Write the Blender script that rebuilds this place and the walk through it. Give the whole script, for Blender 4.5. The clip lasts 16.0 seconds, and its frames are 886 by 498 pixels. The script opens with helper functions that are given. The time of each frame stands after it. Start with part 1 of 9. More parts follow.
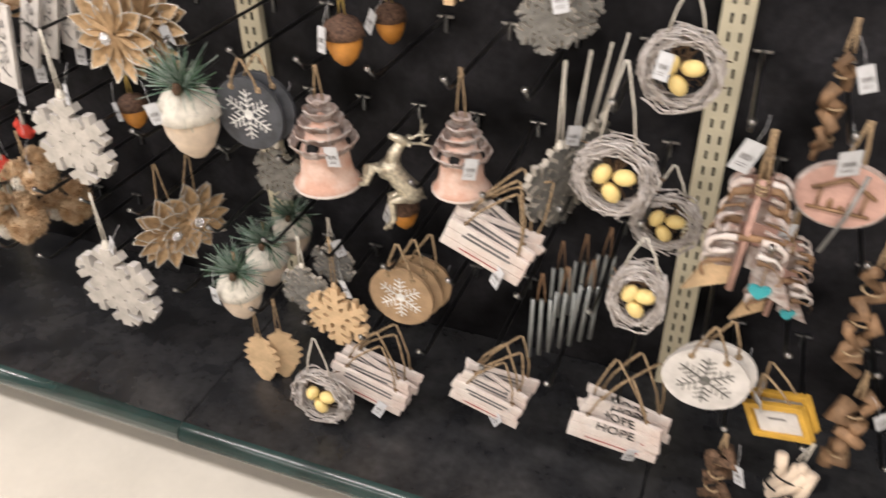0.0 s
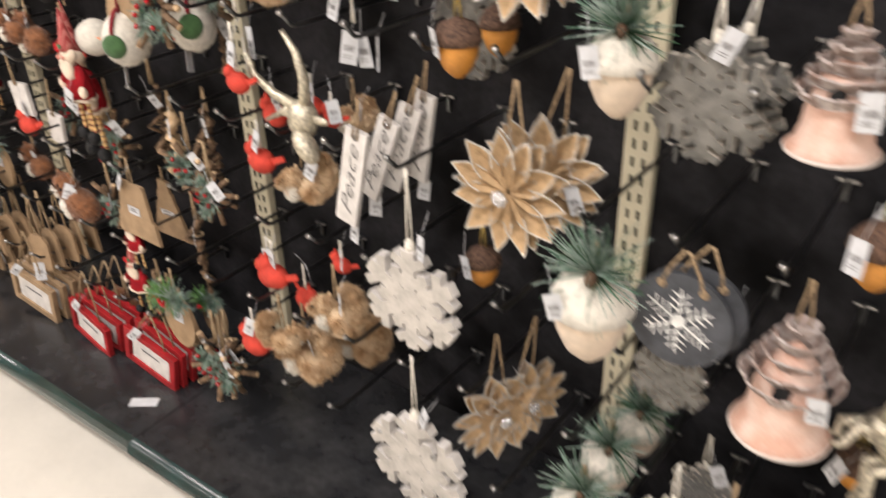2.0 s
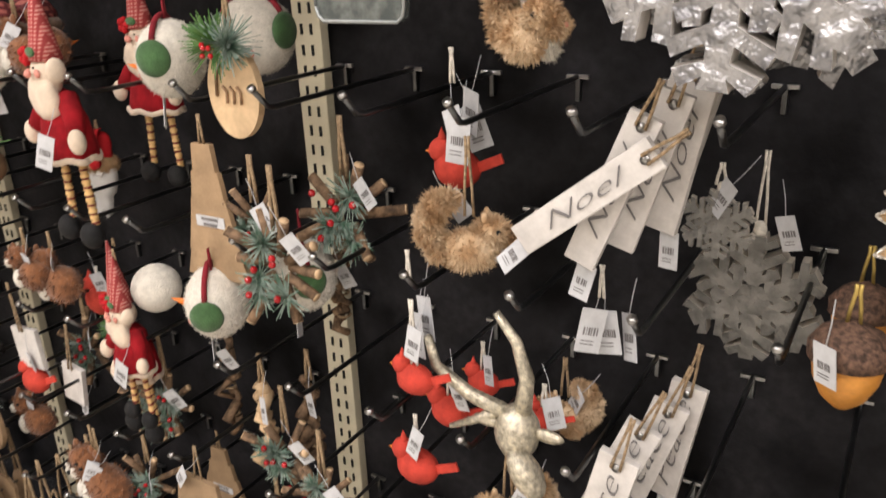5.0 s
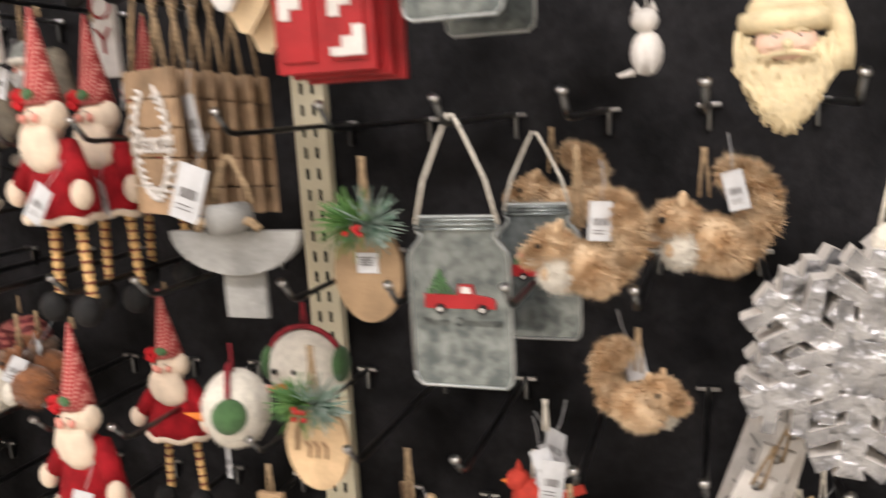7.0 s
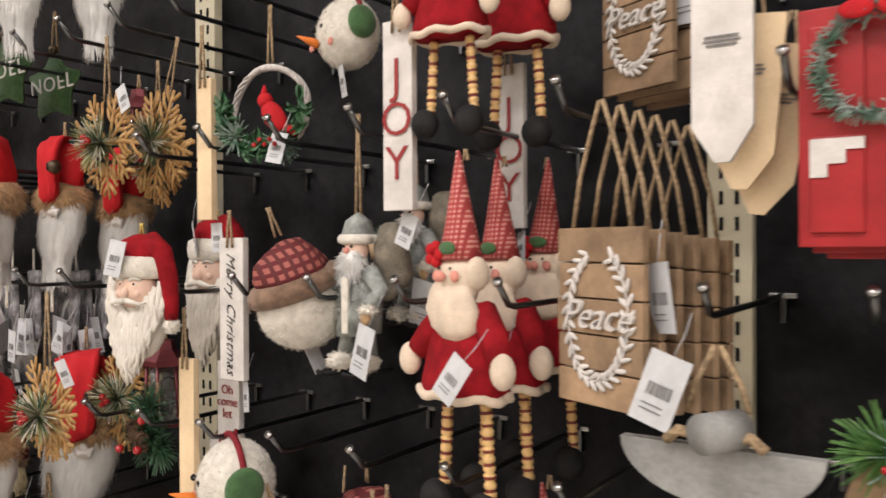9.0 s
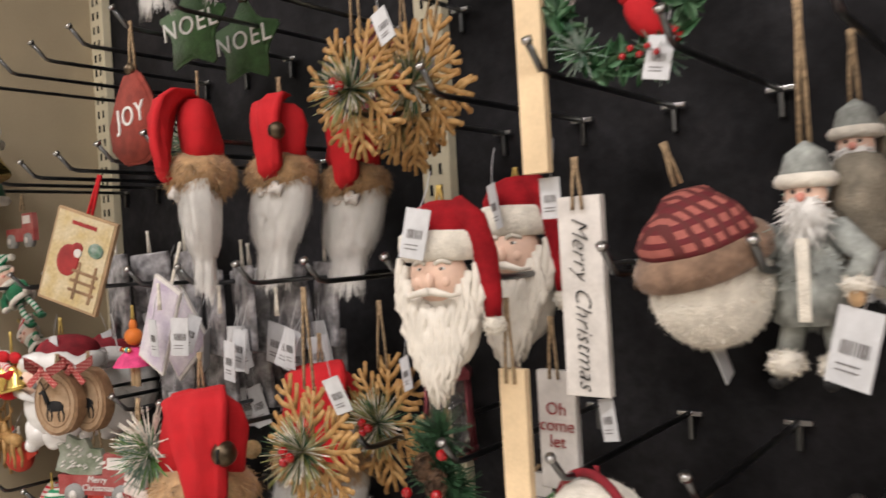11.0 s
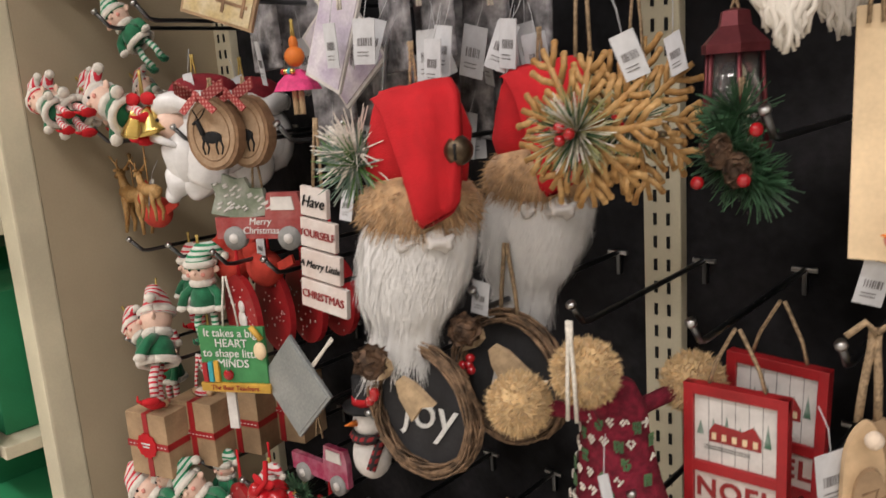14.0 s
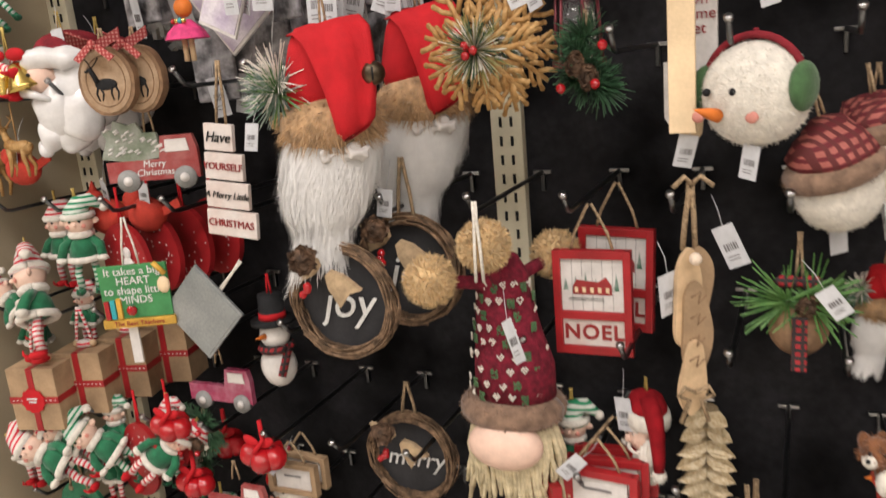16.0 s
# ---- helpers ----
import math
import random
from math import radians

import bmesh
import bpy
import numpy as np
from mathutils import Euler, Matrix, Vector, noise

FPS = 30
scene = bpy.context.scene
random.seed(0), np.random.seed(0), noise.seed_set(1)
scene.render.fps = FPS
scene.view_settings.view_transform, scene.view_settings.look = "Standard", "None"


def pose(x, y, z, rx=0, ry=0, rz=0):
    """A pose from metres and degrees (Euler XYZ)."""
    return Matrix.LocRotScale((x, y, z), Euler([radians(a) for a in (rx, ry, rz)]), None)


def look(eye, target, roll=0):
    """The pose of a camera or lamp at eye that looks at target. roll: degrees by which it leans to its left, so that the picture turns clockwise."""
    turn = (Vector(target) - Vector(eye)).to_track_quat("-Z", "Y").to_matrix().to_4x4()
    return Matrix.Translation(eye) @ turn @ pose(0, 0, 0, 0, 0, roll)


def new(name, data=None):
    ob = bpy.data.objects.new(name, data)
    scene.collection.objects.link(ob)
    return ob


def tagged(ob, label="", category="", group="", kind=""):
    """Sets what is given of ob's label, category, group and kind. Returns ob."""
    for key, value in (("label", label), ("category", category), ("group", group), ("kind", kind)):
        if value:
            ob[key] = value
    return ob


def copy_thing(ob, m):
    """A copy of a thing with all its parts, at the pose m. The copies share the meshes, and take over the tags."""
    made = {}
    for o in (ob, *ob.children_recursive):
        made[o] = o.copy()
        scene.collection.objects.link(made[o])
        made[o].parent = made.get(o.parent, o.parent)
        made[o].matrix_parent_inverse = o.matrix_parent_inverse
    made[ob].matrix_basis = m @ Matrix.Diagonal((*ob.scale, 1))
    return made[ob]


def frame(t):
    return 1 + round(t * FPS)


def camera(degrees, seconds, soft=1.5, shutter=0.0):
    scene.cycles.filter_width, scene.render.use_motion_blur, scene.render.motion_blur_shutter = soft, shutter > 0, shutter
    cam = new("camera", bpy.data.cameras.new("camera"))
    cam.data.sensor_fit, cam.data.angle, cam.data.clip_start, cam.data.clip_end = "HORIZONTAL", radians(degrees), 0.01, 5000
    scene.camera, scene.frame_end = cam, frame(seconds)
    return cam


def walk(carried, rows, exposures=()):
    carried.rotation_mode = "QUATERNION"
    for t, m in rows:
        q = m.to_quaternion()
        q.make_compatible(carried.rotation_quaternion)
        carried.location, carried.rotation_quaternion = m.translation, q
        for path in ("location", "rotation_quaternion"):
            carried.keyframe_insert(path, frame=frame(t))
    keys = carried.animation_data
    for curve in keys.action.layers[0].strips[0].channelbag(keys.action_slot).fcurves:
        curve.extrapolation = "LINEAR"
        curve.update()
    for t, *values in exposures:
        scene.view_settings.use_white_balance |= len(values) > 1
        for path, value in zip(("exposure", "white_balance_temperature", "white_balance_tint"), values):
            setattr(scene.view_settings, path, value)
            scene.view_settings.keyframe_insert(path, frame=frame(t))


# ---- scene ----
cam = camera(58.1, 16.0, soft=1.5, shutter=0.5)
PATH = [
    (0, (2.173, -1.109, 1.178), (1.553, 0.405, 0.028), -1.5),
    (0.5, (2.097, -1.068, 1.172), (1.338, 0.413, 0.062), -1.9),
    (1, (1.973, -1.036, 1.182), (1.141, 0.439, 0.118), -2.6),
    (1.5, (1.868, -1.001, 1.174), (0.967, 0.452, 0.136), -2.7),
    (2, (1.752, -0.935, 1.17), (0.713, 0.453, 0.173), -1.9),
    (2.5, (1.649, -0.83, 1.185), (0.415, 0.48, 0.313), -2.0),
    (3, (1.597, -0.798, 1.172), (0.231, 0.398, 0.333), -1.5),
    (3.2, (1.572, -0.8, 1.168), (0.189, 0.379, 0.331), -1.6),
    (5.3, (1.259, -0.795, 1.226), (0.32, 0.83, 0.535), -2.8),
    (5.5, (1.249, -0.772, 1.238), (0.311, 0.86, 0.562), -3.0),
    (6, (1.226, -0.737, 1.293), (0.347, 0.952, 0.679), -2.6),
    (6.5, (1.172, -0.774, 1.355), (0.466, 1.032, 0.862), -3.6),
    (7, (1.083, -0.875, 1.396), (0.43, 0.982, 1.044), -3.3),
    (7.1, (1.05, -0.911, 1.396), (0.421, 0.961, 1.084), -3.0),
    (7.5, (1.008, -0.963, 1.398), (0.268, 0.881, 1.169), -1.6),
    (8, (0.956, -0.947, 1.409), (0.068, 0.838, 1.253), -0.7),
    (8.5, (0.876, -0.856, 1.441), (-0.154, 0.858, 1.39), -1.0),
    (9, (0.82, -0.814, 1.433), (-0.292, 0.849, 1.42), -0.3),
    (9.5, (0.717, -0.795, 1.424), (-0.413, 0.854, 1.411), -0.9),
    (10, (0.617, -0.802, 1.421), (-0.501, 0.856, 1.405), -2.4),
    (12.3, (0.353, -0.704, 1.359), (-1.096, 0.672, 1.263), -2.6),
    (12.5, (0.348, -0.701, 1.346), (-1.115, 0.656, 1.204), -2.6),
    (13, (0.325, -0.712, 1.315), (-1.136, 0.629, 1.057), -2.8),
    (13.5, (0.283, -0.745, 1.296), (-1.101, 0.655, 0.946), -3.5),
    (14, (0.234, -0.806, 1.283), (-1.056, 0.665, 0.871), -4.0),
    (14.5, (0.192, -0.863, 1.274), (-0.974, 0.704, 0.844), -4.3),
    (15, (0.186, -0.904, 1.273), (-0.825, 0.768, 0.844), -4.8),
    (15.5, (0.201, -0.939, 1.262), (-0.701, 0.792, 0.821), -5.3),
    (16, (0.211, -1.014, 1.244), (-0.604, 0.748, 0.763), -5.1),
]
walk(cam, [(t, look(eye, target, roll)) for t, eye, target, roll in PATH],
     exposures=((0.0, 0.3), (2.0, 0.38), (3.0, 0.15), (5.5, 0.2), (7.0, 0.24), (8.0, 0.04), (9.0, -0.04), (10.0, 0.0), (12.5, -0.35), (14.5, -0.18), (16.0, 0.0)))

# ---- world and light ----
world = bpy.data.worlds.new("world")
scene.world = world
world.use_nodes = True
world.node_tree.nodes["Background"].inputs[0].default_value = (1.0, 0.96, 0.9, 1)
world.node_tree.nodes["Background"].inputs[1].default_value = 0.03


def ceiling_lamp(x, y):
    lamp = bpy.data.lights.new("tube_light", "AREA")
    lamp.shape, lamp.size, lamp.size_y, lamp.energy = "RECTANGLE", 2.4, 0.3, LAMP_POWER
    lamp.color = (1.0, 0.93, 0.905)
    ob = new("tube_light", lamp)
    ob.matrix_basis = look((x, y, 3.16), (x, y, 0))
    return ob


LAMP_POWER = 54
for lx in (-2.2, 0.6, 3.4):
    ceiling_lamp(lx, -1.75)
    ceiling_lamp(lx, -4.0)


# ---- materials ----
def mat(name, color, rough=0.6, metal=0.0, vary=0.12, scale=40.0, bump=0.15, fine=300.0, coat=0.0, other=None, spread=0.0, sheen=0.0, trans=0.0, spec=0.35, relief=0.002):
    """A surface with tone changes at two scales and a fine relief; other: a second colour in blotches; spread: change from piece to piece."""
    m = bpy.data.materials.new(name)
    m.use_nodes = True
    nt = m.node_tree
    bsdf = nt.nodes["Principled BSDF"]
    tc = nt.nodes.new("ShaderNodeTexCoord")
    n1 = nt.nodes.new("ShaderNodeTexNoise")
    n1.inputs["Scale"].default_value, n1.inputs["Detail"].default_value = scale, 5
    n2 = nt.nodes.new("ShaderNodeTexNoise")
    n2.inputs["Scale"].default_value, n2.inputs["Detail"].default_value = fine, 3
    for n in (n1, n2):
        nt.links.new(tc.outputs["Object"], n.inputs["Vector"])
    ramp = nt.nodes.new("ShaderNodeValToRGB")
    lo = [c * (1 - vary * 2) for c in color]
    hi = list(other) if other else [min(1, c * (1 + vary * 1.6)) for c in color]
    ramp.color_ramp.elements[0].position, ramp.color_ramp.elements[1].position = 0.35, 0.65
    ramp.color_ramp.elements[0].color = (*(color if other else lo), 1)
    ramp.color_ramp.elements[1].color = (*hi, 1)
    nt.links.new(n1.outputs["Fac"], ramp.inputs["Fac"])
    mul = nt.nodes.new("ShaderNodeMixRGB")
    mul.blend_type = "MULTIPLY"
    mul.inputs["Fac"].default_value = vary * 2.5 if vary < 0.4 else 1
    nt.links.new(ramp.outputs["Color"], mul.inputs["Color1"])
    nt.links.new(n2.outputs["Fac"], mul.inputs["Color2"])
    out = mul.outputs["Color"]
    if spread:
        info = nt.nodes.new("ShaderNodeObjectInfo")
        hsv = nt.nodes.new("ShaderNodeHueSaturation")
        mp = nt.nodes.new("ShaderNodeMapRange")
        mp.inputs["To Min"].default_value, mp.inputs["To Max"].default_value = 1 - spread, 1 + spread
        nt.links.new(info.outputs["Random"], mp.inputs["Value"])
        nt.links.new(mp.outputs["Result"], hsv.inputs["Value"])
        nt.links.new(out, hsv.inputs["Color"])
        out = hsv.outputs["Color"]
    nt.links.new(out, bsdf.inputs["Base Color"])
    bsdf.inputs["Roughness"].default_value, bsdf.inputs["Metallic"].default_value = rough, metal
    bsdf.inputs["Specular IOR Level"].default_value = spec
    bsdf.inputs["Coat Weight"].default_value = coat
    bsdf.inputs["Sheen Weight"].default_value = sheen
    bsdf.inputs["Transmission Weight"].default_value = trans
    if bump:
        b = nt.nodes.new("ShaderNodeBump")
        b.inputs["Strength"].default_value, b.inputs["Distance"].default_value = bump, relief
        nt.links.new(n2.outputs["Fac"], b.inputs["Height"])
        nt.links.new(b.outputs["Normal"], bsdf.inputs["Normal"])
    return m


M = {}
M["board"] = mat("charcoal_board", (0.0014, 0.0013, 0.0017), 0.66, vary=0.3, scale=7, bump=0.5, fine=90, spec=0.11, other=(0.038, 0.0372, 0.042))
M["upright"] = mat("cream_enamel", (0.62, 0.57, 0.42), 0.45, vary=0.06, scale=9, bump=0.05)
M["slot"] = mat("slot_black", (0.01, 0.01, 0.01), 0.9)
M["steel"] = mat("zinc_wire", (0.42, 0.42, 0.42), 0.28, 1.0, vary=0.08, bump=0.03)
M["wire"] = mat("dark_wire", (0.15, 0.155, 0.16), 0.3, 1.0, vary=0.08, bump=0.03)
M["deck"] = mat("black_laminate", (0.022, 0.023, 0.026), 0.27, vary=0.3, scale=14, bump=0.12, fine=70, spec=0.5, other=(0.05, 0.05, 0.053))
M["bumper"] = mat("green_bumper", (0.016, 0.042, 0.040), 0.22, vary=0.15, scale=12, bump=0.03, coat=0.3)
M["kick"] = mat("grey_green_kick", (0.10, 0.11, 0.09), 0.5, vary=0.15, scale=9, bump=0.05)
M["floor"] = mat("cream_vinyl_tile", (0.66, 0.62, 0.55), 0.2, vary=0.03, scale=5, bump=0.01, fine=60)
M["panel"] = mat("beige_enamel", (0.42, 0.35, 0.24), 0.5, vary=0.05, scale=4, bump=0.04)
M["ceiling"] = mat("ceiling_tile", (0.75, 0.74, 0.70), 0.9, vary=0.05)
M["backwall"] = mat("far_wall_paint", (0.55, 0.5, 0.42), 0.8, vary=0.06, scale=3)


# ---- mesh helpers ----
def link(name, bm, material, parent=None, label="", smooth=True, m=None):
    me = bpy.data.meshes.new(name)
    if smooth:
        for f in bm.faces:
            f.smooth = True
    bm.to_mesh(me)
    bm.free()
    for k in (material if isinstance(material, (list, tuple)) else [material]):
        me.materials.append(M[k])
    ob = new(name, me)
    if parent:
        ob.parent = parent
    if m is not None:
        ob.matrix_basis = m
    if label:
        ob["label"] = label
    return ob


part = link


def box(bm, lo, hi, bevel=0.0, idx=0):
    """A bevelled box between two corners, added to bm."""
    r = bmesh.ops.create_cube(bm, size=1)
    for v in r["verts"]:
        v.co = Vector([lo[i] + (v.co[i] + 0.5) * (hi[i] - lo[i]) for i in range(3)])
    faces = {f for v in r["verts"] for f in v.link_faces}
    for f in faces:
        f.material_index = idx
    if bevel:
        edges = list({e for v in r["verts"] for e in v.link_edges})
        out = bmesh.ops.bevel(bm, geom=edges, offset=bevel, segments=2, profile=0.6, affect="EDGES")
        for f in out["faces"]:
            f.material_index = idx
    return bm


def slab(name, lo, hi, material, bevel=0.0, parent=None, label="", kind="", category=""):
    bm = box(bmesh.new(), lo, hi, bevel)
    ob = link(name, bm, material, parent, label, smooth=False)
    if kind:
        tagged(ob, label, category or name, kind=kind)
    return ob


def tube(bm, pts, r, n=6, idx=0, taper=None):
    """A round bar along points, closed at both ends."""
    pts = [Vector(p) for p in pts]
    rings = []
    for i, p in enumerate(pts):
        d = (pts[min(i + 1, len(pts) - 1)] - pts[max(i - 1, 0)]).normalized()
        a = d.orthogonal().normalized() if i == 0 else (rings[-1][1] - d * rings[-1][1].dot(d)).normalized()
        b = d.cross(a)
        rad = r if taper is None else r * (1 + (taper - 1) * i / (len(pts) - 1))
        rings.append(([bm.verts.new(p + rad * (math.cos(k * math.tau / n) * a + math.sin(k * math.tau / n) * b)) for k in range(n)], a))
    for (u, _), (v, _) in zip(rings, rings[1:]):
        for k in range(n):
            bm.faces.new((u[k], u[(k + 1) % n], v[(k + 1) % n], v[k])).material_index = idx
    for ring, flip in ((rings[0][0], True), (rings[-1][0], False)):
        f = bm.faces.new(ring[::-1] if flip else ring)
        f.material_index = idx
    return bm


# ---- the fixture wall ----
RW, COL, TOP = 0.1524, 0.1016, 2.13
UPS = (-0.91, -0.145, 0.62, 1.385, 2.15, 2.915)
back = slab("wall_back", (-0.93, 0.004, 0.0), (3.4, 0.05, TOP), "board", kind="structure", label="charcoal pegboard back of a store display run", category="wall")


def upright(x):
    root = new("wall_upright")
    tagged(root, "cream enamelled steel upright with two columns of slots", "upright", "uprights of the display run", "structure")
    root.location = (x, 0, 0)
    bm = bmesh.new()
    box(bm, (-0.0215, -0.013, 0.12), (0.0215, 0.003, TOP), 0.002)
    part("post", bm, "upright", root, smooth=False)
    bm = bmesh.new()
    z = 0.2
    while z < TOP - 0.05:
        for sx in (-0.0075, 0.0075):
            box(bm, (sx - 0.0018, -0.0145, z), (sx + 0.0018, -0.0125, z + 0.013))
        z += 0.0254
    ob = part("slots", bm, "slot", root, smooth=False)
    ob["kind"] = "stuff"
    return root


for ux in UPS:
    upright(ux)

# base deck
dk = new("base_deck")
tagged(dk, "black laminate base deck with green edge bumper", "base deck", kind="structure")
for a, b in zip(UPS, UPS[1:]):
    slab("deck_panel", (a + 0.001, -0.392, 0.115), (b - 0.001, 0.0, 0.15), "deck", 0.002, dk)
    bm = bmesh.new()
    ring = [(-0.392, 0.152), (-0.404, 0.149), (-0.411, 0.14), (-0.412, 0.128), (-0.408, 0.117), (-0.4, 0.112), (-0.392, 0.112)]
    va = [bm.verts.new((a + 0.001, y, z)) for y, z in ring]
    vb = [bm.verts.new((b - 0.001, y, z)) for y, z in ring]
    for k in range(len(ring) - 1):
        bm.faces.new((va[k], va[k + 1], vb[k + 1], vb[k]))
    bm.faces.new(va)
    bm.faces.new(vb[::-1])
    part("bumper", bm, "bumper", dk)
    slab("kick_plate", (a + 0.001, -0.262, 0.0), (b - 0.001, -0.245, 0.114), "kick", 0.002, dk)

# end panel
ep = new("end_panel")
tagged(ep, "beige enamelled steel end panel with a cream front post", "panel", kind="structure")
slab("sheet", (-0.945, -0.33, 0.0), (-0.93, 0.05, TOP), "panel", 0.001, ep)
slab("front_post", (-0.975, -0.372, 0.0), (-0.928, -0.33, TOP), "upright", 0.004, ep)

# floor, ceiling, enclosing walls
slab("floor", (-6, -6, -0.05), (7, 3, 0.0), "floor", kind="structure", label="cream vinyl tile floor, lightly worn and glossy", category="floor")
slab("ceiling", (-6, -6, 3.2), (7, 3, 3.25), "ceiling", kind="structure", label="white store ceiling", category="ceiling")
slab("wall_aisle", (-6, -5.1, 0), (7, -5.0, 3.2), "backwall", kind="structure", label="plain beige wall across the aisle", category="wall")
slab("wall_west", (-6.1, -6, 0), (-6, 3, 3.2), "backwall", kind="structure", label="plain beige store wall", category="wall")
slab("wall_east", (7, -6, 0), (7.1, 3, 3.2), "backwall", kind="structure", label="plain beige store wall", category="wall")
slab("wall_north", (-6, 3, 0), (7, 3.1, 3.2), "backwall", kind="structure", label="plain beige store wall", category="wall")


# ---- peg hooks ----
R0 = 1.075


def peg_hook():
    root = new("peg_hook")
    tagged(root, "zinc steel peg hook with an upturned tip", "hook", "peg hooks on the wall")
    bm = bmesh.new()
    box(bm, (-0.0125, -0.006, 0.0), (0.0125, -0.001, 0.0045), 0.001)
    part("back_plate", bm, "steel", root, smooth=False)
    bm = box(bmesh.new(), (-0.0025, -0.004, -0.024), (0.0025, 0.003, 0.0), 0.001)
    part("back_peg", bm, "wire", root, smooth=False)
    bm = bmesh.new()
    tube(bm, [(0, -0.004, 0.002), (0, -0.243, 0.002), (0, -0.253, 0.004), (0, -0.27, 0.022)], 0.0028, 7)
    part("wire", bm, "wire", root)
    bm = bmesh.new()
    tube(bm, [(0, -0.2695, 0.0215), (0, -0.272, 0.0245)], 0.0042, 8)
    part("tip", bm, "steel", root)
    return root


hook = peg_hook()
first = True
for a, b, off in ((-0.91, -0.145, -0.102), (-0.145, 0.62, 0.0), (0.62, 1.385, 0.667), (1.385, 2.15, 1.43), (2.15, 2.6, 2.19)):
    for k in range(-5, 5):
        start = off + (0.0508 if k % 2 else 0.0)
        n0 = math.ceil((a + 0.03 - start) / COL)
        x = start + n0 * COL
        while x < b - 0.025:
            m = pose(x, 0, R0 + k * RW)
            if first:
                hook.matrix_basis, first = m, False
            else:
                copy_thing(hook, m)
            x += COL


# ---- ornament materials ----
M["jute"] = mat("jute_twine", (0.42, 0.30, 0.18), 0.9, vary=0.2, scale=300, bump=0.4, fine=900)
M["cotton"] = mat("white_cotton_cord", (0.72, 0.68, 0.6), 0.9, vary=0.08, scale=300)
M["goldcord"] = mat("gold_cord", (0.55, 0.40, 0.12), 0.45, 0.5, vary=0.15)
M["paper"] = mat("tag_paper", (0.56, 0.57, 0.59), 0.5, vary=0.05, scale=60, bump=0.03)
M["ink"] = mat("black_ink", (0.02, 0.02, 0.02), 0.6)
M["greyink"] = mat("grey_ink", (0.2, 0.19, 0.19), 0.7)
M["redink"] = mat("red_ink", (0.32, 0.03, 0.03), 0.6)
M["whiteink"] = mat("white_paint_marks", (0.8, 0.8, 0.78), 0.6)
M["whitewash"] = mat("whitewashed_wood", (0.74, 0.69, 0.65), 0.65, vary=0.1, scale=26, bump=0.2, fine=180, other=(0.66, 0.55, 0.50))
M["white"] = mat("white_painted_wood", (0.66, 0.63, 0.60), 0.55, vary=0.07, scale=40, bump=0.15)
M["greywash"] = mat("silver_grey_wood", (0.12, 0.118, 0.11), 0.34, 0.35, vary=0.12, scale=45, bump=0.8, fine=80, other=(0.25, 0.245, 0.23), relief=0.006)
M["silver"] = mat("silver_white_paint", (0.24, 0.24, 0.252), 0.24, 0.55, vary=0.12, scale=45, bump=1.0, fine=55, other=(0.50, 0.50, 0.51), relief=0.014)
M["darkgrey"] = mat("slate", (0.07, 0.075, 0.085), 0.7, vary=0.15, scale=40, bump=0.3)
M["kraft"] = mat("kraft_brown", (0.37, 0.25, 0.145), 0.75, vary=0.1, scale=30, bump=0.15, spread=0.12)
M["wood"] = mat("light_wood", (0.66, 0.47, 0.28), 0.6, vary=0.12, scale=22, bump=0.15, fine=200)
M["wooddark"] = mat("brown_wood", (0.30, 0.18, 0.10), 0.7, vary=0.2, scale=25, bump=0.2, fine=180)
M["pinewood"] = mat("raw_pine", (0.78, 0.60, 0.38), 0.6, vary=0.07, scale=18, bump=0.1)
M["burlap"] = mat("burlap", (0.46, 0.31, 0.17), 0.9, vary=0.12, scale=90, bump=0.6, fine=700)
M["glitter"] = mat("glitter_edge", (0.86, 0.80, 0.72), 0.25, 0.6, vary=0.12, scale=500, bump=0.8, fine=900)
M["gem"] = mat("rhinestone", (0.8, 0.8, 0.82), 0.08, 0.8, vary=0.1, scale=400, bump=0.9, fine=600)
M["twigwhite"] = mat("whitewashed_twig", (0.55, 0.49, 0.45), 0.8, vary=0.2, scale=120, bump=0.4, other=(0.78, 0.74, 0.72))
M["twig"] = mat("brown_twig", (0.27, 0.17, 0.10), 0.8, vary=0.3, scale=90, bump=0.4)
M["egg"] = mat("cream_egg", (0.80, 0.62, 0.26), 0.5, vary=0.05, scale=60, bump=0.08)
M["acorn"] = mat("orange_acorn", (0.60, 0.26, 0.05), 0.4, vary=0.12, scale=30, bump=0.06)
M["cap"] = mat("brown_acorn_cap", (0.16, 0.09, 0.06), 0.8, vary=0.3, scale=260, bump=1.0, fine=300)
M["cream"] = mat("cream_felt", (0.72, 0.59, 0.46), 0.85, vary=0.07, scale=50, bump=0.4, fine=500, sheen=0.2)
M["fleece"] = mat("white_fleece", (0.72, 0.68, 0.60), 0.95, vary=0.06, scale=120, bump=0.8, fine=420, sheen=0.3)
M["whitefur"] = mat("white_fur", (0.74, 0.73, 0.71), 0.8, vary=0.03, scale=80, bump=0, sheen=0.2)
M["tanfur"] = mat("tan_fur", (0.52, 0.33, 0.17), 0.85, vary=0.15, scale=90, sheen=0.3)
M["sisal"] = mat("sisal_bristle", (0.50, 0.31, 0.16), 0.8, vary=0.16, scale=45, other=(0.80, 0.62, 0.42))
M["brownplush"] = mat("brown_plush", (0.25, 0.10, 0.04), 0.9, vary=0.2, scale=90, bump=0.6, sheen=0.3)
M["redfelt"] = mat("red_felt", (0.49, 0.010, 0.016), 0.85, vary=0.05, scale=60, bump=0.4, fine=600)
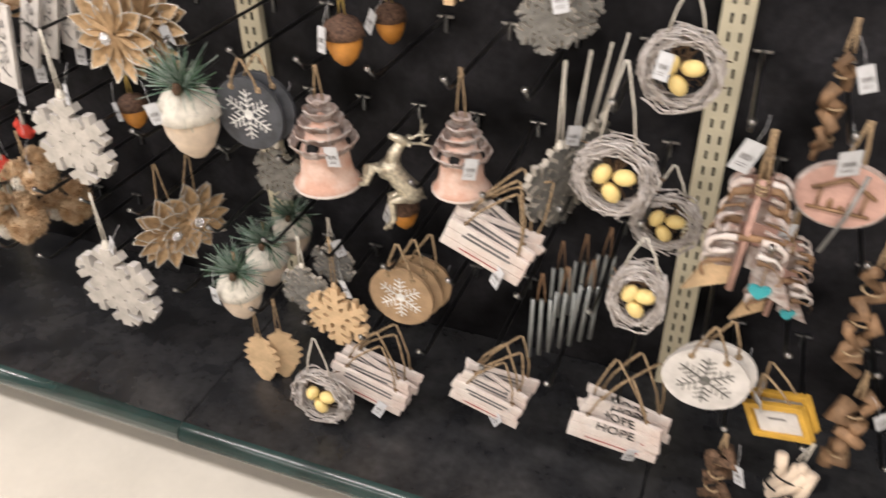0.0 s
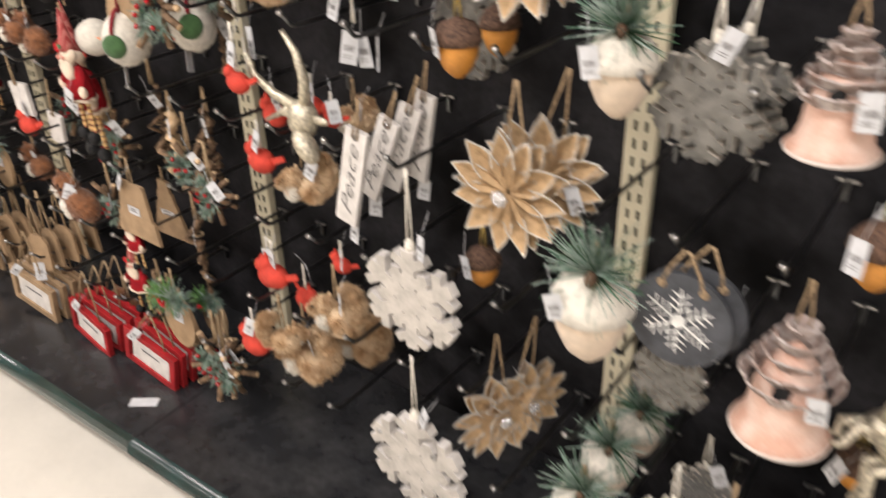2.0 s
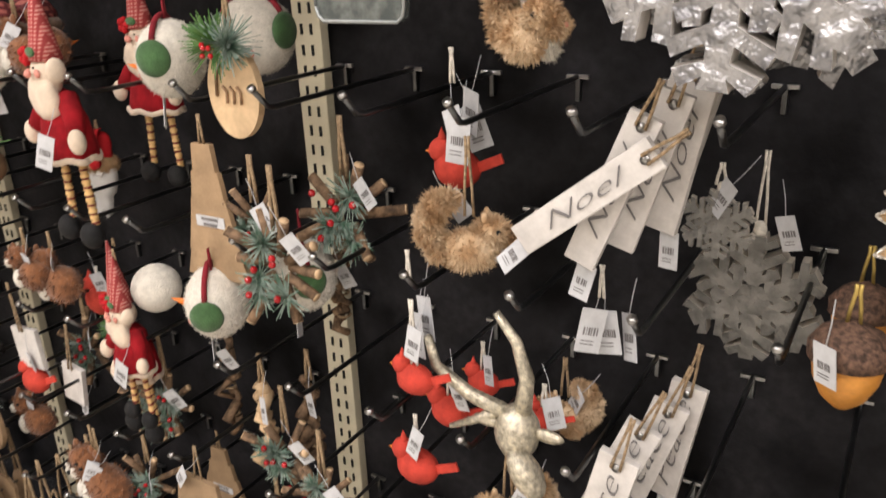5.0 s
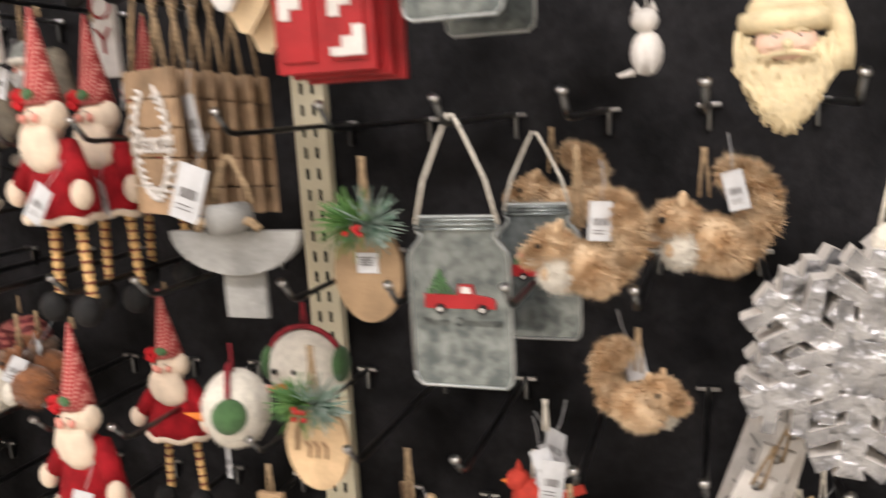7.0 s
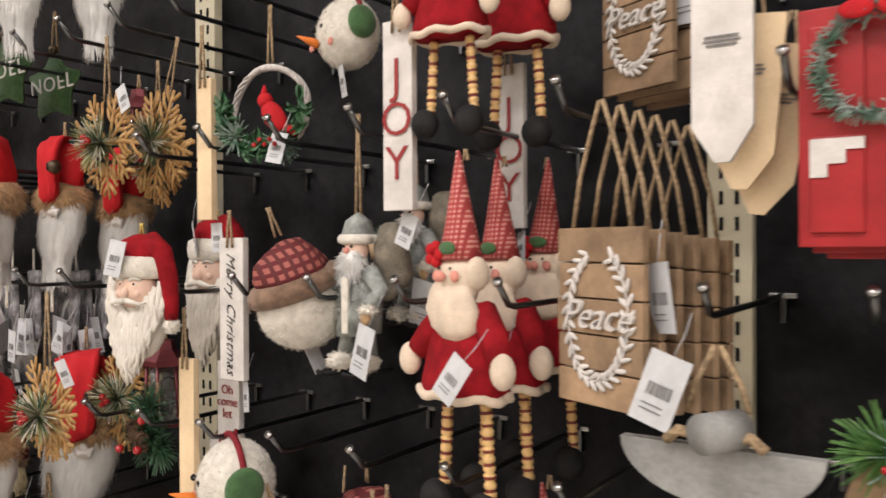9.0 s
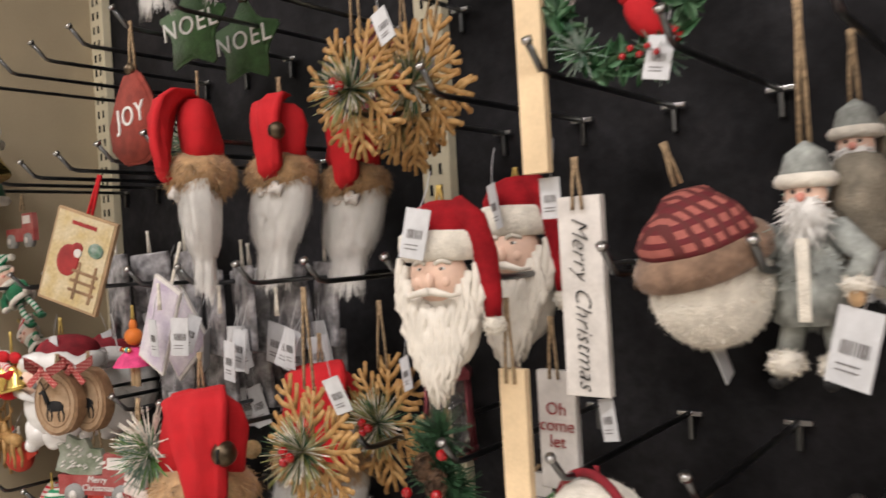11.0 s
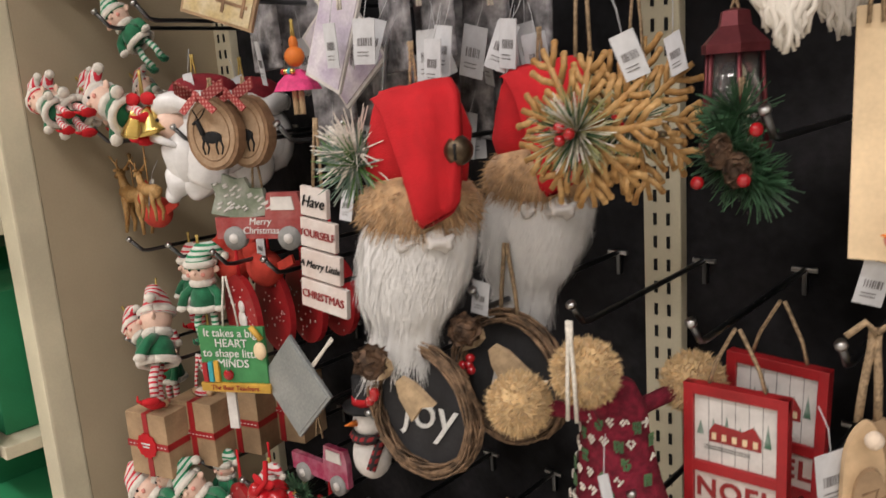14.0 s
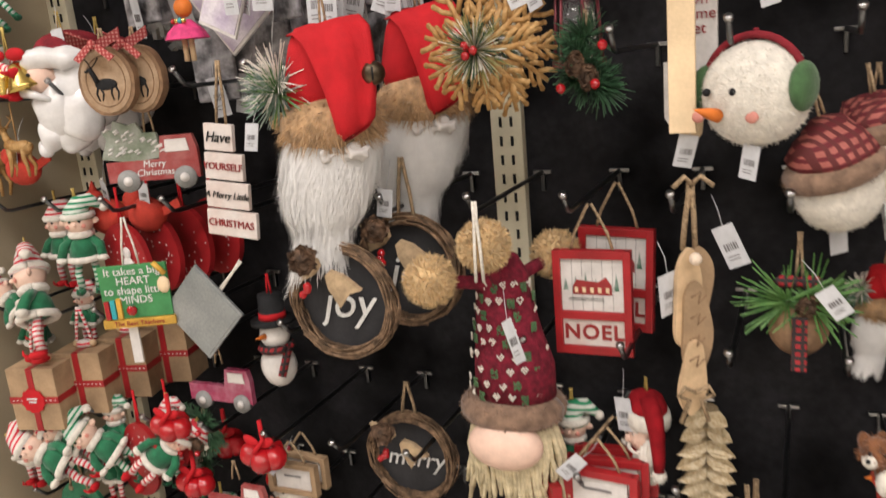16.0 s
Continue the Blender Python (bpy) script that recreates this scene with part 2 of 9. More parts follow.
M["darkred"] = mat("maroon_cloth", (0.25, 0.015, 0.025), 0.85, vary=0.15, scale=60, bump=0.5, fine=500)
M["redpaint"] = mat("red_paint", (0.36, 0.018, 0.022), 0.4, vary=0.1, scale=25, bump=0.08)
M["berry"] = mat("red_berry", (0.42, 0.01, 0.015), 0.2, vary=0.1, coat=0.5)
M["skin"] = mat("painted_face", (0.76, 0.53, 0.42), 0.5, vary=0.05, scale=60, bump=0.05)
M["blush"] = mat("pink_cheek", (0.72, 0.30, 0.24), 0.7, vary=0.08)
M["pine"] = mat("pine_needle", (0.05, 0.13, 0.06), 0.55, vary=0.3, scale=80, bump=0)
M["pinefrost"] = mat("frosted_pine", (0.09, 0.20, 0.13), 0.6, vary=0.25, scale=90, bump=0, other=(0.42, 0.50, 0.45))
M["green"] = mat("green_felt", (0.06, 0.14, 0.05), 0.85, vary=0.12, scale=70, bump=0.5, fine=500, sheen=0.2)
M["elfgreen"] = mat("elf_green_felt", (0.015, 0.16, 0.07), 0.8, vary=0.12, scale=70, bump=0.3, sheen=0.2)
M["orange"] = mat("orange_nose", (0.75, 0.20, 0.03), 0.6, vary=0.08)
M["black"] = mat("black_felt", (0.012, 0.012, 0.013), 0.8, vary=0.2, scale=60, bump=0.3)
M["gold"] = mat("gold_metal", (0.72, 0.52, 0.16), 0.22, 1.0, vary=0.08, bump=0.05)
M["champagne"] = mat("champagne_glitter", (0.72, 0.66, 0.52), 0.3, 0.6, vary=0.2, scale=200, bump=0.5, fine=600)
M["bronze"] = mat("dark_brass_bell", (0.16, 0.12, 0.08), 0.4, 0.9, vary=0.2, scale=50)
M["goldleaf"] = mat("gold_brown_leaf", (0.42, 0.21, 0.06), 0.5, 0.1, vary=0.25, scale=60, bump=0.4, other=(0.62, 0.38, 0.15))
M["tin"] = mat("galvanised_tin", (0.33, 0.36, 0.36), 0.42, 0.6, vary=0.15, scale=18, bump=0.1, other=(0.46, 0.48, 0.48))
M["terracotta"] = mat("pink_terracotta", (0.62, 0.37, 0.28), 0.75, vary=0.12, scale=40, bump=0.3, other=(0.72, 0.55, 0.47))
M["bark"] = mat("birch_bark", (0.70, 0.63, 0.60), 0.85, vary=0.25, scale=70, bump=0.8, fine=200, other=(0.36, 0.25, 0.21))
M["pinecone"] = mat("pine_cone", (0.17, 0.10, 0.06), 0.8, vary=0.3, scale=120, bump=0.5)
M["pinkwood"] = mat("pink_toned_wood_slice", (0.58, 0.36, 0.30), 0.65, vary=0.1, scale=30, bump=0.15)
M["yellow"] = mat("yellow_wood_frame", (0.65, 0.38, 0.06), 0.5, vary=0.12, scale=30)
M["teal"] = mat("teal_enamel", (0.04, 0.34, 0.38), 0.3, vary=0.05)
M["pink"] = mat("hot_pink_tulle", (0.75, 0.06, 0.22), 0.7, vary=0.12, scale=90)
M["pompom"] = mat("tan_pompom", (0.70, 0.50, 0.26), 0.9, vary=0.12, scale=120, sheen=0.3)
M["resin"] = mat("ivory_resin", (0.70, 0.66, 0.59), 0.4, vary=0.05, scale=60, bump=0.15)
M["yellowresin"] = mat("aged_ivory_resin", (0.72, 0.60, 0.38), 0.45, vary=0.1, scale=60, bump=0.2)
M["chalk"] = mat("chalkboard", (0.03, 0.03, 0.033), 0.75, vary=0.2, scale=30)
M["maroonmetal"] = mat("maroon_lantern_metal", (0.20, 0.045, 0.055), 0.35, 0.5, vary=0.12)
M["glass"] = mat("lantern_glass", (0.9, 0.9, 0.9), 0.05, trans=0.95, vary=0.01, bump=0)
M["boxgreen"] = mat("green_carton", (0.02, 0.20, 0.08), 0.5, vary=0.08, scale=10)
M["skyprint"] = mat("violet_snow_print", (0.50, 0.42, 0.56), 0.5, vary=0.15, scale=30, other=(0.80, 0.76, 0.80))
M["cardprint"] = mat("vintage_card_print", (0.62, 0.48, 0.24), 0.5, vary=0.2, scale=45, other=(0.72, 0.62, 0.42))
M["greyfur"] = mat("grey_fur", (0.34, 0.36, 0.34), 0.9, vary=0.2, scale=70)
M["greywood"] = mat("weathered_grey_wood", (0.30, 0.30, 0.29), 0.7, vary=0.15, scale=25, bump=0.2)
M["santared"] = mat("deep_red_felt", (0.30, 0.010, 0.016), 0.9, vary=0.12, scale=60, bump=0.4, fine=500, spec=0.15)
M["creamwood"] = mat("cream_painted_wood", (0.50, 0.47, 0.43), 0.6, vary=0.08, scale=40, bump=0.2, fine=160)
M["palerim"] = mat("pale_sawn_rim", (0.50, 0.46, 0.40), 0.6, vary=0.12, scale=50, bump=0.2)
M["jartin"] = mat("glossy_galvanised_tin", (0.16, 0.19, 0.195), 0.24, 0.7, vary=0.14, scale=85, bump=0.25, fine=45, other=(0.36, 0.40, 0.40))
M["taupefur"] = mat("taupe_fleece", (0.24, 0.15, 0.10), 0.9, vary=0.15, scale=90, sheen=0.2)
M["treepaint"] = mat("painted_grey_green_tree", (0.16, 0.20, 0.13), 0.7, vary=0.15, scale=50, bump=0.2, other=(0.36, 0.38, 0.32))
M["glossywhite"] = mat("glossy_white_plastic", (0.74, 0.73, 0.72), 0.22, vary=0.04, scale=60, bump=0.06, coat=0.4)
M["terrafelt"] = mat("rust_red_felt", (0.28, 0.05, 0.035), 0.9, vary=0.12, scale=60, bump=0.5, fine=500)
M["boardgreen"] = mat("bright_green_board", (0.06, 0.26, 0.09), 0.5, vary=0.08, scale=40)
M["palejute"] = mat("pale_burlap_weave", (0.56, 0.41, 0.25), 0.9, vary=0.12, scale=90, bump=0.8, fine=600)
M["goldfeather"] = mat("champagne_glitter_feather", (0.50, 0.38, 0.22), 0.4, 0.3, vary=0.2, scale=300, bump=0.6, fine=700, other=(0.72, 0.62, 0.44))
M["birdred"] = mat("salmon_red_felt", (0.56, 0.055, 0.035), 0.85, vary=0.1, scale=60, bump=0.4, fine=500)
M["oldred"] = mat("worn_red_paint", (0.32, 0.035, 0.035), 0.6, vary=0.15, scale=40, bump=0.25, other=(0.42, 0.13, 0.12))
M["rosetruck"] = mat("glossy_rose_glass", (0.36, 0.03, 0.09), 0.15, vary=0.15, scale=60, coat=0.6, other=(0.50, 0.16, 0.24))
M["sliceface"] = mat("weathered_wood_slice", (0.36, 0.23, 0.13), 0.7, vary=0.15, scale=60, bump=0.3, other=(0.48, 0.34, 0.22))
M["yarn"] = mat("straw_rope_yarn", (0.66, 0.56, 0.36), 0.9, vary=0.12, scale=120, bump=0.5, fine=700)
M["freshpine"] = mat("fresh_green_needle", (0.07, 0.20, 0.045), 0.5, vary=0.25, scale=80, bump=0, other=(0.16, 0.32, 0.09))
M["holly"] = mat("holly_leaf", (0.035, 0.14, 0.05), 0.45, vary=0.25, scale=90, bump=0.2, other=(0.16, 0.30, 0.17))
M["slatwood"] = mat("sawn_brown_slat", (0.36, 0.24, 0.145), 0.7, vary=0.14, scale=26, bump=0.3, fine=190, spread=0.3)
M["needlegold"] = mat("gold_green_needle", (0.22, 0.24, 0.05), 0.45, vary=0.2, scale=90, bump=0, other=(0.50, 0.46, 0.28))
M["sackcloth"] = mat("grey_sackcloth", (0.27, 0.24, 0.19), 0.9, vary=0.15, scale=70, bump=0.6, fine=400)
M["bag"] = mat("clear_bag", (0.45, 0.44, 0.46), 0.2, vary=0.3, scale=60, bump=0.6, fine=90)


def stripes(name, a, b, scale, rough=0.8, axis="Z", cross=None, cut=0.62):
    m = mat(name, a, rough, vary=0.06, scale=80, bump=0.3)
    nt = m.node_tree
    bsdf = nt.nodes["Principled BSDF"]
    base = bsdf.inputs["Base Color"].links[0].from_socket
    tc = nt.nodes.new("ShaderNodeTexCoord")
    last = base
    for ax, col in ([(axis, b)] + ([("X", cross)] if cross else [])):
        w = nt.nodes.new("ShaderNodeTexWave")
        w.bands_direction = ax
        w.inputs["Scale"].default_value, w.inputs["Distortion"].default_value = scale, 0.6
        nt.links.new(tc.outputs["Object"], w.inputs["Vector"])
        step = nt.nodes.new("ShaderNodeMath")
        step.operation = "GREATER_THAN"
        step.inputs[1].default_value = cut
        nt.links.new(w.outputs["Fac"], step.inputs[0])
        mix = nt.nodes.new("ShaderNodeMixRGB")
        mix.inputs["Color2"].default_value = (*col, 1)
        nt.links.new(step.outputs[0], mix.inputs["Fac"])
        nt.links.new(last, mix.inputs["Color1"])
        last = mix.outputs["Color"]
    nt.links.new(last, bsdf.inputs["Base Color"])
    M[name] = m


stripes("gingham_red", (0.42, 0.07, 0.07), (0.58, 0.26, 0.22), 75, cross=(0.30, 0.04, 0.04), cut=0.55)
stripes("candy_stripe", (0.72, 0.66, 0.62), (0.55, 0.03, 0.05), 45)
stripes("green_stripe", (0.62, 0.66, 0.60), (0.02, 0.22, 0.10), 45)
stripes("legwood", (0.72, 0.47, 0.2), (0.16, 0.03, 0.02), 30, 0.5, cut=0.84)
stripes("hatplaid", (0.36, 0.11, 0.09), (0.12, 0.015, 0.02), 34, cross=(0.10, 0.02, 0.02), cut=0.6)
stripes("plaid", (0.30, 0.02, 0.025), (0.02, 0.02, 0.02), 40, cross=(0.03, 0.02, 0.02))
M["knit"] = mat("maroon_knit", (0.20, 0.010, 0.028), 0.9, vary=0.2, scale=120, bump=1.0, fine=260)
stripes("check_rim", (0.75, 0.73, 0.70), (0.05, 0.05, 0.05), 70)

rnd = random.Random(11)


# ---- ornament mesh helpers ----
def ball(bm, c, r, seg=14, idx=0, m=None):
    r = (r, r, r) if isinstance(r, (int, float)) else r
    mm = Matrix.Translation(c) @ (m or Matrix()) @ Matrix.Diagonal((*r, 1))
    out = bmesh.ops.create_uvsphere(bm, u_segments=seg, v_segments=max(6, seg * 2 // 3), radius=1, matrix=mm)
    for f in {f for v in out["verts"] for f in v.link_faces}:
        f.material_index = idx
    return bm


def lathe(bm, prof, n=20, c=(0, 0, 0), sy=1.0, idx=0, wob=0.0, bend=0.0):
    rings = []
    for r, z in prof:
        rings.append([bm.verts.new((c[0] + r * math.cos(k * math.tau / n) * (1 + wob * rnd.uniform(-1, 1)) + bend * z * z, c[1] + r * sy * math.sin(k * math.tau / n), c[2] + z)) for k in range(n)])
    for u, v in zip(rings, rings[1:]):
        for k in range(n):
            bm.faces.new((u[k], u[(k + 1) % n], v[(k + 1) % n], v[k])).material_index = idx
    for ring in (rings[0][::-1], rings[-1]):
        bm.faces.new(ring).material_index = idx
    return bm


def fuzz(bm, c, r, n, length, droop=0.0, width=0.0016, idx=0, zmin=-1.0, zmax=1.0):
    """Short bristles standing out of an egg shape."""
    c, r = Vector(c), Vector((r, r, r) if isinstance(r, (int, float)) else r)
    for _ in range(n):
        z = rnd.uniform(zmin, zmax)
        a = rnd.uniform(0, math.tau)
        h = math.sqrt(max(0, 1 - z * z))
        d = Vector((h * math.cos(a), h * math.sin(a), z))
        p = c + Vector((d.x * r.x, d.y * r.y, d.z * r.z)) * 0.94
        ln = length * rnd.uniform(0.6, 1.3)
        tip = p + d * ln + Vector((rnd.uniform(-0.4, 0.4), rnd.uniform(-0.4, 0.4), rnd.uniform(-0.4, 0.4) - droop)) * ln
        s = d.cross(Vector((rnd.uniform(-1, 1), rnd.uniform(-1, 1), rnd.uniform(-1, 1)))).normalized() * width
        bm.faces.new([bm.verts.new(q) for q in (p - s, p + s, tip)]).material_index = idx
    return bm


def needles(bm, c, n, length, spread=1.0, d=(0, -0.3, 0.2), width=0.0011, idx=0):
    """A tuft of pine needles out of one point."""
    d = Vector(d).normalized()
    for _ in range(n):
        v = (d * rnd.uniform(0.0, 1.0) + Vector((rnd.gauss(0, 1), rnd.gauss(0, 0.6), rnd.gauss(0, 1))) * spread * 0.6).normalized()
        p = Vector(c) + v * length * 0.05
        tip = Vector(c) + v * length * rnd.uniform(0.6, 1.1)
        s = v.orthogonal().normalized() * width
        bm.faces.new([bm.verts.new(q) for q in (p - s, p + s, tip + s * 0.4, tip - s * 0.4)]).material_index = idx
    return bm


def rumple(bm, amount, scale):
    """Uneven folds: every corner moves along its normal by smooth noise."""
    bm.normal_update()
    for v in bm.verts:
        v.co += v.normal * amount * noise.noise(v.co * scale)
    return bm


def leaf(bm, c, length, width, turn, tilt=0.0, idx=0):
    """A pointed, creased leaf out of c, turned in the wall's plane."""
    m = Matrix.Translation(c) @ Matrix.Rotation(turn, 4, "Y") @ Matrix.Rotation(tilt, 4, "X")
    mid = [bm.verts.new(m @ Vector((length * t, 0.12 * width * math.sin(3 * t), 0))) for t in (0, 0.35, 0.7, 1.0)]
    for d in (-1, 1):
        rim = [bm.verts.new(m @ Vector((length * t, -0.25 * width, d * width * w))) for t, w in ((0.12, 0.35), (0.4, 0.5), (0.72, 0.3))]
        for f in ((mid[0], rim[0], mid[1]), (mid[1], rim[0], rim[1]), (mid[1], rim[1], mid[2]), (mid[2], rim[1], rim[2]), (mid[2], rim[2], mid[3])):
            bm.faces.new(f).material_index = idx
    return bm


def thing(name, label, category, x, y, z, ry=0, rz=0, group=""):
    root = new(name)
    tagged(root, label, category, group)
    root.matrix_basis = pose(x, y, z, 0, ry, rz)
    return root


def cord(root, z0, up, spread=0.01, material="jute", y=0.0, r=0.0014, x=0.0):
    """A loop of string from the thing's top to its hook."""
    if up <= 0:
        return
    bm = bmesh.new()
    for sx in (-1, 1):
        pts = [(x + sx * spread, y, z0), (x + sx * spread * 0.75, y, z0 + up * 0.4), (x + sx * spread * 0.3, y, z0 + up * 0.8), (x + sx * 0.0015, y, z0 + up)]
        tube(bm, pts, r, 5)
    part("string", bm, material, root)


def price_tag(root, x, z, w=0.021, h=0.037, rot=0, y=-0.02, yaw=0):
    """A paper tag on a thread with bars of print."""
    w, h = w * 0.85, h * 0.85
    t = bmesh.new()
    box(t, (-w / 2, -0.0004, -h), (w / 2, 0.0004, 0), 0.0)
    ob = part("price_tag", t, "paper", root, "white paper price tag with a barcode", smooth=False)
    ob.matrix_basis = pose(x, y, z, rnd.uniform(-12, 12), rot + rnd.uniform(-12, 12), yaw + rnd.uniform(-45, 35))
    b = bmesh.new()
    k = -w * 0.3
    while k < w * 0.3:
        bw = rnd.choice((0.0006, 0.001, 0.0016))
        box(b, (k, -0.0009, -h * 0.6), (k + bw, -0.0006, -h * 0.42))
        k += bw + rnd.choice((0.0007, 0.0012))
    for q in (0.72, 0.8):
        box(b, (-w * 0.32, -0.0009, -h * (q + 0.02)), (w * 0.2, -0.0006, -h * q))
    part("barcode", b, "greyink", ob, smooth=False)["kind"] = "stuff"
    s = bmesh.new()
    tube(s, [(0, 0.0005, -0.003), (0.002, 0.004, 0.015), (0.0, 0.01, 0.03)], 0.0004, 4)
    part("thread", s, "paper", ob)


TEXTS = {}


def lettering(root, body, size, x, z, y, material="ink", rot=0, shear=0.0, depth=0.0004, yaw=0, spacing=1.0, thin=0.0, wide=1.0):
    key = (body, shear, spacing, material, thin)
    if key not in TEXTS:
        c = bpy.data.curves.new("lettering", "FONT")
        c.body, c.align_x, c.align_y, c.size, c.extrude, c.shear = body, "CENTER", "CENTER", 1, 0.02, shear
        c.resolution_u, c.space_line, c.space_character, c.offset = 3, 0.9, spacing, -thin
        tmp = bpy.data.objects.new("lettering", c)
        me = bpy.data.meshes.new_from_object(tmp)
        bpy.data.objects.remove(tmp)
        bpy.data.curves.remove(c)
        me.materials.clear()
        me.materials.append(M[material])
        TEXTS[key] = me
    ob = new("lettering", TEXTS[key])
    ob.parent = root
    ob.matrix_basis = pose(x, y, z, 90, 0, yaw) @ pose(0, 0, 0, 0, 0, -rot) @ Matrix.Diagonal((size * wide, size, depth * 50, 1))
    return ob


def bars(root, w, z, y, n=2, material="greyink", h=0.004, x=0.0):
    bm = bmesh.new()
    for k in range(n):
        ww = w * rnd.uniform(0.6, 0.95)
        box(bm, (x - ww / 2, y - 0.0006, z - k * h * 2), (x + ww / 2, y - 0.0002, z - k * h * 2 + h))
    part("print", bm, material, root, smooth=False)


def outline(bm, pts, y0, y1, idx=0, bevel=0.0):
    """A flat cut-out with thickness from points (x, z)."""
    a = [bm.verts.new((x, y0, z)) for x, z in pts]
    b = [bm.verts.new((x, y1, z)) for x, z in pts]
    bm.faces.new(a).material_index = idx
    bm.faces.new(b[::-1]).material_index = idx
    for k in range(len(pts)):
        j = (k + 1) % len(pts)
        bm.faces.new((a[j], a[k], b[k], b[j])).material_index = idx
    bmesh.ops.recalc_face_normals(bm, faces=bm.faces)
    return bm


def oval(rx, rz, n=36, wob=0.0):
    return [(rx * math.cos(k * math.tau / n) * (1 + rnd.uniform(-wob, wob)), rz * math.sin(k * math.tau / n) * (1 + rnd.uniform(-wob, wob))) for k in range(n)]


def flake_bm(r, depth=0.008, arm=0.16, branches=(0.42, 0.68), blen=0.3, knob=True, rough=0.0, arms=6, turn=30):
    bm = bmesh.new()
    for k in range(arms):
        m = Matrix.Rotation(radians(turn + 360 / arms * k), 4, "Y")
        sub = bmesh.new()
        box(sub, (0, -depth / 2, -r * arm / 2), (r * 0.98, depth / 2, r * arm / 2), depth * 0.2)
        for b in branches:
            for s in (-1, 1):
                one = bmesh.new()
                box(one, (0, -depth / 2 * 0.96, -r * arm * 0.42), (r * blen * (1.25 - b * 0.5), depth / 2 * 0.96, r * arm * 0.42), depth * 0.2)
                bmesh.ops.transform(one, matrix=Matrix.Translation((r * b, 0, 0)) @ Matrix.Rotation(radians(s * 58), 4, "Y"), verts=one.verts)
                me = bpy.data.meshes.new("tmp")
                one.to_mesh(me)
                one.free()
                sub.from_mesh(me)
                bpy.data.meshes.remove(me)
        if knob:
            ball(sub, (r * 0.97, 0, 0), (r * arm * 0.75, depth * 0.55, r * arm * 0.75), 10)
        bmesh.ops.transform(sub, matrix=m, verts=sub.verts)
        me = bpy.data.meshes.new("tmp")
        sub.to_mesh(me)
        sub.free()
        bm.from_mesh(me)
        bpy.data.meshes.remove(me)
    ball(bm, (0, 0, 0), (r * 0.2, depth * 0.52, r * 0.2), 12)
    if rough:
        for v in bm.verts:
            v.co += Vector((rnd.uniform(-1, 1), rnd.uniform(-1, 1), rnd.uniform(-1, 1))) * rough
    return bm


# ---- ornaments: s is the height or width of the body, up the length of its string ----
def snowflake(x, y, z, s, up=0.06, look_="white", ry=0, rz=0, n=1, tag=True, label="", depth=0.1, knob=True, blen=0.42):
    label = label or {"white": "chunky white painted wooden snowflake on a white string", "silver": "silver white wooden snowflake with many short branches", "greywash": "grey washed wooden snowflake with silver sheen", "wood": "natural wooden snowflake cut-out on twine"}[look_]
    r = s / 2
    shape = {"white": (0.13, ((0.36, 0.36, 0.09), (0.72, 0.3, 0.085))), "wood": (0.1, ((0.4, 0.34, 0.07), (0.7, 0.3, 0.07)))}.get(look_, (0.105, ((0.3, 0.33, 0.065), (0.55, 0.36, 0.068), (0.82, 0.25, 0.065))))
    rim = {"silver": "white", "greywash": "palerim", "white": "white", "wood": "wood"}[look_]
    for k in range(n):
        root = thing("snowflake_ornament", label, "ornament", x + k * 0.008, y + k * 0.03, z + rnd.uniform(-0.004, 0.004), ry + k * 8, rz + k * 5, "hanging snowflakes")
        for j in range(6):
            bm = flake_arm(r * rnd.uniform(0.97, 1.02), s * depth * rnd.uniform(0.96, 1.0), shape[0], shape[1], s * (0.004 if look_ == "white" else 0.011))
            part("arm", bm, ({"white": "creamwood"}.get(look_, look_), rim), root, smooth=False, m=Matrix.Rotation(radians(30 + 60 * j), 4, "Y"))
        hub = outline(bmesh.new(), oval(r * 0.27, r * 0.27, 6), -s * depth * 0.51, s * depth * 0.51)
        part("hub", hub, {"white": "creamwood"}.get(look_, look_), root, smooth=False)
        bm = ball(bmesh.new(), (0, 0, s * 0.53), (s * 0.05, s * 0.045, s * 0.07), 10)
        part("bead", bm, "cotton" if look_ != "wood" else "wood", root)
        cord(root, s * 0.55, up, 0.004, "cotton" if look_ != "wood" else "jute")
        if tag and k == 0:
            price_tag(root, s * 0.16, s * 0.56 + up * 0.2, rot=rnd.uniform(-25, 25), y=-0.008)


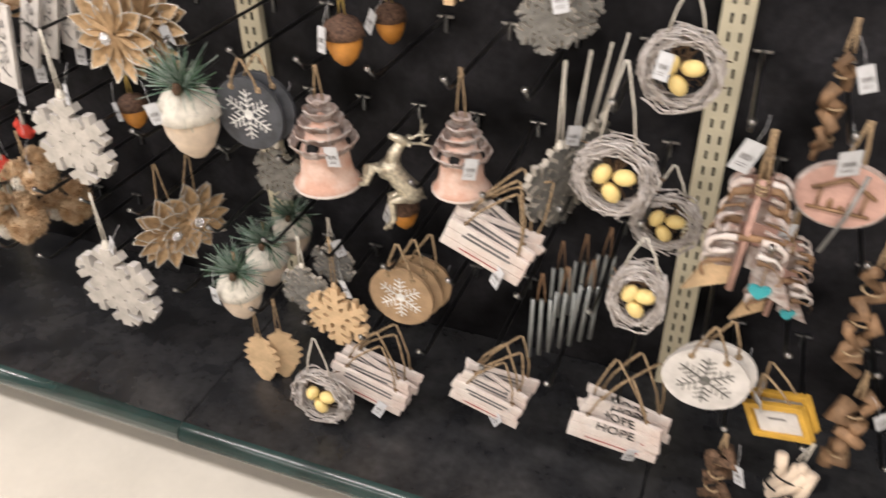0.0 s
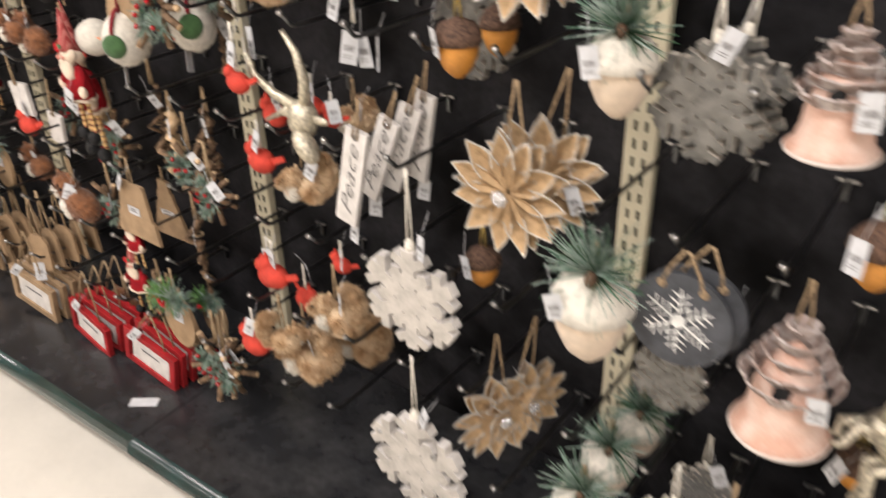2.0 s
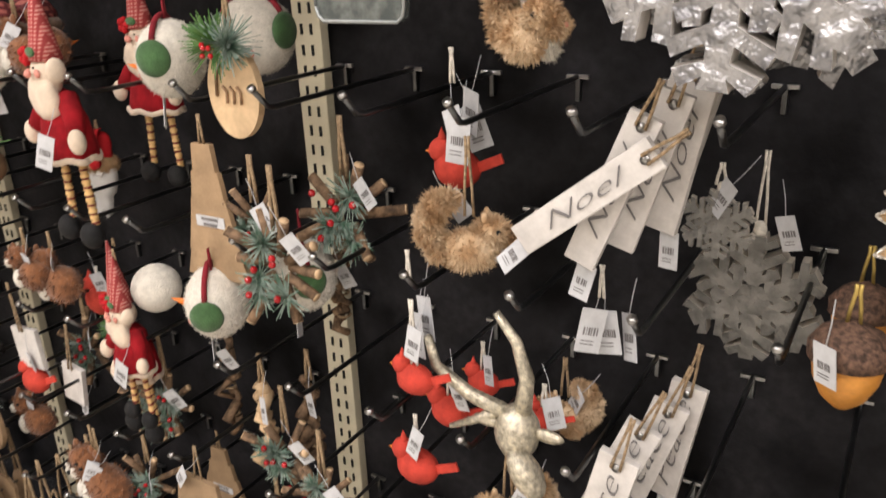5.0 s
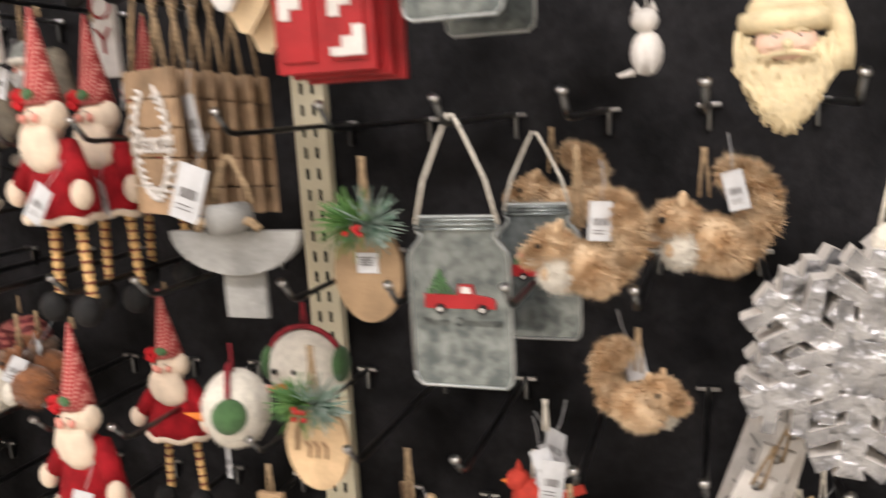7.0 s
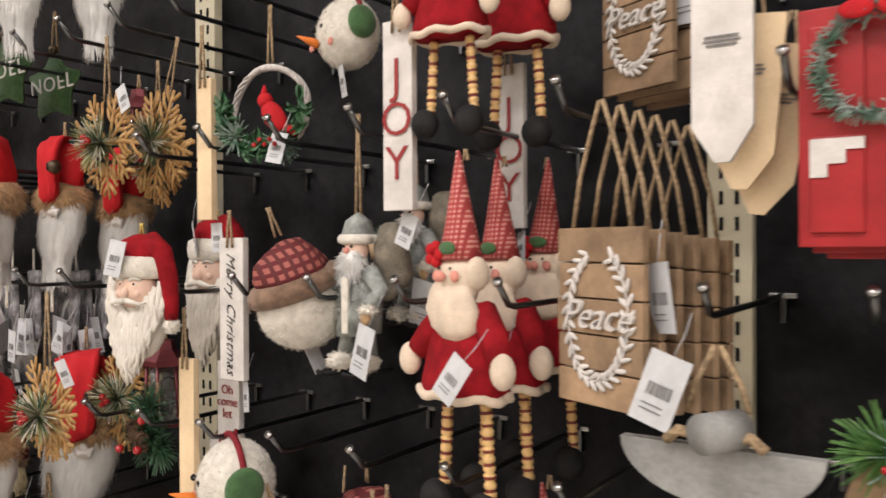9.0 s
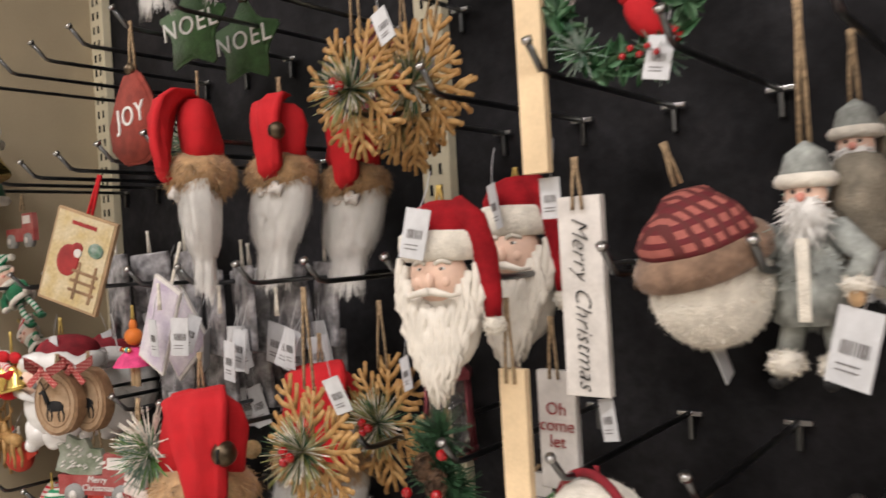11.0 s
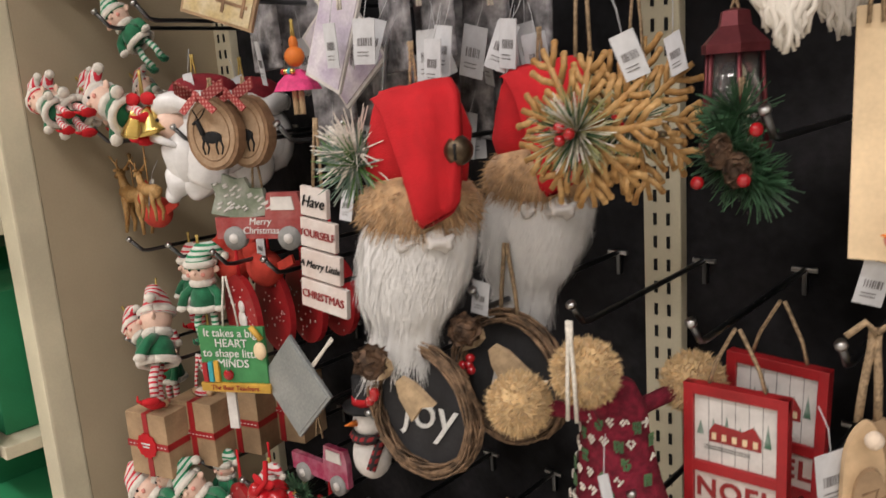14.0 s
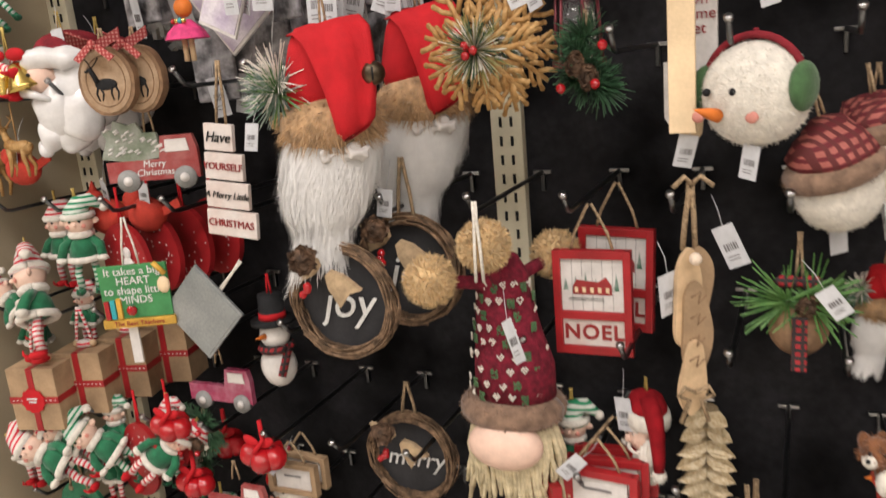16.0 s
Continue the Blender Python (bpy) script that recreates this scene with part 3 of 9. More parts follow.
def nest(x, y, z, s, up=0.08, eggs=3, squash=1.0, tag=False, rz=0, ry=0):
    root = thing("nest_ornament", "whitewashed twig bird nest with three cream eggs", "ornament", x, y, z, ry, rz, "bird nest ornaments")
    bm = bmesh.new()
    r = s / 2
    for k in range(170):
        a0, tilt = rnd.uniform(0, math.tau), rnd.uniform(-0.35, 0.35)
        rad, dy = r * rnd.uniform(0.66, 1.0), rnd.uniform(-0.22, 0.3) * r
        arc = rnd.uniform(0.6, 1.5)
        pts = []
        for j in range(5):
            a = a0 + arc * (j / 4 - 0.5)
            q = rad * (1 + 0.05 * math.sin(j * 2.1 + k))
            pts.append((q * math.cos(a) * squash, dy + r * tilt * (j / 4 - 0.5), q * math.sin(a)))
        tube(bm, pts, r * rnd.uniform(0.015, 0.028), 4)
    part("twig_ring", bm, "twigwhite", root)["kind"] = "stuff"
    bm = bmesh.new()
    for k in range(60):
        a, q = rnd.uniform(0, math.tau), rnd.uniform(0, 0.8) * r
        c = (q * math.cos(a) * squash, r * 0.3, q * math.sin(a))
        b = rnd.uniform(0, math.tau)
        tube(bm, [c, (c[0] + r * 0.4 * math.cos(b), c[1] + 0.002, c[2] + r * 0.4 * math.sin(b))], r * 0.02, 4)
    part("twig_bed", bm, "twig", root)["kind"] = "stuff"
    for k in range(eggs):
        a = math.tau * k / eggs + 0.5
        bm = bmesh.new()
        ball(bm, (r * 0.3 * math.cos(a) * squash, -r * 0.1, r * 0.3 * math.sin(a)), (r * 0.2, r * 0.2, r * 0.27), 14, m=Matrix.Rotation(a + 1, 4, "Y"))
        part("egg", bm, "egg", root)
    cord(root, r * 0.9, up, r * 0.4, "cotton")
    if tag:
        price_tag(root, -r * 0.3, r * 0.6, rot=8, y=-r * 0.5)


def plank_sign(x, y, z, s, up=0.08, ry=0, rz=0, text="", n=4):
    """A stack of whitewashed pallet signs hung by twine; s: width."""
    for k in range(n):
        root = thing("pallet_sign", "whitewashed wooden pallet sign with dark lettering, hung on twine", "sign", x + k * 0.004, y + 0.012 * k, z + 0.003 * k + (0.01 if k else 0), ry + (rnd.uniform(-14, 14) if k else 0), rz + (rnd.uniform(-18, 18) if k else 0), "stacked pallet signs")
        for j in range(3):
            bm = bmesh.new()
            zz = s * (0.13 - 0.125 * j)
            box(bm, (-s / 2 + rnd.uniform(-0.02, 0.02) * s, -0.003, zz - s * 0.058), (s / 2 + rnd.uniform(-0.02, 0.02) * s, 0.003, zz + s * 0.058), 0.0008)
            part("board", bm, "whitewash", root, smooth=False)
        for sx in (-0.33, 0.33):
            slab("batten", (sx * s - 0.004, 0.003, -s * 0.17), (sx * s + 0.004, 0.007, s * 0.19), "wooddark", 0.0005, root)
        if text:
            lettering(root, text, s * 0.17, 0, s * 0.12, -0.0042)
        else:
            bars(root, s * 0.7, s * 0.11, -0.0033, 2, "greyink", s * 0.03)
        bars(root, s * 0.8, -s * 0.12, -0.0033, 1, "redink", s * 0.012)
        cord(root, s * 0.18, up, s * 0.34, "jute", r=0.0018)
        if k == 0:
            price_tag(root, s * 0.25, -s * 0.05, rot=rnd.uniform(-20, 20), y=-0.006)


def disc(x, y, z, s, up=0.05, face="darkgrey", mark="whiteink", ry=0, rz=0, n=1, squash=1.0, cordmat="jute", flake=True, label="", tag=True):
    label = label or "round slate disc with a white painted snowflake on twine"
    for k in range(n):
        root = thing("disc_ornament", label, "ornament", x + 0.008 * k, y + 0.014 * k, z + 0.004 * k, ry + k * 7, rz + k * 5, "round disc ornaments")
        bm = bmesh.new()
        outline(bm, oval(s / 2, s / 2 * squash, 40, 0.006), -0.003, 0.003)
        part("disc", bm, face, root, smooth=False)
        if flake and k == 0:
            bm = flake_bm(s * 0.36, 0.0008, 0.05, (0.3, 0.5, 0.72), 0.3, False)
            part("painted_snowflake", bm, mark, root, smooth=False, m=pose(0, -0.0036, 0))
        for sx in (-1, 1):
            bm = bmesh.new()
            ball(bm, (sx * s * 0.2, -0.003, s * 0.36 * squash), (0.005, 0.003, 0.005), 8)
            part("knot", bm, cordmat, root)
        cord(root, s * 0.36 * squash, up + s * 0.1, s * 0.2, cordmat, -0.004, 0.0018)
        if tag and k == n - 1:
            price_tag(root, s * 0.3, s * 0.1, rot=20, y=0.01)


def birdhouse(x, y, z, s, up=0.05, rz=0, ry=0):
    root = thing("birdhouse_ornament", "pink terracotta bell birdhouse with a shaggy bark roof", "ornament", x, y, z, ry, rz, "birdhouse ornaments")
    bm = lathe(bmesh.new(), [(0.001, -0.5 * s), (0.34 * s, -0.5 * s), (0.36 * s, -0.47 * s), (0.31 * s, -0.44 * s), (0.27 * s, -0.3 * s), (0.25 * s, -0.1 * s), (0.17 * s, 0.12 * s), (0.02 * s, 0.3 * s)], 22)
    part("body", bm, "terracotta", root)
    bm = lathe(bmesh.new(), [(0.001, -0.51 * s), (0.36 * s, -0.51 * s), (0.37 * s, -0.485 * s), (0.3 * s, -0.455 * s)], 22)
    part("base", bm, "whitewash", root)
    bm = bmesh.new()
    for row in range(5):
        zz, rr = s * (0.42 - 0.11 * row), s * (0.08 + 0.062 * row)
        for k in range(10 + row * 3):
            a = k * math.tau / (10 + row * 3) + row * 0.3
            c = Vector((rr * math.cos(a), rr * math.sin(a), zz + rnd.uniform(-0.01, 0.01) * s))
            one = box(bmesh.new(), (-0.045 * s, -0.008 * s, -0.06 * s), (0.045 * s, 0.008 * s, 0.05 * s), 0.002)
            bmesh.ops.transform(one, matrix=Matrix.Translation(c) @ Matrix.Rotation(a + 1.57, 4, "Z") @ Matrix.Rotation(rnd.uniform(0.4, 0.8), 4, "X"), verts=one.verts)
            me = bpy.data.meshes.new("tmp")
            one.to_mesh(me)
            one.free()
            bm.from_mesh(me)
            bpy.data.meshes.remove(me)
    part("roof", bm, "bark", root, smooth=False)
    bm = bmesh.new()
    outline(bm, oval(0.06 * s, 0.07 * s, 18), -0.262 * s, -0.2 * s)
    part("doorway", bm, "black", root, smooth=False)
    cord(root, 0.45 * s, up, 0.006)
    price_tag(root, 0.24 * s, 0.1 * s, rot=6, y=-0.3 * s)


def acorn(x, y, z, s, up=0.06, white=False, ry=0, rz=0, tag=True):
    if white:
        root = thing("acorn_ornament", "cream flocked acorn topped with frosted pine sprigs", "ornament", x, y, z, ry, rz, "acorn ornaments")
    else:
        root = thing("acorn_ornament", "orange acorn with a rough brown cap", "ornament", x, y, z, ry, rz, "acorn ornaments")
    bm = lathe(bmesh.new(), [(0.001, -0.5 * s), (0.09 * s, -0.47 * s), (0.22 * s, -0.34 * s), (0.31 * s, -0.14 * s), (0.34 * s, 0.06 * s), (0.31 * s, 0.16 * s)], 22)
    part("nut", bm, "cream" if white else "acorn", root)
    bm = lathe(bmesh.new(), [(0.31 * s, 0.05 * s), (0.38 * s, 0.07 * s), (0.37 * s, 0.2 * s), (0.28 * s, 0.35 * s), (0.12 * s, 0.43 * s), (0.03 * s, 0.47 * s)], 22, wob=0.02)
    for v in bm.verts:
        v.co += v.co.normalized() * rnd.uniform(-0.01, 0.012) * s
    part("cap", bm, "fleece" if white else "cap", root)
    if white:
        bm = bmesh.new()
        needles(bm, (0, -0.05 * s, 0.45 * s), 130, 0.55 * s, 1.2, (0, -0.4, 0.6))
        part("pine_sprig", bm, "pinefrost", root)
        bm = bmesh.new()
        needles(bm, (0.05 * s, -0.05 * s, 0.45 * s), 60, 0.5 * s, 1.2, (0.3, -0.4, 0.4))
        part("pine_sprig", bm, "pine", root)
        bm = ball(bmesh.new(), (0.06 * s, -0.2 * s, 0.48 * s), (0.06 * s, 0.06 * s, 0.08 * s), 10)
        part("cone", bm, "pinecone", root)
    cord(root, 0.45 * s, up, 0.004, "goldcord" if not white else "jute")
    if tag:
        price_tag(root, -0.2 * s, 0.35 * s, rot=rnd.uniform(-12, 12), y=-0.4 * s)


def deer(x, y, z, s, up=0.05, ry=0, rz=0, look_="champagne", label="champagne glitter reindeer figurine, leaping, on a cord", rear=False):
    """One plain figure: body, neck, head, legs and antlers; rear: standing on its hind legs, head up."""
    bm = bmesh.new()
    lift = Matrix.Rotation(radians(52 if rear else 0), 4, "Y")
    tube(bm, [(0.24 * s, 0, 0.0), (0.15 * s, 0, 0.035 * s), (0.0, 0, 0.025 * s), (-0.14 * s, 0, 0.04 * s), (-0.22 * s, 0, 0.07 * s)], 0.1 * s, 12, taper=0.95)
    for p, r in (((0.17, 0, 0.01), (0.11, 0.1, 0.12)), ((-0.15, 0, 0.03), (0.1, 0.095, 0.12))):
        ball(bm, [v * s for v in p], [v * s for v in r], 12)
    tube(bm, [(-0.17 * s, 0, 0.07 * s), (-0.25 * s, 0, 0.18 * s), (-0.28 * s, 0, 0.28 * s)], 0.075 * s, 10, taper=0.6)
    tube(bm, [(-0.25 * s, 0, 0.31 * s), (-0.33 * s, 0, 0.29 * s), (-0.41 * s, 0, 0.25 * s)], 0.055 * s, 9, taper=0.5)
    tube(bm, [(0.24 * s, 0, 0.05 * s), (0.31 * s, 0, 0.08 * s)], 0.03 * s, 6, taper=0.4)
    for d in (-1, 1):
        sy = d * 0.055
        if rear:
            fore = ((-0.17, 0.0), (-0.28, -0.1 - 0.05 * d), (-0.2, -0.22), (-0.24, -0.27))
            hind = ((0.17, -0.02), (0.1, -0.17), (0.27, -0.28), (0.33 + 0.04 * d, -0.42))
        else:
            fore = ((-0.17, 0.0), (-0.2 - 0.04 * d, -0.2), (-0.19, -0.34), (-0.24, -0.47))
            hind = ((0.17, 0.0), (0.15, -0.17), (0.23 + 0.03 * d, -0.3), (0.2, -0.47))
        for leg in (fore, hind):
            tube(bm, [(a * s, sy * s, b * s) for a, b in leg], 0.05 * s, 8, taper=0.4)
        ball(bm, (-0.25 * s, d * 0.07 * s, 0.35 * s), (0.02 * s, 0.045 * s, 0.025 * s), 7)
        tube(bm, [(-0.25 * s, d * 0.03 * s, 0.34 * s), (-0.2 * s, d * 0.09 * s, 0.43 * s), (-0.22 * s, d * 0.14 * s, 0.54 * s)], 0.016 * s, 6, taper=0.5)
        tube(bm, [(-0.21 * s, d * 0.08 * s, 0.42 * s), (-0.12 * s, d * 0.11 * s, 0.5 * s)], 0.013 * s, 6, taper=0.5)
        tube(bm, [(-0.21 * s, d * 0.11 * s, 0.47 * s), (-0.29 * s, d * 0.13 * s, 0.54 * s)], 0.012 * s, 6, taper=0.5)
    bmesh.ops.transform(bm, matrix=lift, verts=bm.verts)
    tube(bm, [(0, 0, 0.05 * s), (0, 0, 0.12 * s + up)], 0.0009, 4)
    ob = link("deer_figurine", bm, look_)
    ob.matrix_basis = pose(x, y, z, 0, ry, rz)
    tagged(ob, label, "ornament", "animal ornaments")


def flower(x, y, z, s, up=0.06, ry=0, rz=0, n=1):
    for k in range(n):
        root = thing("burlap_flower", "burlap poinsettia with glitter petal edges and a rhinestone centre", "ornament", x + 0.02 * k, y + 0.035 * k, z + 0.01 * k, ry + 10 * k, rz + 8 * k, "burlap flower ornaments")
        r = s / 2
        for ring, (count, rad, lift, wide) in enumerate(((11, 1.0, -0.03, 0.92), (9, 1.0, 0.12, 1.05))):
            for j in range(count):
                bm = bmesh.new()
                a = math.tau * (j + 0.5 * (ring % 2) + rnd.uniform(-0.07, 0.07)) / count
                prof = ((0.04, 0.05), (0.2, 0.13), (0.42, 0.215), (0.6, 0.21), (0.78, 0.14), (0.92, 0.055), (1.0, 0.0))
                bend = rnd.uniform(0.04, 0.16)
                prev, edge = None, ([], [])
                for q, w in prof:
                    y0 = (lift - bend * q * q) * r
                    fold = 0.16 * r * wide * math.sin(min(1.0, q * 1.2) * math.pi) + 0.01 * r
                    row = []
                    for e in (-1, -0.5, 0, 0.5, 1):
                        row.append(bm.verts.new((q * r * rad, y0 + fold * (0.5 - abs(e)), e * w * r * wide * (rad ** 0.5))))
                    for side, e in ((0, 0), (1, 4)):
                        edge[side].append(tuple(row[e].co))
                    if prev:
                        for u in range(4):
                            bm.faces.new((prev[u], prev[u + 1], row[u + 1], row[u]))
                    prev = row
                for side in edge:
                    tube(bm, side[2:], 0.013 * r, 4, 1)
                    for q in range(9):
                        p, g = side[min(5, 2 + q // 2)], side[min(6, 3 + q // 2)]
                        c = Vector(p).lerp(Vector(g), rnd.random())
                        ball(bm, c, 0.019 * r, 5, 1)
                ob = part("petal", bm, ("burlap", "glitter"), root, smooth=False)
                ob.matrix_basis = Matrix.Rotation(a, 4, "Y") @ Matrix.Rotation(rnd.uniform(-0.12, 0.12), 4, "X")
        for q in range(9):
            a = math.tau * q / 8
            bm = ball(bmesh.new(), (0.09 * r * math.cos(a) * (q < 8), -0.3 * r, 0.09 * r * math.sin(a) * (q < 8)), 0.05 * r if q < 8 else 0.08 * r, 8)
            part("rhinestone", bm, "gem", root, smooth=False)
        cord(root, r * 0.4, up + r * 0.6, 0.012, "jute", 0.01, 0.0016)
        if k == 0:
            price_tag(root, r * 0.8, 0.1 * r, rot=-10, y=0.03)


def word_plank(x, y, z, s, up=0.05, text="Peace", ry=0, rz=0, w=0.2, turn=90, n=1, hole=True, label="", color="greyink", face="white", size=0.75, fan=9, wide=1.0):
    """A narrow white board with script along it; s: its length."""
    for k in range(n):
        root = thing("word_plank", label or f"narrow white wooden plank lettered {text.replace(chr(10), ' ')}, hung by one end", "sign", x + 0.02 * k, y + 0.022 * k, z + 0.012 * k, ry + fan * k * (0.4 + 0.6 * rnd.random()), rz + rnd.uniform(-10, 10) * (k > 0), "lettered planks")
        bm = box(bmesh.new(), (-s * w / 2, -0.004, -s / 2), (s * w / 2, 0.004, s / 2), 0.001)
        part("board", bm, face, root, smooth=False)
        lettering(root, text, s * w * size, 0, -0.03 * s, -0.0052, color, turn, 0.45 if turn else 0.0, thin=0.021 if turn else 0.006, wide=wide)
        if hole:
            bm = tube(bmesh.new(), [(0, -0.0052, s * 0.43), (0, -0.003, s * 0.43)], 0.004, 10)
            part("grommet", bm, "steel", root)
        cord(root, s * 0.43, up + 0.03, 0.004, "jute", -0.006)
        if k % 2 == 0:
            price_tag(root, s * w * 0.2, -s * 0.52, rot=rnd.uniform(-15, 15), y=0.008)


def antler_head(x, y, z, s, ry=0, rz=0):
    bm = bmesh.new()
    ball(bm, (0, 0, 0), (0.13 * s, 0.13 * s, 0.17 * s), 12)
    ball(bm, (0.1 * s, -0.1 * s, -0.18 * s), (0.08 * s, 0.1 * s, 0.16 * s), 12, m=Matrix.Rotation(-0.6, 4, "Y"))
    for e in (-1, 1):
        ball(bm, (e * 0.18 * s, 0, 0.02 * s), (0.1 * s, 0.03 * s, 0.04 * s), 8)
    tube(bm, [(-0.06 * s, 0, 0.1 * s), (-0.3 * s, 0, 0.16 * s), (-0.5 * s, -0.02 * s, 0.3 * s), (-0.54 * s, -0.03 * s, 0.48 * s)], 0.05 * s, 7, taper=0.5)
    tube(bm, [(-0.12 * s, 0, 0.1 * s), (-0.26 * s, 0, -0.0 * s), (-0.42 * s, -0.02 * s, -0.08 * s)], 0.04 * s, 6, taper=0.4)
    tube(bm, [(0.03 * s, 0, 0.1 * s), (0.06 * s, 0, 0.34 * s), (0.0 * s, 0, 0.55 * s), (-0.12 * s, 0, 0.7 * s)], 0.055 * s, 7, taper=0.4)
    ob = link("stag_head", bm, "champagne")
    ob.matrix_basis = pose(x, y, z, 0, ry, rz)
    tagged(ob, "shiny champagne gold stag head with long antlers", "ornament", "animal ornaments")


def squirrel(x, y, z, s, up=0.05, rz=0, ry=0, tag=True):
    """Bristle squirrel, hunched, with a curled tail."""
    root = thing("squirrel_ornament", "tan bristle squirrel with a curled tail, hung by a string", "ornament", x, y, z, ry, rz, "bristle squirrels")
    bm = bmesh.new()
    for c, r in (((0.02, 0, -0.14), (0.31, 0.2, 0.21)), ((0.16, -0.1, -0.2), (0.16, 0.1, 0.15)), ((-0.2, -0.07, 0.03), (0.18, 0.16, 0.155)), ((-0.34, -0.13, -0.03), (0.1, 0.09, 0.08))):
        c, r = [v * s for v in c], [v * s for v in r]
        ball(bm, c, [v * 0.95 for v in r], 14)
        fuzz(bm, c, r, 1500, 0.05 * s, 0.15, 0.0008)
    for d in (-1, 1):
        ball(bm, (-0.15 * s, -0.07 * s + d * 0.09 * s, 0.19 * s), (0.035 * s, 0.025 * s, 0.06 * s), 8)
    part("fur", bm, "sisal", root)
    bm = bmesh.new()
    for c, r in (((0.3, 0.04, -0.14), 0.12), ((0.38, 0.04, 0.02), 0.135), ((0.38, 0.04, 0.18), 0.14), ((0.31, 0.04, 0.31), 0.13), ((0.2, 0.03, 0.37), 0.1)):
        c = [v * s for v in c]
        ball(bm, c, r * s * 0.8, 10)
        fuzz(bm, c, r * s, 900, 0.06 * s, 0.05, 0.0008)
    part("tail", bm, "sisal", root)
    bm = ball(bmesh.new(), (-0.17 * s, -0.15 * s, -0.16 * s), (0.13 * s, 0.08 * s, 0.15 * s), 12)
    ball(bm, (-0.35 * s, -0.17 * s, -0.065 * s), (0.075 * s, 0.06 * s, 0.05 * s), 10)
    fuzz(bm, (-0.17 * s, -0.15 * s, -0.16 * s), (0.13 * s, 0.08 * s, 0.15 * s), 900, 0.04 * s, 0.2, 0.0008)
    part("pale_chest", bm, "fleece", root)
    for d in (-1, 1):
        part("paw", ball(bmesh.new(), (-0.24 * s, -0.14 * s + d * 0.06 * s, -0.17 * s), (0.04 * s, 0.035 * s, 0.06 * s), 8), "sisal", root)
        part("eye", ball(bmesh.new(), (-0.29 * s, -0.08 * s + d * 0.135 * s, 0.06 * s), (0.026 * s, 0.02 * s, 0.026 * s), 9), "black", root)
    part("nose", ball(bmesh.new(), (-0.44 * s, -0.17 * s, -0.02 * s), 0.022 * s, 8), "blush", root)
    cord(root, 0.2 * s, up + 0.15 * s, 0.004)
    if tag:
        price_tag(root, 0.02, 0.4 * s, rot=rnd.uniform(-40, 30), y=-0.12 * s)


def cardinal(x, y, z, s, up=0.05, rz=0, ry=0, tag=True):
    root = thing("red_bird_ornament", "small red felt bird with a pointed tail on a thread", "ornament", x, y, z, ry, rz, "red bird ornaments")
    bm = ball(bmesh.new(), (0, 0, 0), (0.4 * s, 0.26 * s, 0.32 * s), 14)
    ball(bm, (-0.28 * s, 0, 0.26 * s), (0.2 * s, 0.18 * s, 0.2 * s), 12)
    lathe(bm, [(0.09 * s, 0.0), (0.06 * s, 0.12 * s), (0.004 * s, 0.26 * s)], 8, (-0.26 * s, 0, 0.36 * s))
    part("body", bm, "birdred", root)
    bm = bmesh.new()
    outline(bm, [(0.25 * s, 0.08 * s), (0.75 * s, 0.3 * s), (0.8 * s, 0.16 * s), (0.28 * s, -0.08 * s)], -0.02 * s, 0.02 * s)
    part("tail", bm, "birdred", root, smooth=False)
    bm = lathe(bmesh.new(), [(0.05 * s, 0), (0.003 * s, 0.1 * s)], 8)
    part("beak", bm, "orange", root, m=pose(-0.46 * s, -0.02 * s, 0.24 * s, 0, -95, 0))
    cord(root, 0.3 * s, up, 0.003, "cotton")
    if tag:
        price_tag(root, 0.01, 0.4 * s + up * 0.6, rot=rnd.uniform(-15, 15), y=-0.01)


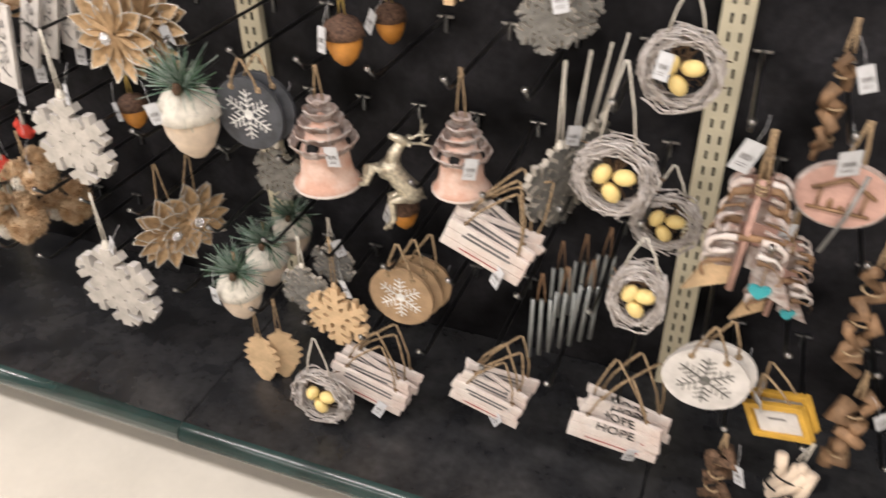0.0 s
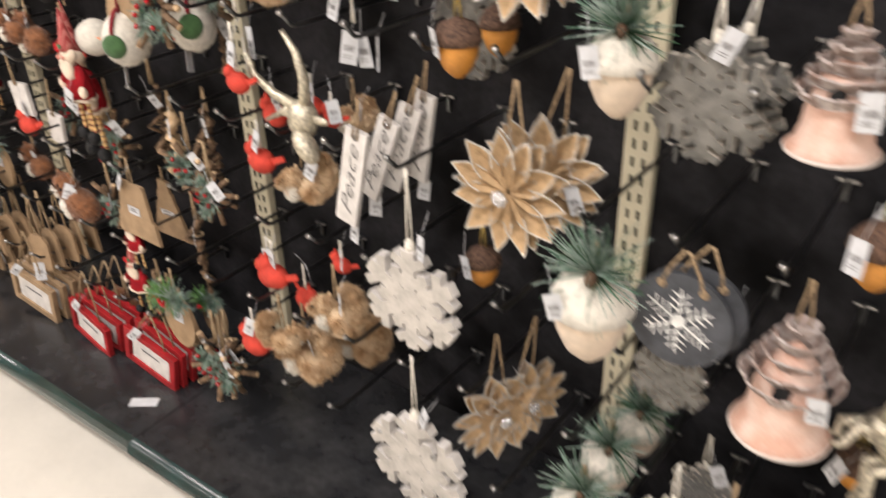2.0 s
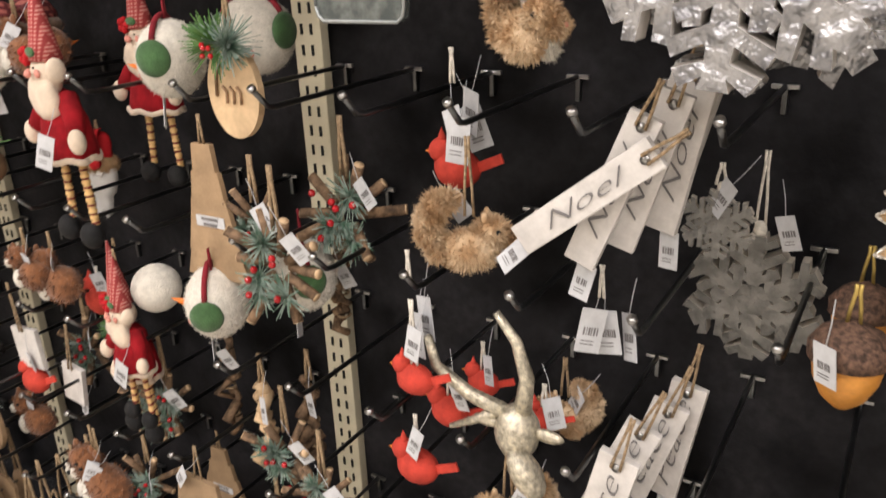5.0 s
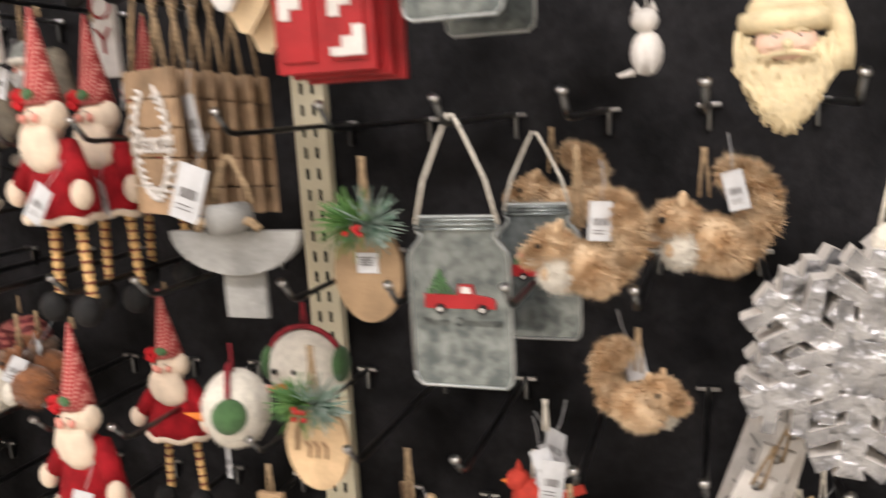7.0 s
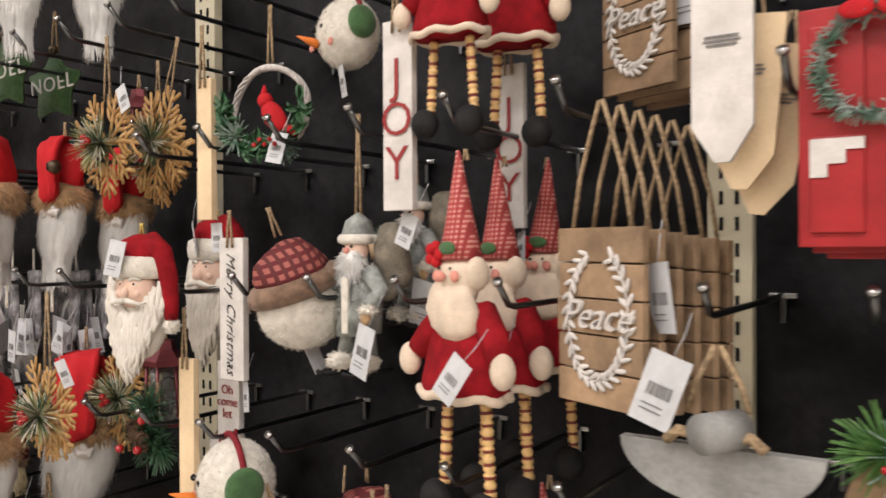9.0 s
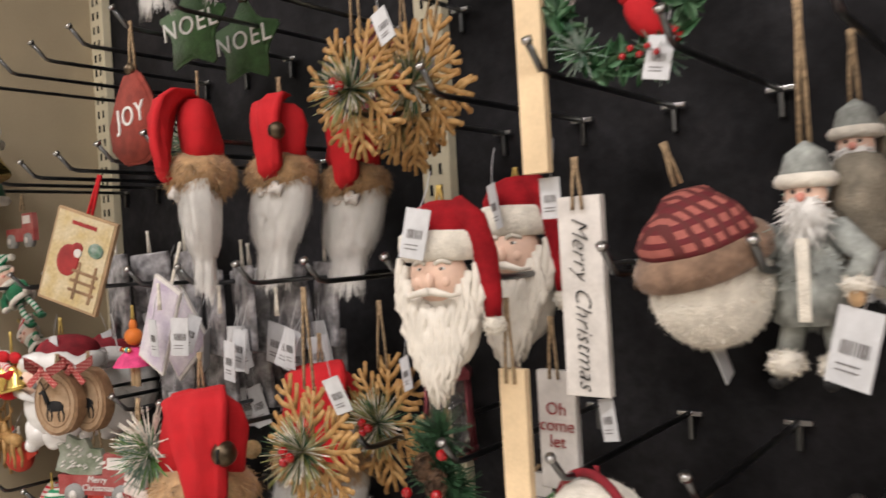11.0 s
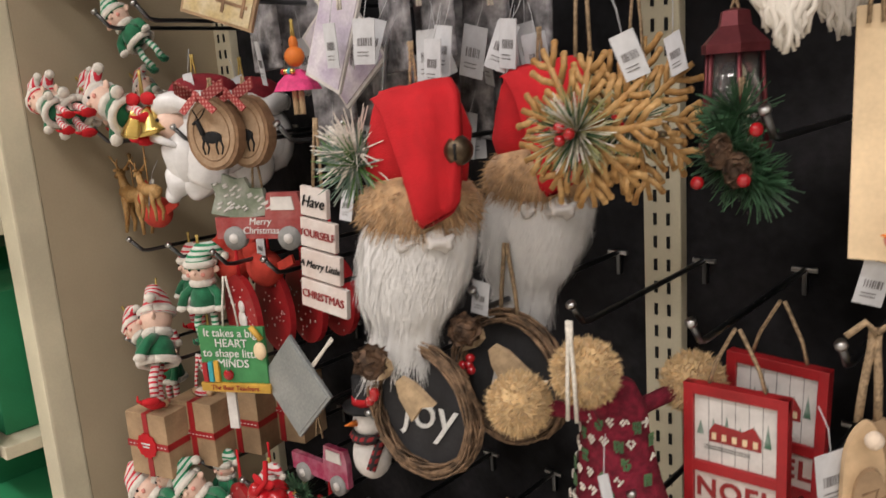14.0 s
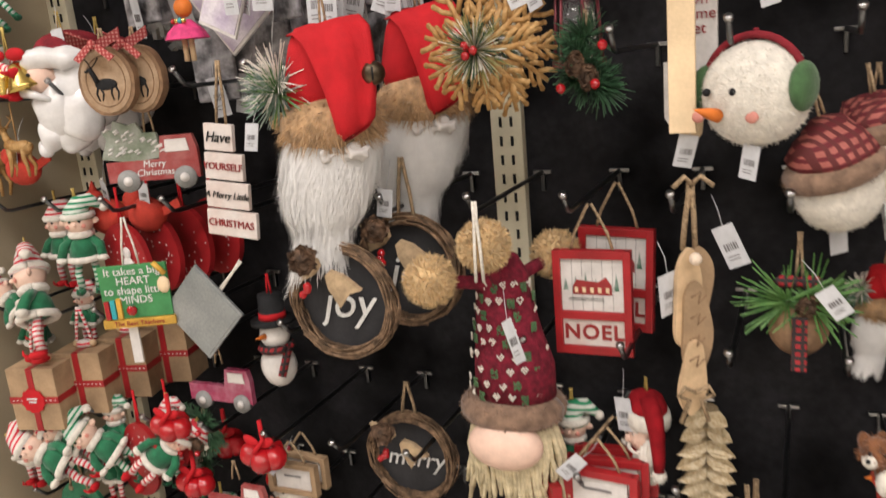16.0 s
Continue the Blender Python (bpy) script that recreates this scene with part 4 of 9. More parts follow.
def jar(x, y, z, s, up=0.06, rz=0, ry=0, text="", truck=True, n=1):
    for k in range(n):
        root = thing("tin_jar_ornament", "flat galvanised tin jar with a red truck, hung by twine", "ornament", x + 0.03 * k, y + 0.05 * k, z - 0.0 * k, ry, rz + 6 * k, "tin jar ornaments")
        w = s * 0.29
        pts = [(-w, -0.42 * s), (-w * 0.96, -0.47 * s), (-w * 0.84, -0.5 * s), (w * 0.84, -0.5 * s), (w * 0.96, -0.47 * s), (w, -0.42 * s), (w, 0.22 * s), (w * 0.96, 0.27 * s), (w * 0.8, 0.32 * s), (w * 0.74, 0.345 * s), (w * 0.74, 0.37 * s), (w * 0.8, 0.38 * s), (w * 0.8, 0.45 * s), (w * 0.76, 0.465 * s)]
        pts += [(-a, b) for a, b in pts[:5:-1]]
        part("jar", outline(bmesh.new(), pts, -0.004, 0.004), "jartin", root, smooth=False)
        part("rolled_edge", tube(bmesh.new(), [(a * 0.985, -0.0042, b * 0.99) for a, b in pts + pts[:1]], 0.0016, 6), "tin", root)
        for q in range(3):
            part("neck_ring", tube(bmesh.new(), [(-w * 0.79, -0.0048, (0.39 + 0.025 * q) * s), (w * 0.79, -0.0048, (0.392 + 0.025 * q) * s)], 0.0014, 6), "jartin", root)
        if truck:
            t = bmesh.new()
            outline(t, [(-0.2 * s, -0.045 * s), (0.2 * s, -0.045 * s), (0.205 * s, -0.01 * s), (0.19 * s, 0.015 * s), (0.12 * s, 0.028 * s), (0.09 * s, 0.03 * s), (0.075 * s, 0.09 * s), (0.0, 0.09 * s), (-0.01 * s, 0.03 * s), (-0.2 * s, 0.035 * s)], -0.0065, -0.004)
            tr = part("truck", t, "redpaint", root, smooth=False)
            for cx in (-0.11, 0.13):
                part("wheel", outline(bmesh.new(), oval(0.03 * s, 0.03 * s, 16), -0.0078, -0.006), "black", tr, smooth=False, m=pose(cx * s, 0, -0.048 * s))
                part("hub", outline(bmesh.new(), oval(0.013 * s, 0.013 * s, 12), -0.0086, -0.007), "white", tr, smooth=False, m=pose(cx * s, 0, -0.048 * s))
            part("window", outline(bmesh.new(), [(0.015 * s, 0.042 * s), (0.07 * s, 0.042 * s), (0.06 * s, 0.078 * s), (0.015 * s, 0.078 * s)], -0.0075, -0.006), "white", tr, smooth=False)
            g = bmesh.new()
            for q in range(60):
                u = rnd.random()
                hw = 0.075 * s * (1 - u)
                c = (-0.11 * s + rnd.uniform(-hw, hw), 0.035 * s + 0.13 * s * u)
                outline(g, [(c[0] - 0.012 * s, c[1] - 0.008 * s), (c[0] + 0.012 * s, c[1] - 0.01 * s), (c[0], c[1] + 0.014 * s)], -0.0056 - q * 0.00001, -0.004)
            part("tree", g, "green", tr, smooth=False)
        lettering(root, text or "Merry Christmas", 0.068 * s, 0, -0.125 * s, -0.0052, "ink", 0, 0.35, thin=0.018)
        cord(root, 0.42 * s, up, w * 0.8, "cotton", -0.005, 0.0016)


def oval_slice(x, y, z, s, up=0.06, rz=0, ry=0, face="kraft", front="deer"):
    root = thing("wood_oval_ornament", "oval wooden slice topped with pine sprigs, hung on twine", "ornament", x, y, z, ry, rz, "oval wood slices")
    part("slice", outline(bmesh.new(), oval(0.36 * s, 0.5 * s, 40, 0.005), -0.004, 0.004), face, root, smooth=False)
    if front == "deer":
        bm = bmesh.new()
        for cx in (-0.08, 0.02, 0.12):
            tube(bm, [(cx * s, -0.006, -0.12 * s), (cx * s + 0.01 * s, -0.006, 0.0), (cx * s - 0.04 * s, -0.006, 0.06 * s)], 0.016 * s, 5)
        tube(bm, [(-0.22 * s, -0.006, -0.05 * s), (-0.2 * s, -0.006, 0.16 * s), (-0.12 * s, -0.006, 0.3 * s)], 0.018 * s, 5)
        part("cut_figure", bm, "wooddark", root)
    else:
        bm = box(bmesh.new(), (-0.1 * s, -0.0052, 0.0), (0.12 * s, -0.0042, 0.2 * s))
        st = part("sticker", bm, "paper", root, "white paper barcode sticker", smooth=False)
        bars(st, 0.18 * s, 0.15 * s, -0.0054, 4, "greyink", 0.012 * s)
    for d in (-1, 1):
        bm = needles(bmesh.new(), (d * 0.08 * s, -0.012, 0.5 * s), 150, 0.36 * s, 0.9, (d, -0.3, 0.1))
        part("pine_sprig", bm, "freshpine" if d < 0 else "pinefrost", root)
    bm = bmesh.new()
    for q in range(5):
        ball(bm, (rnd.uniform(-0.08, 0.08) * s, -0.03, 0.46 * s + rnd.uniform(-0.06, 0.06) * s), 0.03 * s, 8)
    part("berries", bm, "berry", root)
    cord(root, 0.48 * s, up, 0.004, "jute", 0, 0.002)


def angel_boat(x, y, z, s, up=0.08, rz=0, ry=0):
    """Rustic angel: spool head, half-round wings, plank body; s: the wings' width."""
    root = thing("wooden_angel_ornament", "grey wooden angel with half-round wings and a spool head", "ornament", x, y, z, ry, rz)
    pts = [(0.5 * s * math.cos(a), 0.3 * s * math.sin(a)) for a in np.linspace(math.pi, math.tau, 20)]
    part("wing_board", outline(bmesh.new(), pts, -0.005, 0.005), "greywood", root, smooth=False)
    part("body", box(bmesh.new(), (-0.16 * s, 0.006, -0.62 * s), (0.16 * s, 0.012, -0.05 * s), 0.001), "greywood", root, smooth=False)
    bm = tube(bmesh.new(), [(-0.02 * s, -0.03, 0.1 * s), (0.1 * s, 0.0, 0.1 * s)], 0.1 * s, 20)
    part("head", bm, "greywood", root)
    for d in (-1, 1):
        bm = tube(bmesh.new(), [(d * 0.06 * s, -0.01, 0.06 * s), (d * 0.18 * s, -0.012, 0.08 * s), (d * 0.24 * s, -0.01, 0.02 * s)], 0.03 * s, 7)
        part("rope_knot", bm, "jute", root)
    cord(root, 0.18 * s, up, 0.02, "jute", 0, 0.0024)
    price_tag(root, -0.2 * s, 0.45 * s, rot=12, y=-0.012, w=0.034, h=0.06)


def twig_star(x, y, z, s, up=0.06, rz=0, ry=0):
    root = thing("twig_star_ornament", "twig star bundle with frosted pine and red berries", "ornament", x, y, z, ry, rz, "twig star ornaments")
    for k in range(10):
        a = math.tau * k / 10 + rnd.uniform(-0.15, 0.15)
        c = Vector((math.cos(a), rnd.uniform(-0.3, 0.2), math.sin(a))) * s * 0.12
        e = Vector((math.cos(a), rnd.uniform(-0.5, 0.4), math.sin(a))) * s * rnd.uniform(0.4, 0.52)
        bm = tube(bmesh.new(), [c, e], 0.045 * s, 7)
        part("twig", bm, "twig", root)
        bm = tube(bmesh.new(), [e, e * 1.012], 0.042 * s, 9)
        part("cut_end", bm, "wood", root)
    bm = bmesh.new()
    for k in range(4):
        needles(bm, (rnd.uniform(-0.2, 0.2) * s, -0.1 * s, rnd.uniform(-0.25, 0.25) * s), 70, 0.22 * s, 1, (rnd.uniform(-1, 1), -0.5, rnd.uniform(-1, 1)))
    part("pine_sprig", bm, "pinefrost", root)
    for k in range(6):
        bm = ball(bmesh.new(), (rnd.uniform(-0.22, 0.22) * s, -0.2 * s, rnd.uniform(-0.22, 0.22) * s), 0.032 * s, 9)
        part("berry", bm, "berry", root)
    cord(root, 0.3 * s, up + 0.15 * s, 0.004, "jute", 0, 0.0022)
    price_tag(root, 0.25 * s, 0.35 * s, rot=-30, y=-0.02)


def step_tree(x, y, z, s, rz=0, ry=0, up=0.03, wide=0.42):
    root = thing("tree_cutout", "brown kraft back of a stepped tree cut-out with a paper sticker", "ornament", x, y, z, ry, rz, "tree cut-outs")
    n, pts = 5, []
    for k in range(n):
        w0 = wide * s * (1 - k / n) * 0.5 + 0.06 * s
        zz = -0.5 * s + k * s / n
        pts += [(w0, zz), (w0 * 0.8, zz + s / n)]
    pts += [(-a, b) for a, b in pts[::-1]]
    part("board", outline(bmesh.new(), pts, -0.003, 0.003), "kraft", root, smooth=False)
    st = part("sticker", box(bmesh.new(), (-0.02, -0.0042, -0.1 * s), (0.02, -0.0034, -0.02 * s)), "paper", root, smooth=False)
    bars(st, 0.03, -0.05 * s, -0.0045, 2, "greyink", 0.003)
    cord(root, 0.5 * s, up, 0.003)


def snowman_head(x, y, z, s, up=0.05, rz=0, ry=0, hat=False, tag=True):
    root = thing("snowman_head_ornament", "white fleece snowman head with green earmuffs and a carrot nose" if not hat else "white fleece snowman head with a brown fur and plaid hat", "ornament", x, y, z, ry, rz, "snowman head ornaments")
    r = s / 2
    bm = ball(bmesh.new(), (0, 0, 0), (r, r * 0.8, r * 0.95), 22)
    fuzz(bm, (0, 0, 0), (r, r * 0.8, r * 0.95), 6500, 0.04 * s, 0.15, 0.0007)
    part("head", bm, "fleece", root)
    bm = lathe(bmesh.new(), [(0.13 * r, 0), (0.1 * r, 0.25 * r), (0.01 * r, 0.62 * r)], 12)
    part("nose", bm, "orange", root, m=pose(-0.34 * r, -0.72 * r, -0.32 * r, 70, -35, 0))
    for e in (-0.52, 0.0):
        bm = ball(bmesh.new(), (e * r - 0.02 * r, -0.76 * r, 0.1 * r), 0.075 * r, 9)
        part("eye", bm, "black", root)
    for e in (-0.75, 0.3):
        part("cheek", ball(bmesh.new(), (e * r, -0.7 * r, -0.35 * r), (0.13 * r, 0.05 * r, 0.11 * r), 10), "blush", root)
    if not hat:
        for d in (-1, 1):
            bm = ball(bmesh.new(), (d * 0.93 * r, -0.1 * r, 0.12 * r), (0.2 * r, 0.42 * r, 0.44 * r), 14)
            part("earmuff", bm, "green", root, "round green knit earmuff")
        bm = tube(bmesh.new(), [(0.98 * r * math.cos(a), -0.1 * r, 0.1 * r + 0.95 * r * math.sin(a)) for a in np.linspace(0.2, math.pi - 0.2, 14)], 0.07 * r, 7)
        part("headband", bm, "darkred", root)
    else:
        bm = lathe(bmesh.new(), [(0.9 * r, 0.2 * r), (1.05 * r, 0.28 * r), (1.08 * r, 0.5 * r), (0.95 * r, 0.66 * r), (0.75 * r, 0.7 * r)], 24, sy=0.9)
        fuzz(bm, (0, 0, 0.42 * r), (1.06 * r, 0.96 * r, 0.3 * r), 4200, 0.05 * s, 0.3, 0.0007)
        part("fur_brim", bm, "taupefur", root)
        bm = lathe(bmesh.new(), [(0.86 * r, 0.6 * r), (0.84 * r, 0.8 * r), (0.7 * r, 1.1 * r), (0.4 * r, 1.32 * r), (0.06 * r, 1.4 * r)], 26)
        rumple(bm, 0.16 * r, 1.6 / r)
        part("hat", bm, "hatplaid", root)
    cord(root, 0.95 * r if not hat else 1.55 * r, up, 0.003, "jute" if hat else "darkred")
    if tag:
        price_tag(root, 0.1 * r, -0.9 * r, rot=rnd.uniform(-20, 20), y=-0.3 * r)


def snowball(x, y, z, s, up=0.04):
    ob = link("snowball_ornament", fuzz(ball(bmesh.new(), (0, 0, 0), s / 2, 20), (0, 0, 0), s / 2, 400, 0.02 * s, 0, 0.001), "fleece")
    ob.location = (x, y, z)
    tagged(ob, "plain round white felt snowball ornament", "ornament")


def santa(x, y, z, s, up=0.04, rz=0, ry=0, tag=True):
    """Santa doll with beaded legs; s: from hat tip to boots. The centre is the coat's."""
    root = thing("santa_doll_ornament", "felt santa doll, tall gingham hat, red coat, striped wooden legs", "doll", x, y, z, ry, rz, "santa dolls")
    root.matrix_basis = root.matrix_basis @ Matrix.Diagonal((0.92, 0.9, 1, 1))
    s = s * 1.0
    bm = lathe(bmesh.new(), [(0.001, -0.14 * s), (0.155 * s, -0.14 * s), (0.15 * s, -0.1 * s), (0.125 * s, 0.0), (0.09 * s, 0.07 * s), (0.03 * s, 0.11 * s)], 30, (-0.012 * s, 0, 0), sy=0.62)
    rumple(bm, 0.016 * s, 7 / s)
    for d in (-1, 1):
        tube(bm, [(d * 0.06 * s, 0, 0.07 * s), (d * 0.13 * s, -0.02 * s, 0.01 * s), (d * 0.165 * s, -0.04 * s, -0.04 * s)], 0.045 * s, 9, taper=0.75)
    part("coat", bm, "santared", root)
    bm = bmesh.new()
    tube(bm, [(-0.012 * s + 0.154 * s * math.cos(a), 0.096 * s * math.sin(a), -0.138 * s + 0.006 * s * math.sin(a * 7)) for a in np.linspace(0, math.tau, 34)], 0.013 * s, 7)
    part("hem", bm, "cream", root)
    for d in (-1, 1):
        part("mitten", ball(bmesh.new(), (d * 0.185 * s, -0.05 * s, -0.06 * s), (0.037 * s, 0.032 * s, 0.045 * s), 12), "cream", root)
    bm = ball(bmesh.new(), (0, -0.03 * s, 0.15 * s), (0.07 * s, 0.055 * s, 0.075 * s), 16)
    for d in (-1, 1):
        ball(bm, (d * 0.062 * s, -0.02 * s, 0.17 * s), (0.03 * s, 0.04 * s, 0.045 * s), 10)
    part("face", bm, "cream", root)
    bm = lathe(bmesh.new(), [(0.004 * s, -0.005 * s), (0.045 * s, 0.002 * s), (0.085 * s, 0.03 * s), (0.1 * s, 0.08 * s), (0.082 * s, 0.125 * s), (0.06 * s, 0.15 * s)], 22, (0, -0.055 * s, 0), 0.5)
    rumple(bm, 0.02 * s, 6 / s)
    part("beard", bm, "cream", root)
    for d in (-1, 1):
        part("cheek", ball(bmesh.new(), (d * 0.035 * s, -0.08 * s, 0.165 * s), (0.016 * s, 0.01 * s, 0.015 * s), 8), "blush", root)
        part("eye", ball(bmesh.new(), (d * 0.022 * s, -0.084 * s, 0.185 * s), 0.0042 * s, 6), "black", root)
    part("nose", ball(bmesh.new(), (0, -0.1 * s, 0.165 * s), 0.014 * s, 8), "blush", root)
    bm = lathe(bmesh.new(), [(0.062 * s, 0.0), (0.052 * s, 0.05 * s), (0.031 * s, 0.15 * s), (0.005 * s, 0.28 * s)], 18)
    part("hat", bm, "gingham_red", root, m=pose(0, -0.02 * s, 0.205 * s, 0, rnd.uniform(-5, 5), 0))
    bm = bmesh.new()
    for k in range(5):
        ball(bm, (-0.05 * s + 0.02 * s * math.cos(k * 1.25), -0.075 * s, 0.22 * s + 0.02 * s * math.sin(k * 1.25)), 0.016 * s, 7)
    part("flower", bm, "redfelt", root)
    part("leaf", ball(bmesh.new(), (0.0, -0.075 * s, 0.235 * s), (0.035 * s, 0.01 * s, 0.018 * s), 8), "green", root)
    for d in (-1, 1):
        prof = []
        for k in range(11):
            zz = -0.15 * s - k * 0.022 * s
            prof += [(0.012 * s, zz), (0.018 * s, zz - 0.006 * s), (0.017 * s, zz - 0.017 * s)]
        part("leg", lathe(bmesh.new(), prof[::-1], 10), "legwood", root, "turned wooden leg with dark red bands", m=pose(d * 0.065 * s, 0, 0, 0, d * -4, 0))
        bm = ball(bmesh.new(), (d * 0.095 * s - 0.012 * s, -0.02 * s, -0.425 * s), (0.055 * s, 0.045 * s, 0.05 * s), 12)
        part("boot", bm, "black", root)
    cord(root, 0.46 * s, up, 0.003)
    if tag:
        price_tag(root, 0.12 * s, -0.03 * s, rot=28, y=-0.13 * s, w=0.026, h=0.045)


def plush(x, y, z, s, up=0.05, rz=0, ry=0):
    root = thing("plush_dog_ornament", "small brown and white plush dog hung by a string", "ornament", x, y, z, ry, rz, "plush dog ornaments")
    bm = bmesh.new()
    for c, r in (((0.1, 0, -0.1), (0.32, 0.24, 0.28)), ((-0.2, -0.04, 0.2), (0.2, 0.18, 0.2))):
        c, r = [v * s for v in c], [v * s for v in r]
        ball(bm, c, r, 12)
        fuzz(bm, c, r, 420, 0.05 * s, 0.2, 0.0013)
    for d in (-1, 1):
        ball(bm, (-0.2 * s + d * 0.15 * s, 0, 0.33 * s), (0.07 * s, 0.04 * s, 0.11 * s), 8)
    part("coat", bm, "brownplush", root)
    bm = ball(bmesh.new(), (-0.28 * s, -0.16 * s, 0.14 * s), (0.1 * s, 0.1 * s, 0.1 * s), 10)
    ball(bm, (-0.1 * s, -0.16 * s, -0.15 * s), (0.12 * s, 0.1 * s, 0.18 * s), 10)
    part("white_muzzle", bm, "fleece", root)
    for e in (-0.29, -0.12):
        part("eye", ball(bmesh.new(), (e * s, -0.2 * s, 0.25 * s), 0.026 * s, 7), "black", root)
    part("nose", ball(bmesh.new(), (-0.31 * s, -0.25 * s, 0.17 * s), 0.03 * s, 7), "black", root)
    cord(root, 0.38 * s, up, 0.003)
    price_tag(root, 0.1 * s, 0.3 * s, rot=30, y=-0.1 * s)


def red_door(x, y, z, s, up=0.04, rz=0, ry=0, n=3):
    for k in range(n):
        root = thing("red_door_ornament", "red wooden door with white panel corners and a small wreath", "ornament", x + 0.006 * k, y + 0.016 * k, z - 0.004 * k, ry, rz + 3 * k, "red door ornaments")
        w = 0.3 * s
        part("door", box(bmesh.new(), (-w, -0.005, -0.5 * s), (w, 0.005, 0.5 * s), 0.001), "redpaint", root, smooth=False)
        for cx in (-0.5, 0.5):
            for lo, hi in ((-0.44, -0.04), (0.06, 0.42)):
                bm = box(bmesh.new(), (cx * w - 0.34 * w, -0.008, lo * s), (cx * w + 0.34 * w, -0.004, hi * s), 0.0012)
                part("panel", bm, "redpaint", root, smooth=False)
        if k == 0:
            for cx, cz, f in ((-0.5, -0.05, 1), (0.5, -0.05, 1), (0.5, -0.42, -1)):
                x0, x1 = cx * w - f * 0.34 * w, cx * w + f * 0.34 * w
                d = 0.16 * s * f
                pts = [(x0, cz * s), (x1, cz * s), (x1, cz * s - d * 0.3), (x0 + (x1 - x0) * 0.66, cz * s - d * 0.3), (x0 + (x1 - x0) * 0.66, cz * s - d * 0.65), (x0 + (x1 - x0) * 0.33, cz * s - d * 0.65), (x0 + (x1 - x0) * 0.33, cz * s - d), (x0, cz * s - d)]
                part("snow_corner", outline(bmesh.new(), pts, -0.0095, -0.0075), "white", root, smooth=False)
            bm = bmesh.new()
            for j in range(60):
                a = math.tau * j / 60
                needles(bm, (0.2 * s * math.cos(a), -0.014, 0.24 * s + 0.2 * s * math.sin(a)), 10, 0.07 * s, 1.2, (math.cos(a), -0.3, math.sin(a)))
            part("wreath", bm, "pinefrost", root)
            bm = bmesh.new()
            for d in (-1, 1):
                ball(bm, (d * 0.07 * s, -0.02, 0.45 * s), (0.07 * s, 0.015 * s, 0.04 * s), 9)
            part("bow", bm, "redfelt", root)
            price_tag(root, 0.85 * w, 0.3 * s, rot=0, y=-0.02, w=0.036, h=0.062)
        cord(root, 0.5 * s, up, 0.01)


def gift_tag(x, y, z, s, up=0.05, rz=0, ry=0, n=3):
    for k in range(n):
        root = thing("wooden_tag_ornament", "cream wooden tag pointed at its lower end", "ornament", x + 0.012 * k, y + 0.02 * k, z - 0.018 * k, ry + 5 * k, rz + 4 * k, "pointed wooden tags")
        w = 0.17 * s
        part("tag", outline(bmesh.new(), [(-w, 0.5 * s), (-w, -0.3 * s), (-w * 0.25, -0.5 * s), (w * 0.25, -0.5 * s), (w, -0.3 * s), (w, 0.5 * s)], -0.003, 0.003), "pinewood" if k else "white", root, smooth=False)
        bars(root, w * 1.3, 0.2 * s, -0.0034, 3, "greyink", 0.012 * s)
        cord(root, 0.48 * s, up, 0.006)


def star(x, y, z, s, up=0.05, rz=0, ry=0):
    root = thing("star_ornament", "thick white wooden five-point star on twine", "ornament", x, y, z, ry, rz)
    pts = [((0.5 if k % 2 == 0 else 0.24) * s * math.sin(k * math.pi / 5), (0.5 if k % 2 == 0 else 0.24) * s * math.cos(k * math.pi / 5)) for k in range(10)]
    part("star", outline(bmesh.new(), pts, -0.01, 0.01), "white", root, smooth=False)
    cord(root, 0.46 * s, up, 0.003)


def cat_figure(x, y, z, s, up=0.05, rz=0, ry=0):
    bm = ball(bmesh.new(), (0, 0, -0.2 * s), (0.2 * s, 0.18 * s, 0.28 * s), 12)
    ball(bm, (-0.02 * s, -0.04 * s, 0.18 * s), (0.17 * s, 0.15 * s, 0.15 * s), 12)
    for d in (-1, 1):
        lathe(bm, [(0.06 * s, 0), (0.005 * s, 0.13 * s)], 6, (d * 0.1 * s - 0.02 * s, 0, 0.28 * s))
        tube(bm, [(d * 0.07 * s, -0.12 * s, -0.1 * s), (d * 0.07 * s, -0.16 * s, -0.45 * s)], 0.05 * s, 7)
    tube(bm, [(-0.15 * s, 0, -0.42 * s), (-0.35 * s, 0, -0.46 * s)], 0.05 * s, 7, taper=0.5)
    tube(bm, [(0, 0, 0.3 * s), (0, 0, 0.3 * s + up)], 0.001, 4)
    ob = link("kitten_figurine", bm, "white")
    ob.matrix_basis = pose(x, y, z, 0, ry, rz)
    tagged(ob, "small white resin kitten figurine on a string", "ornament")


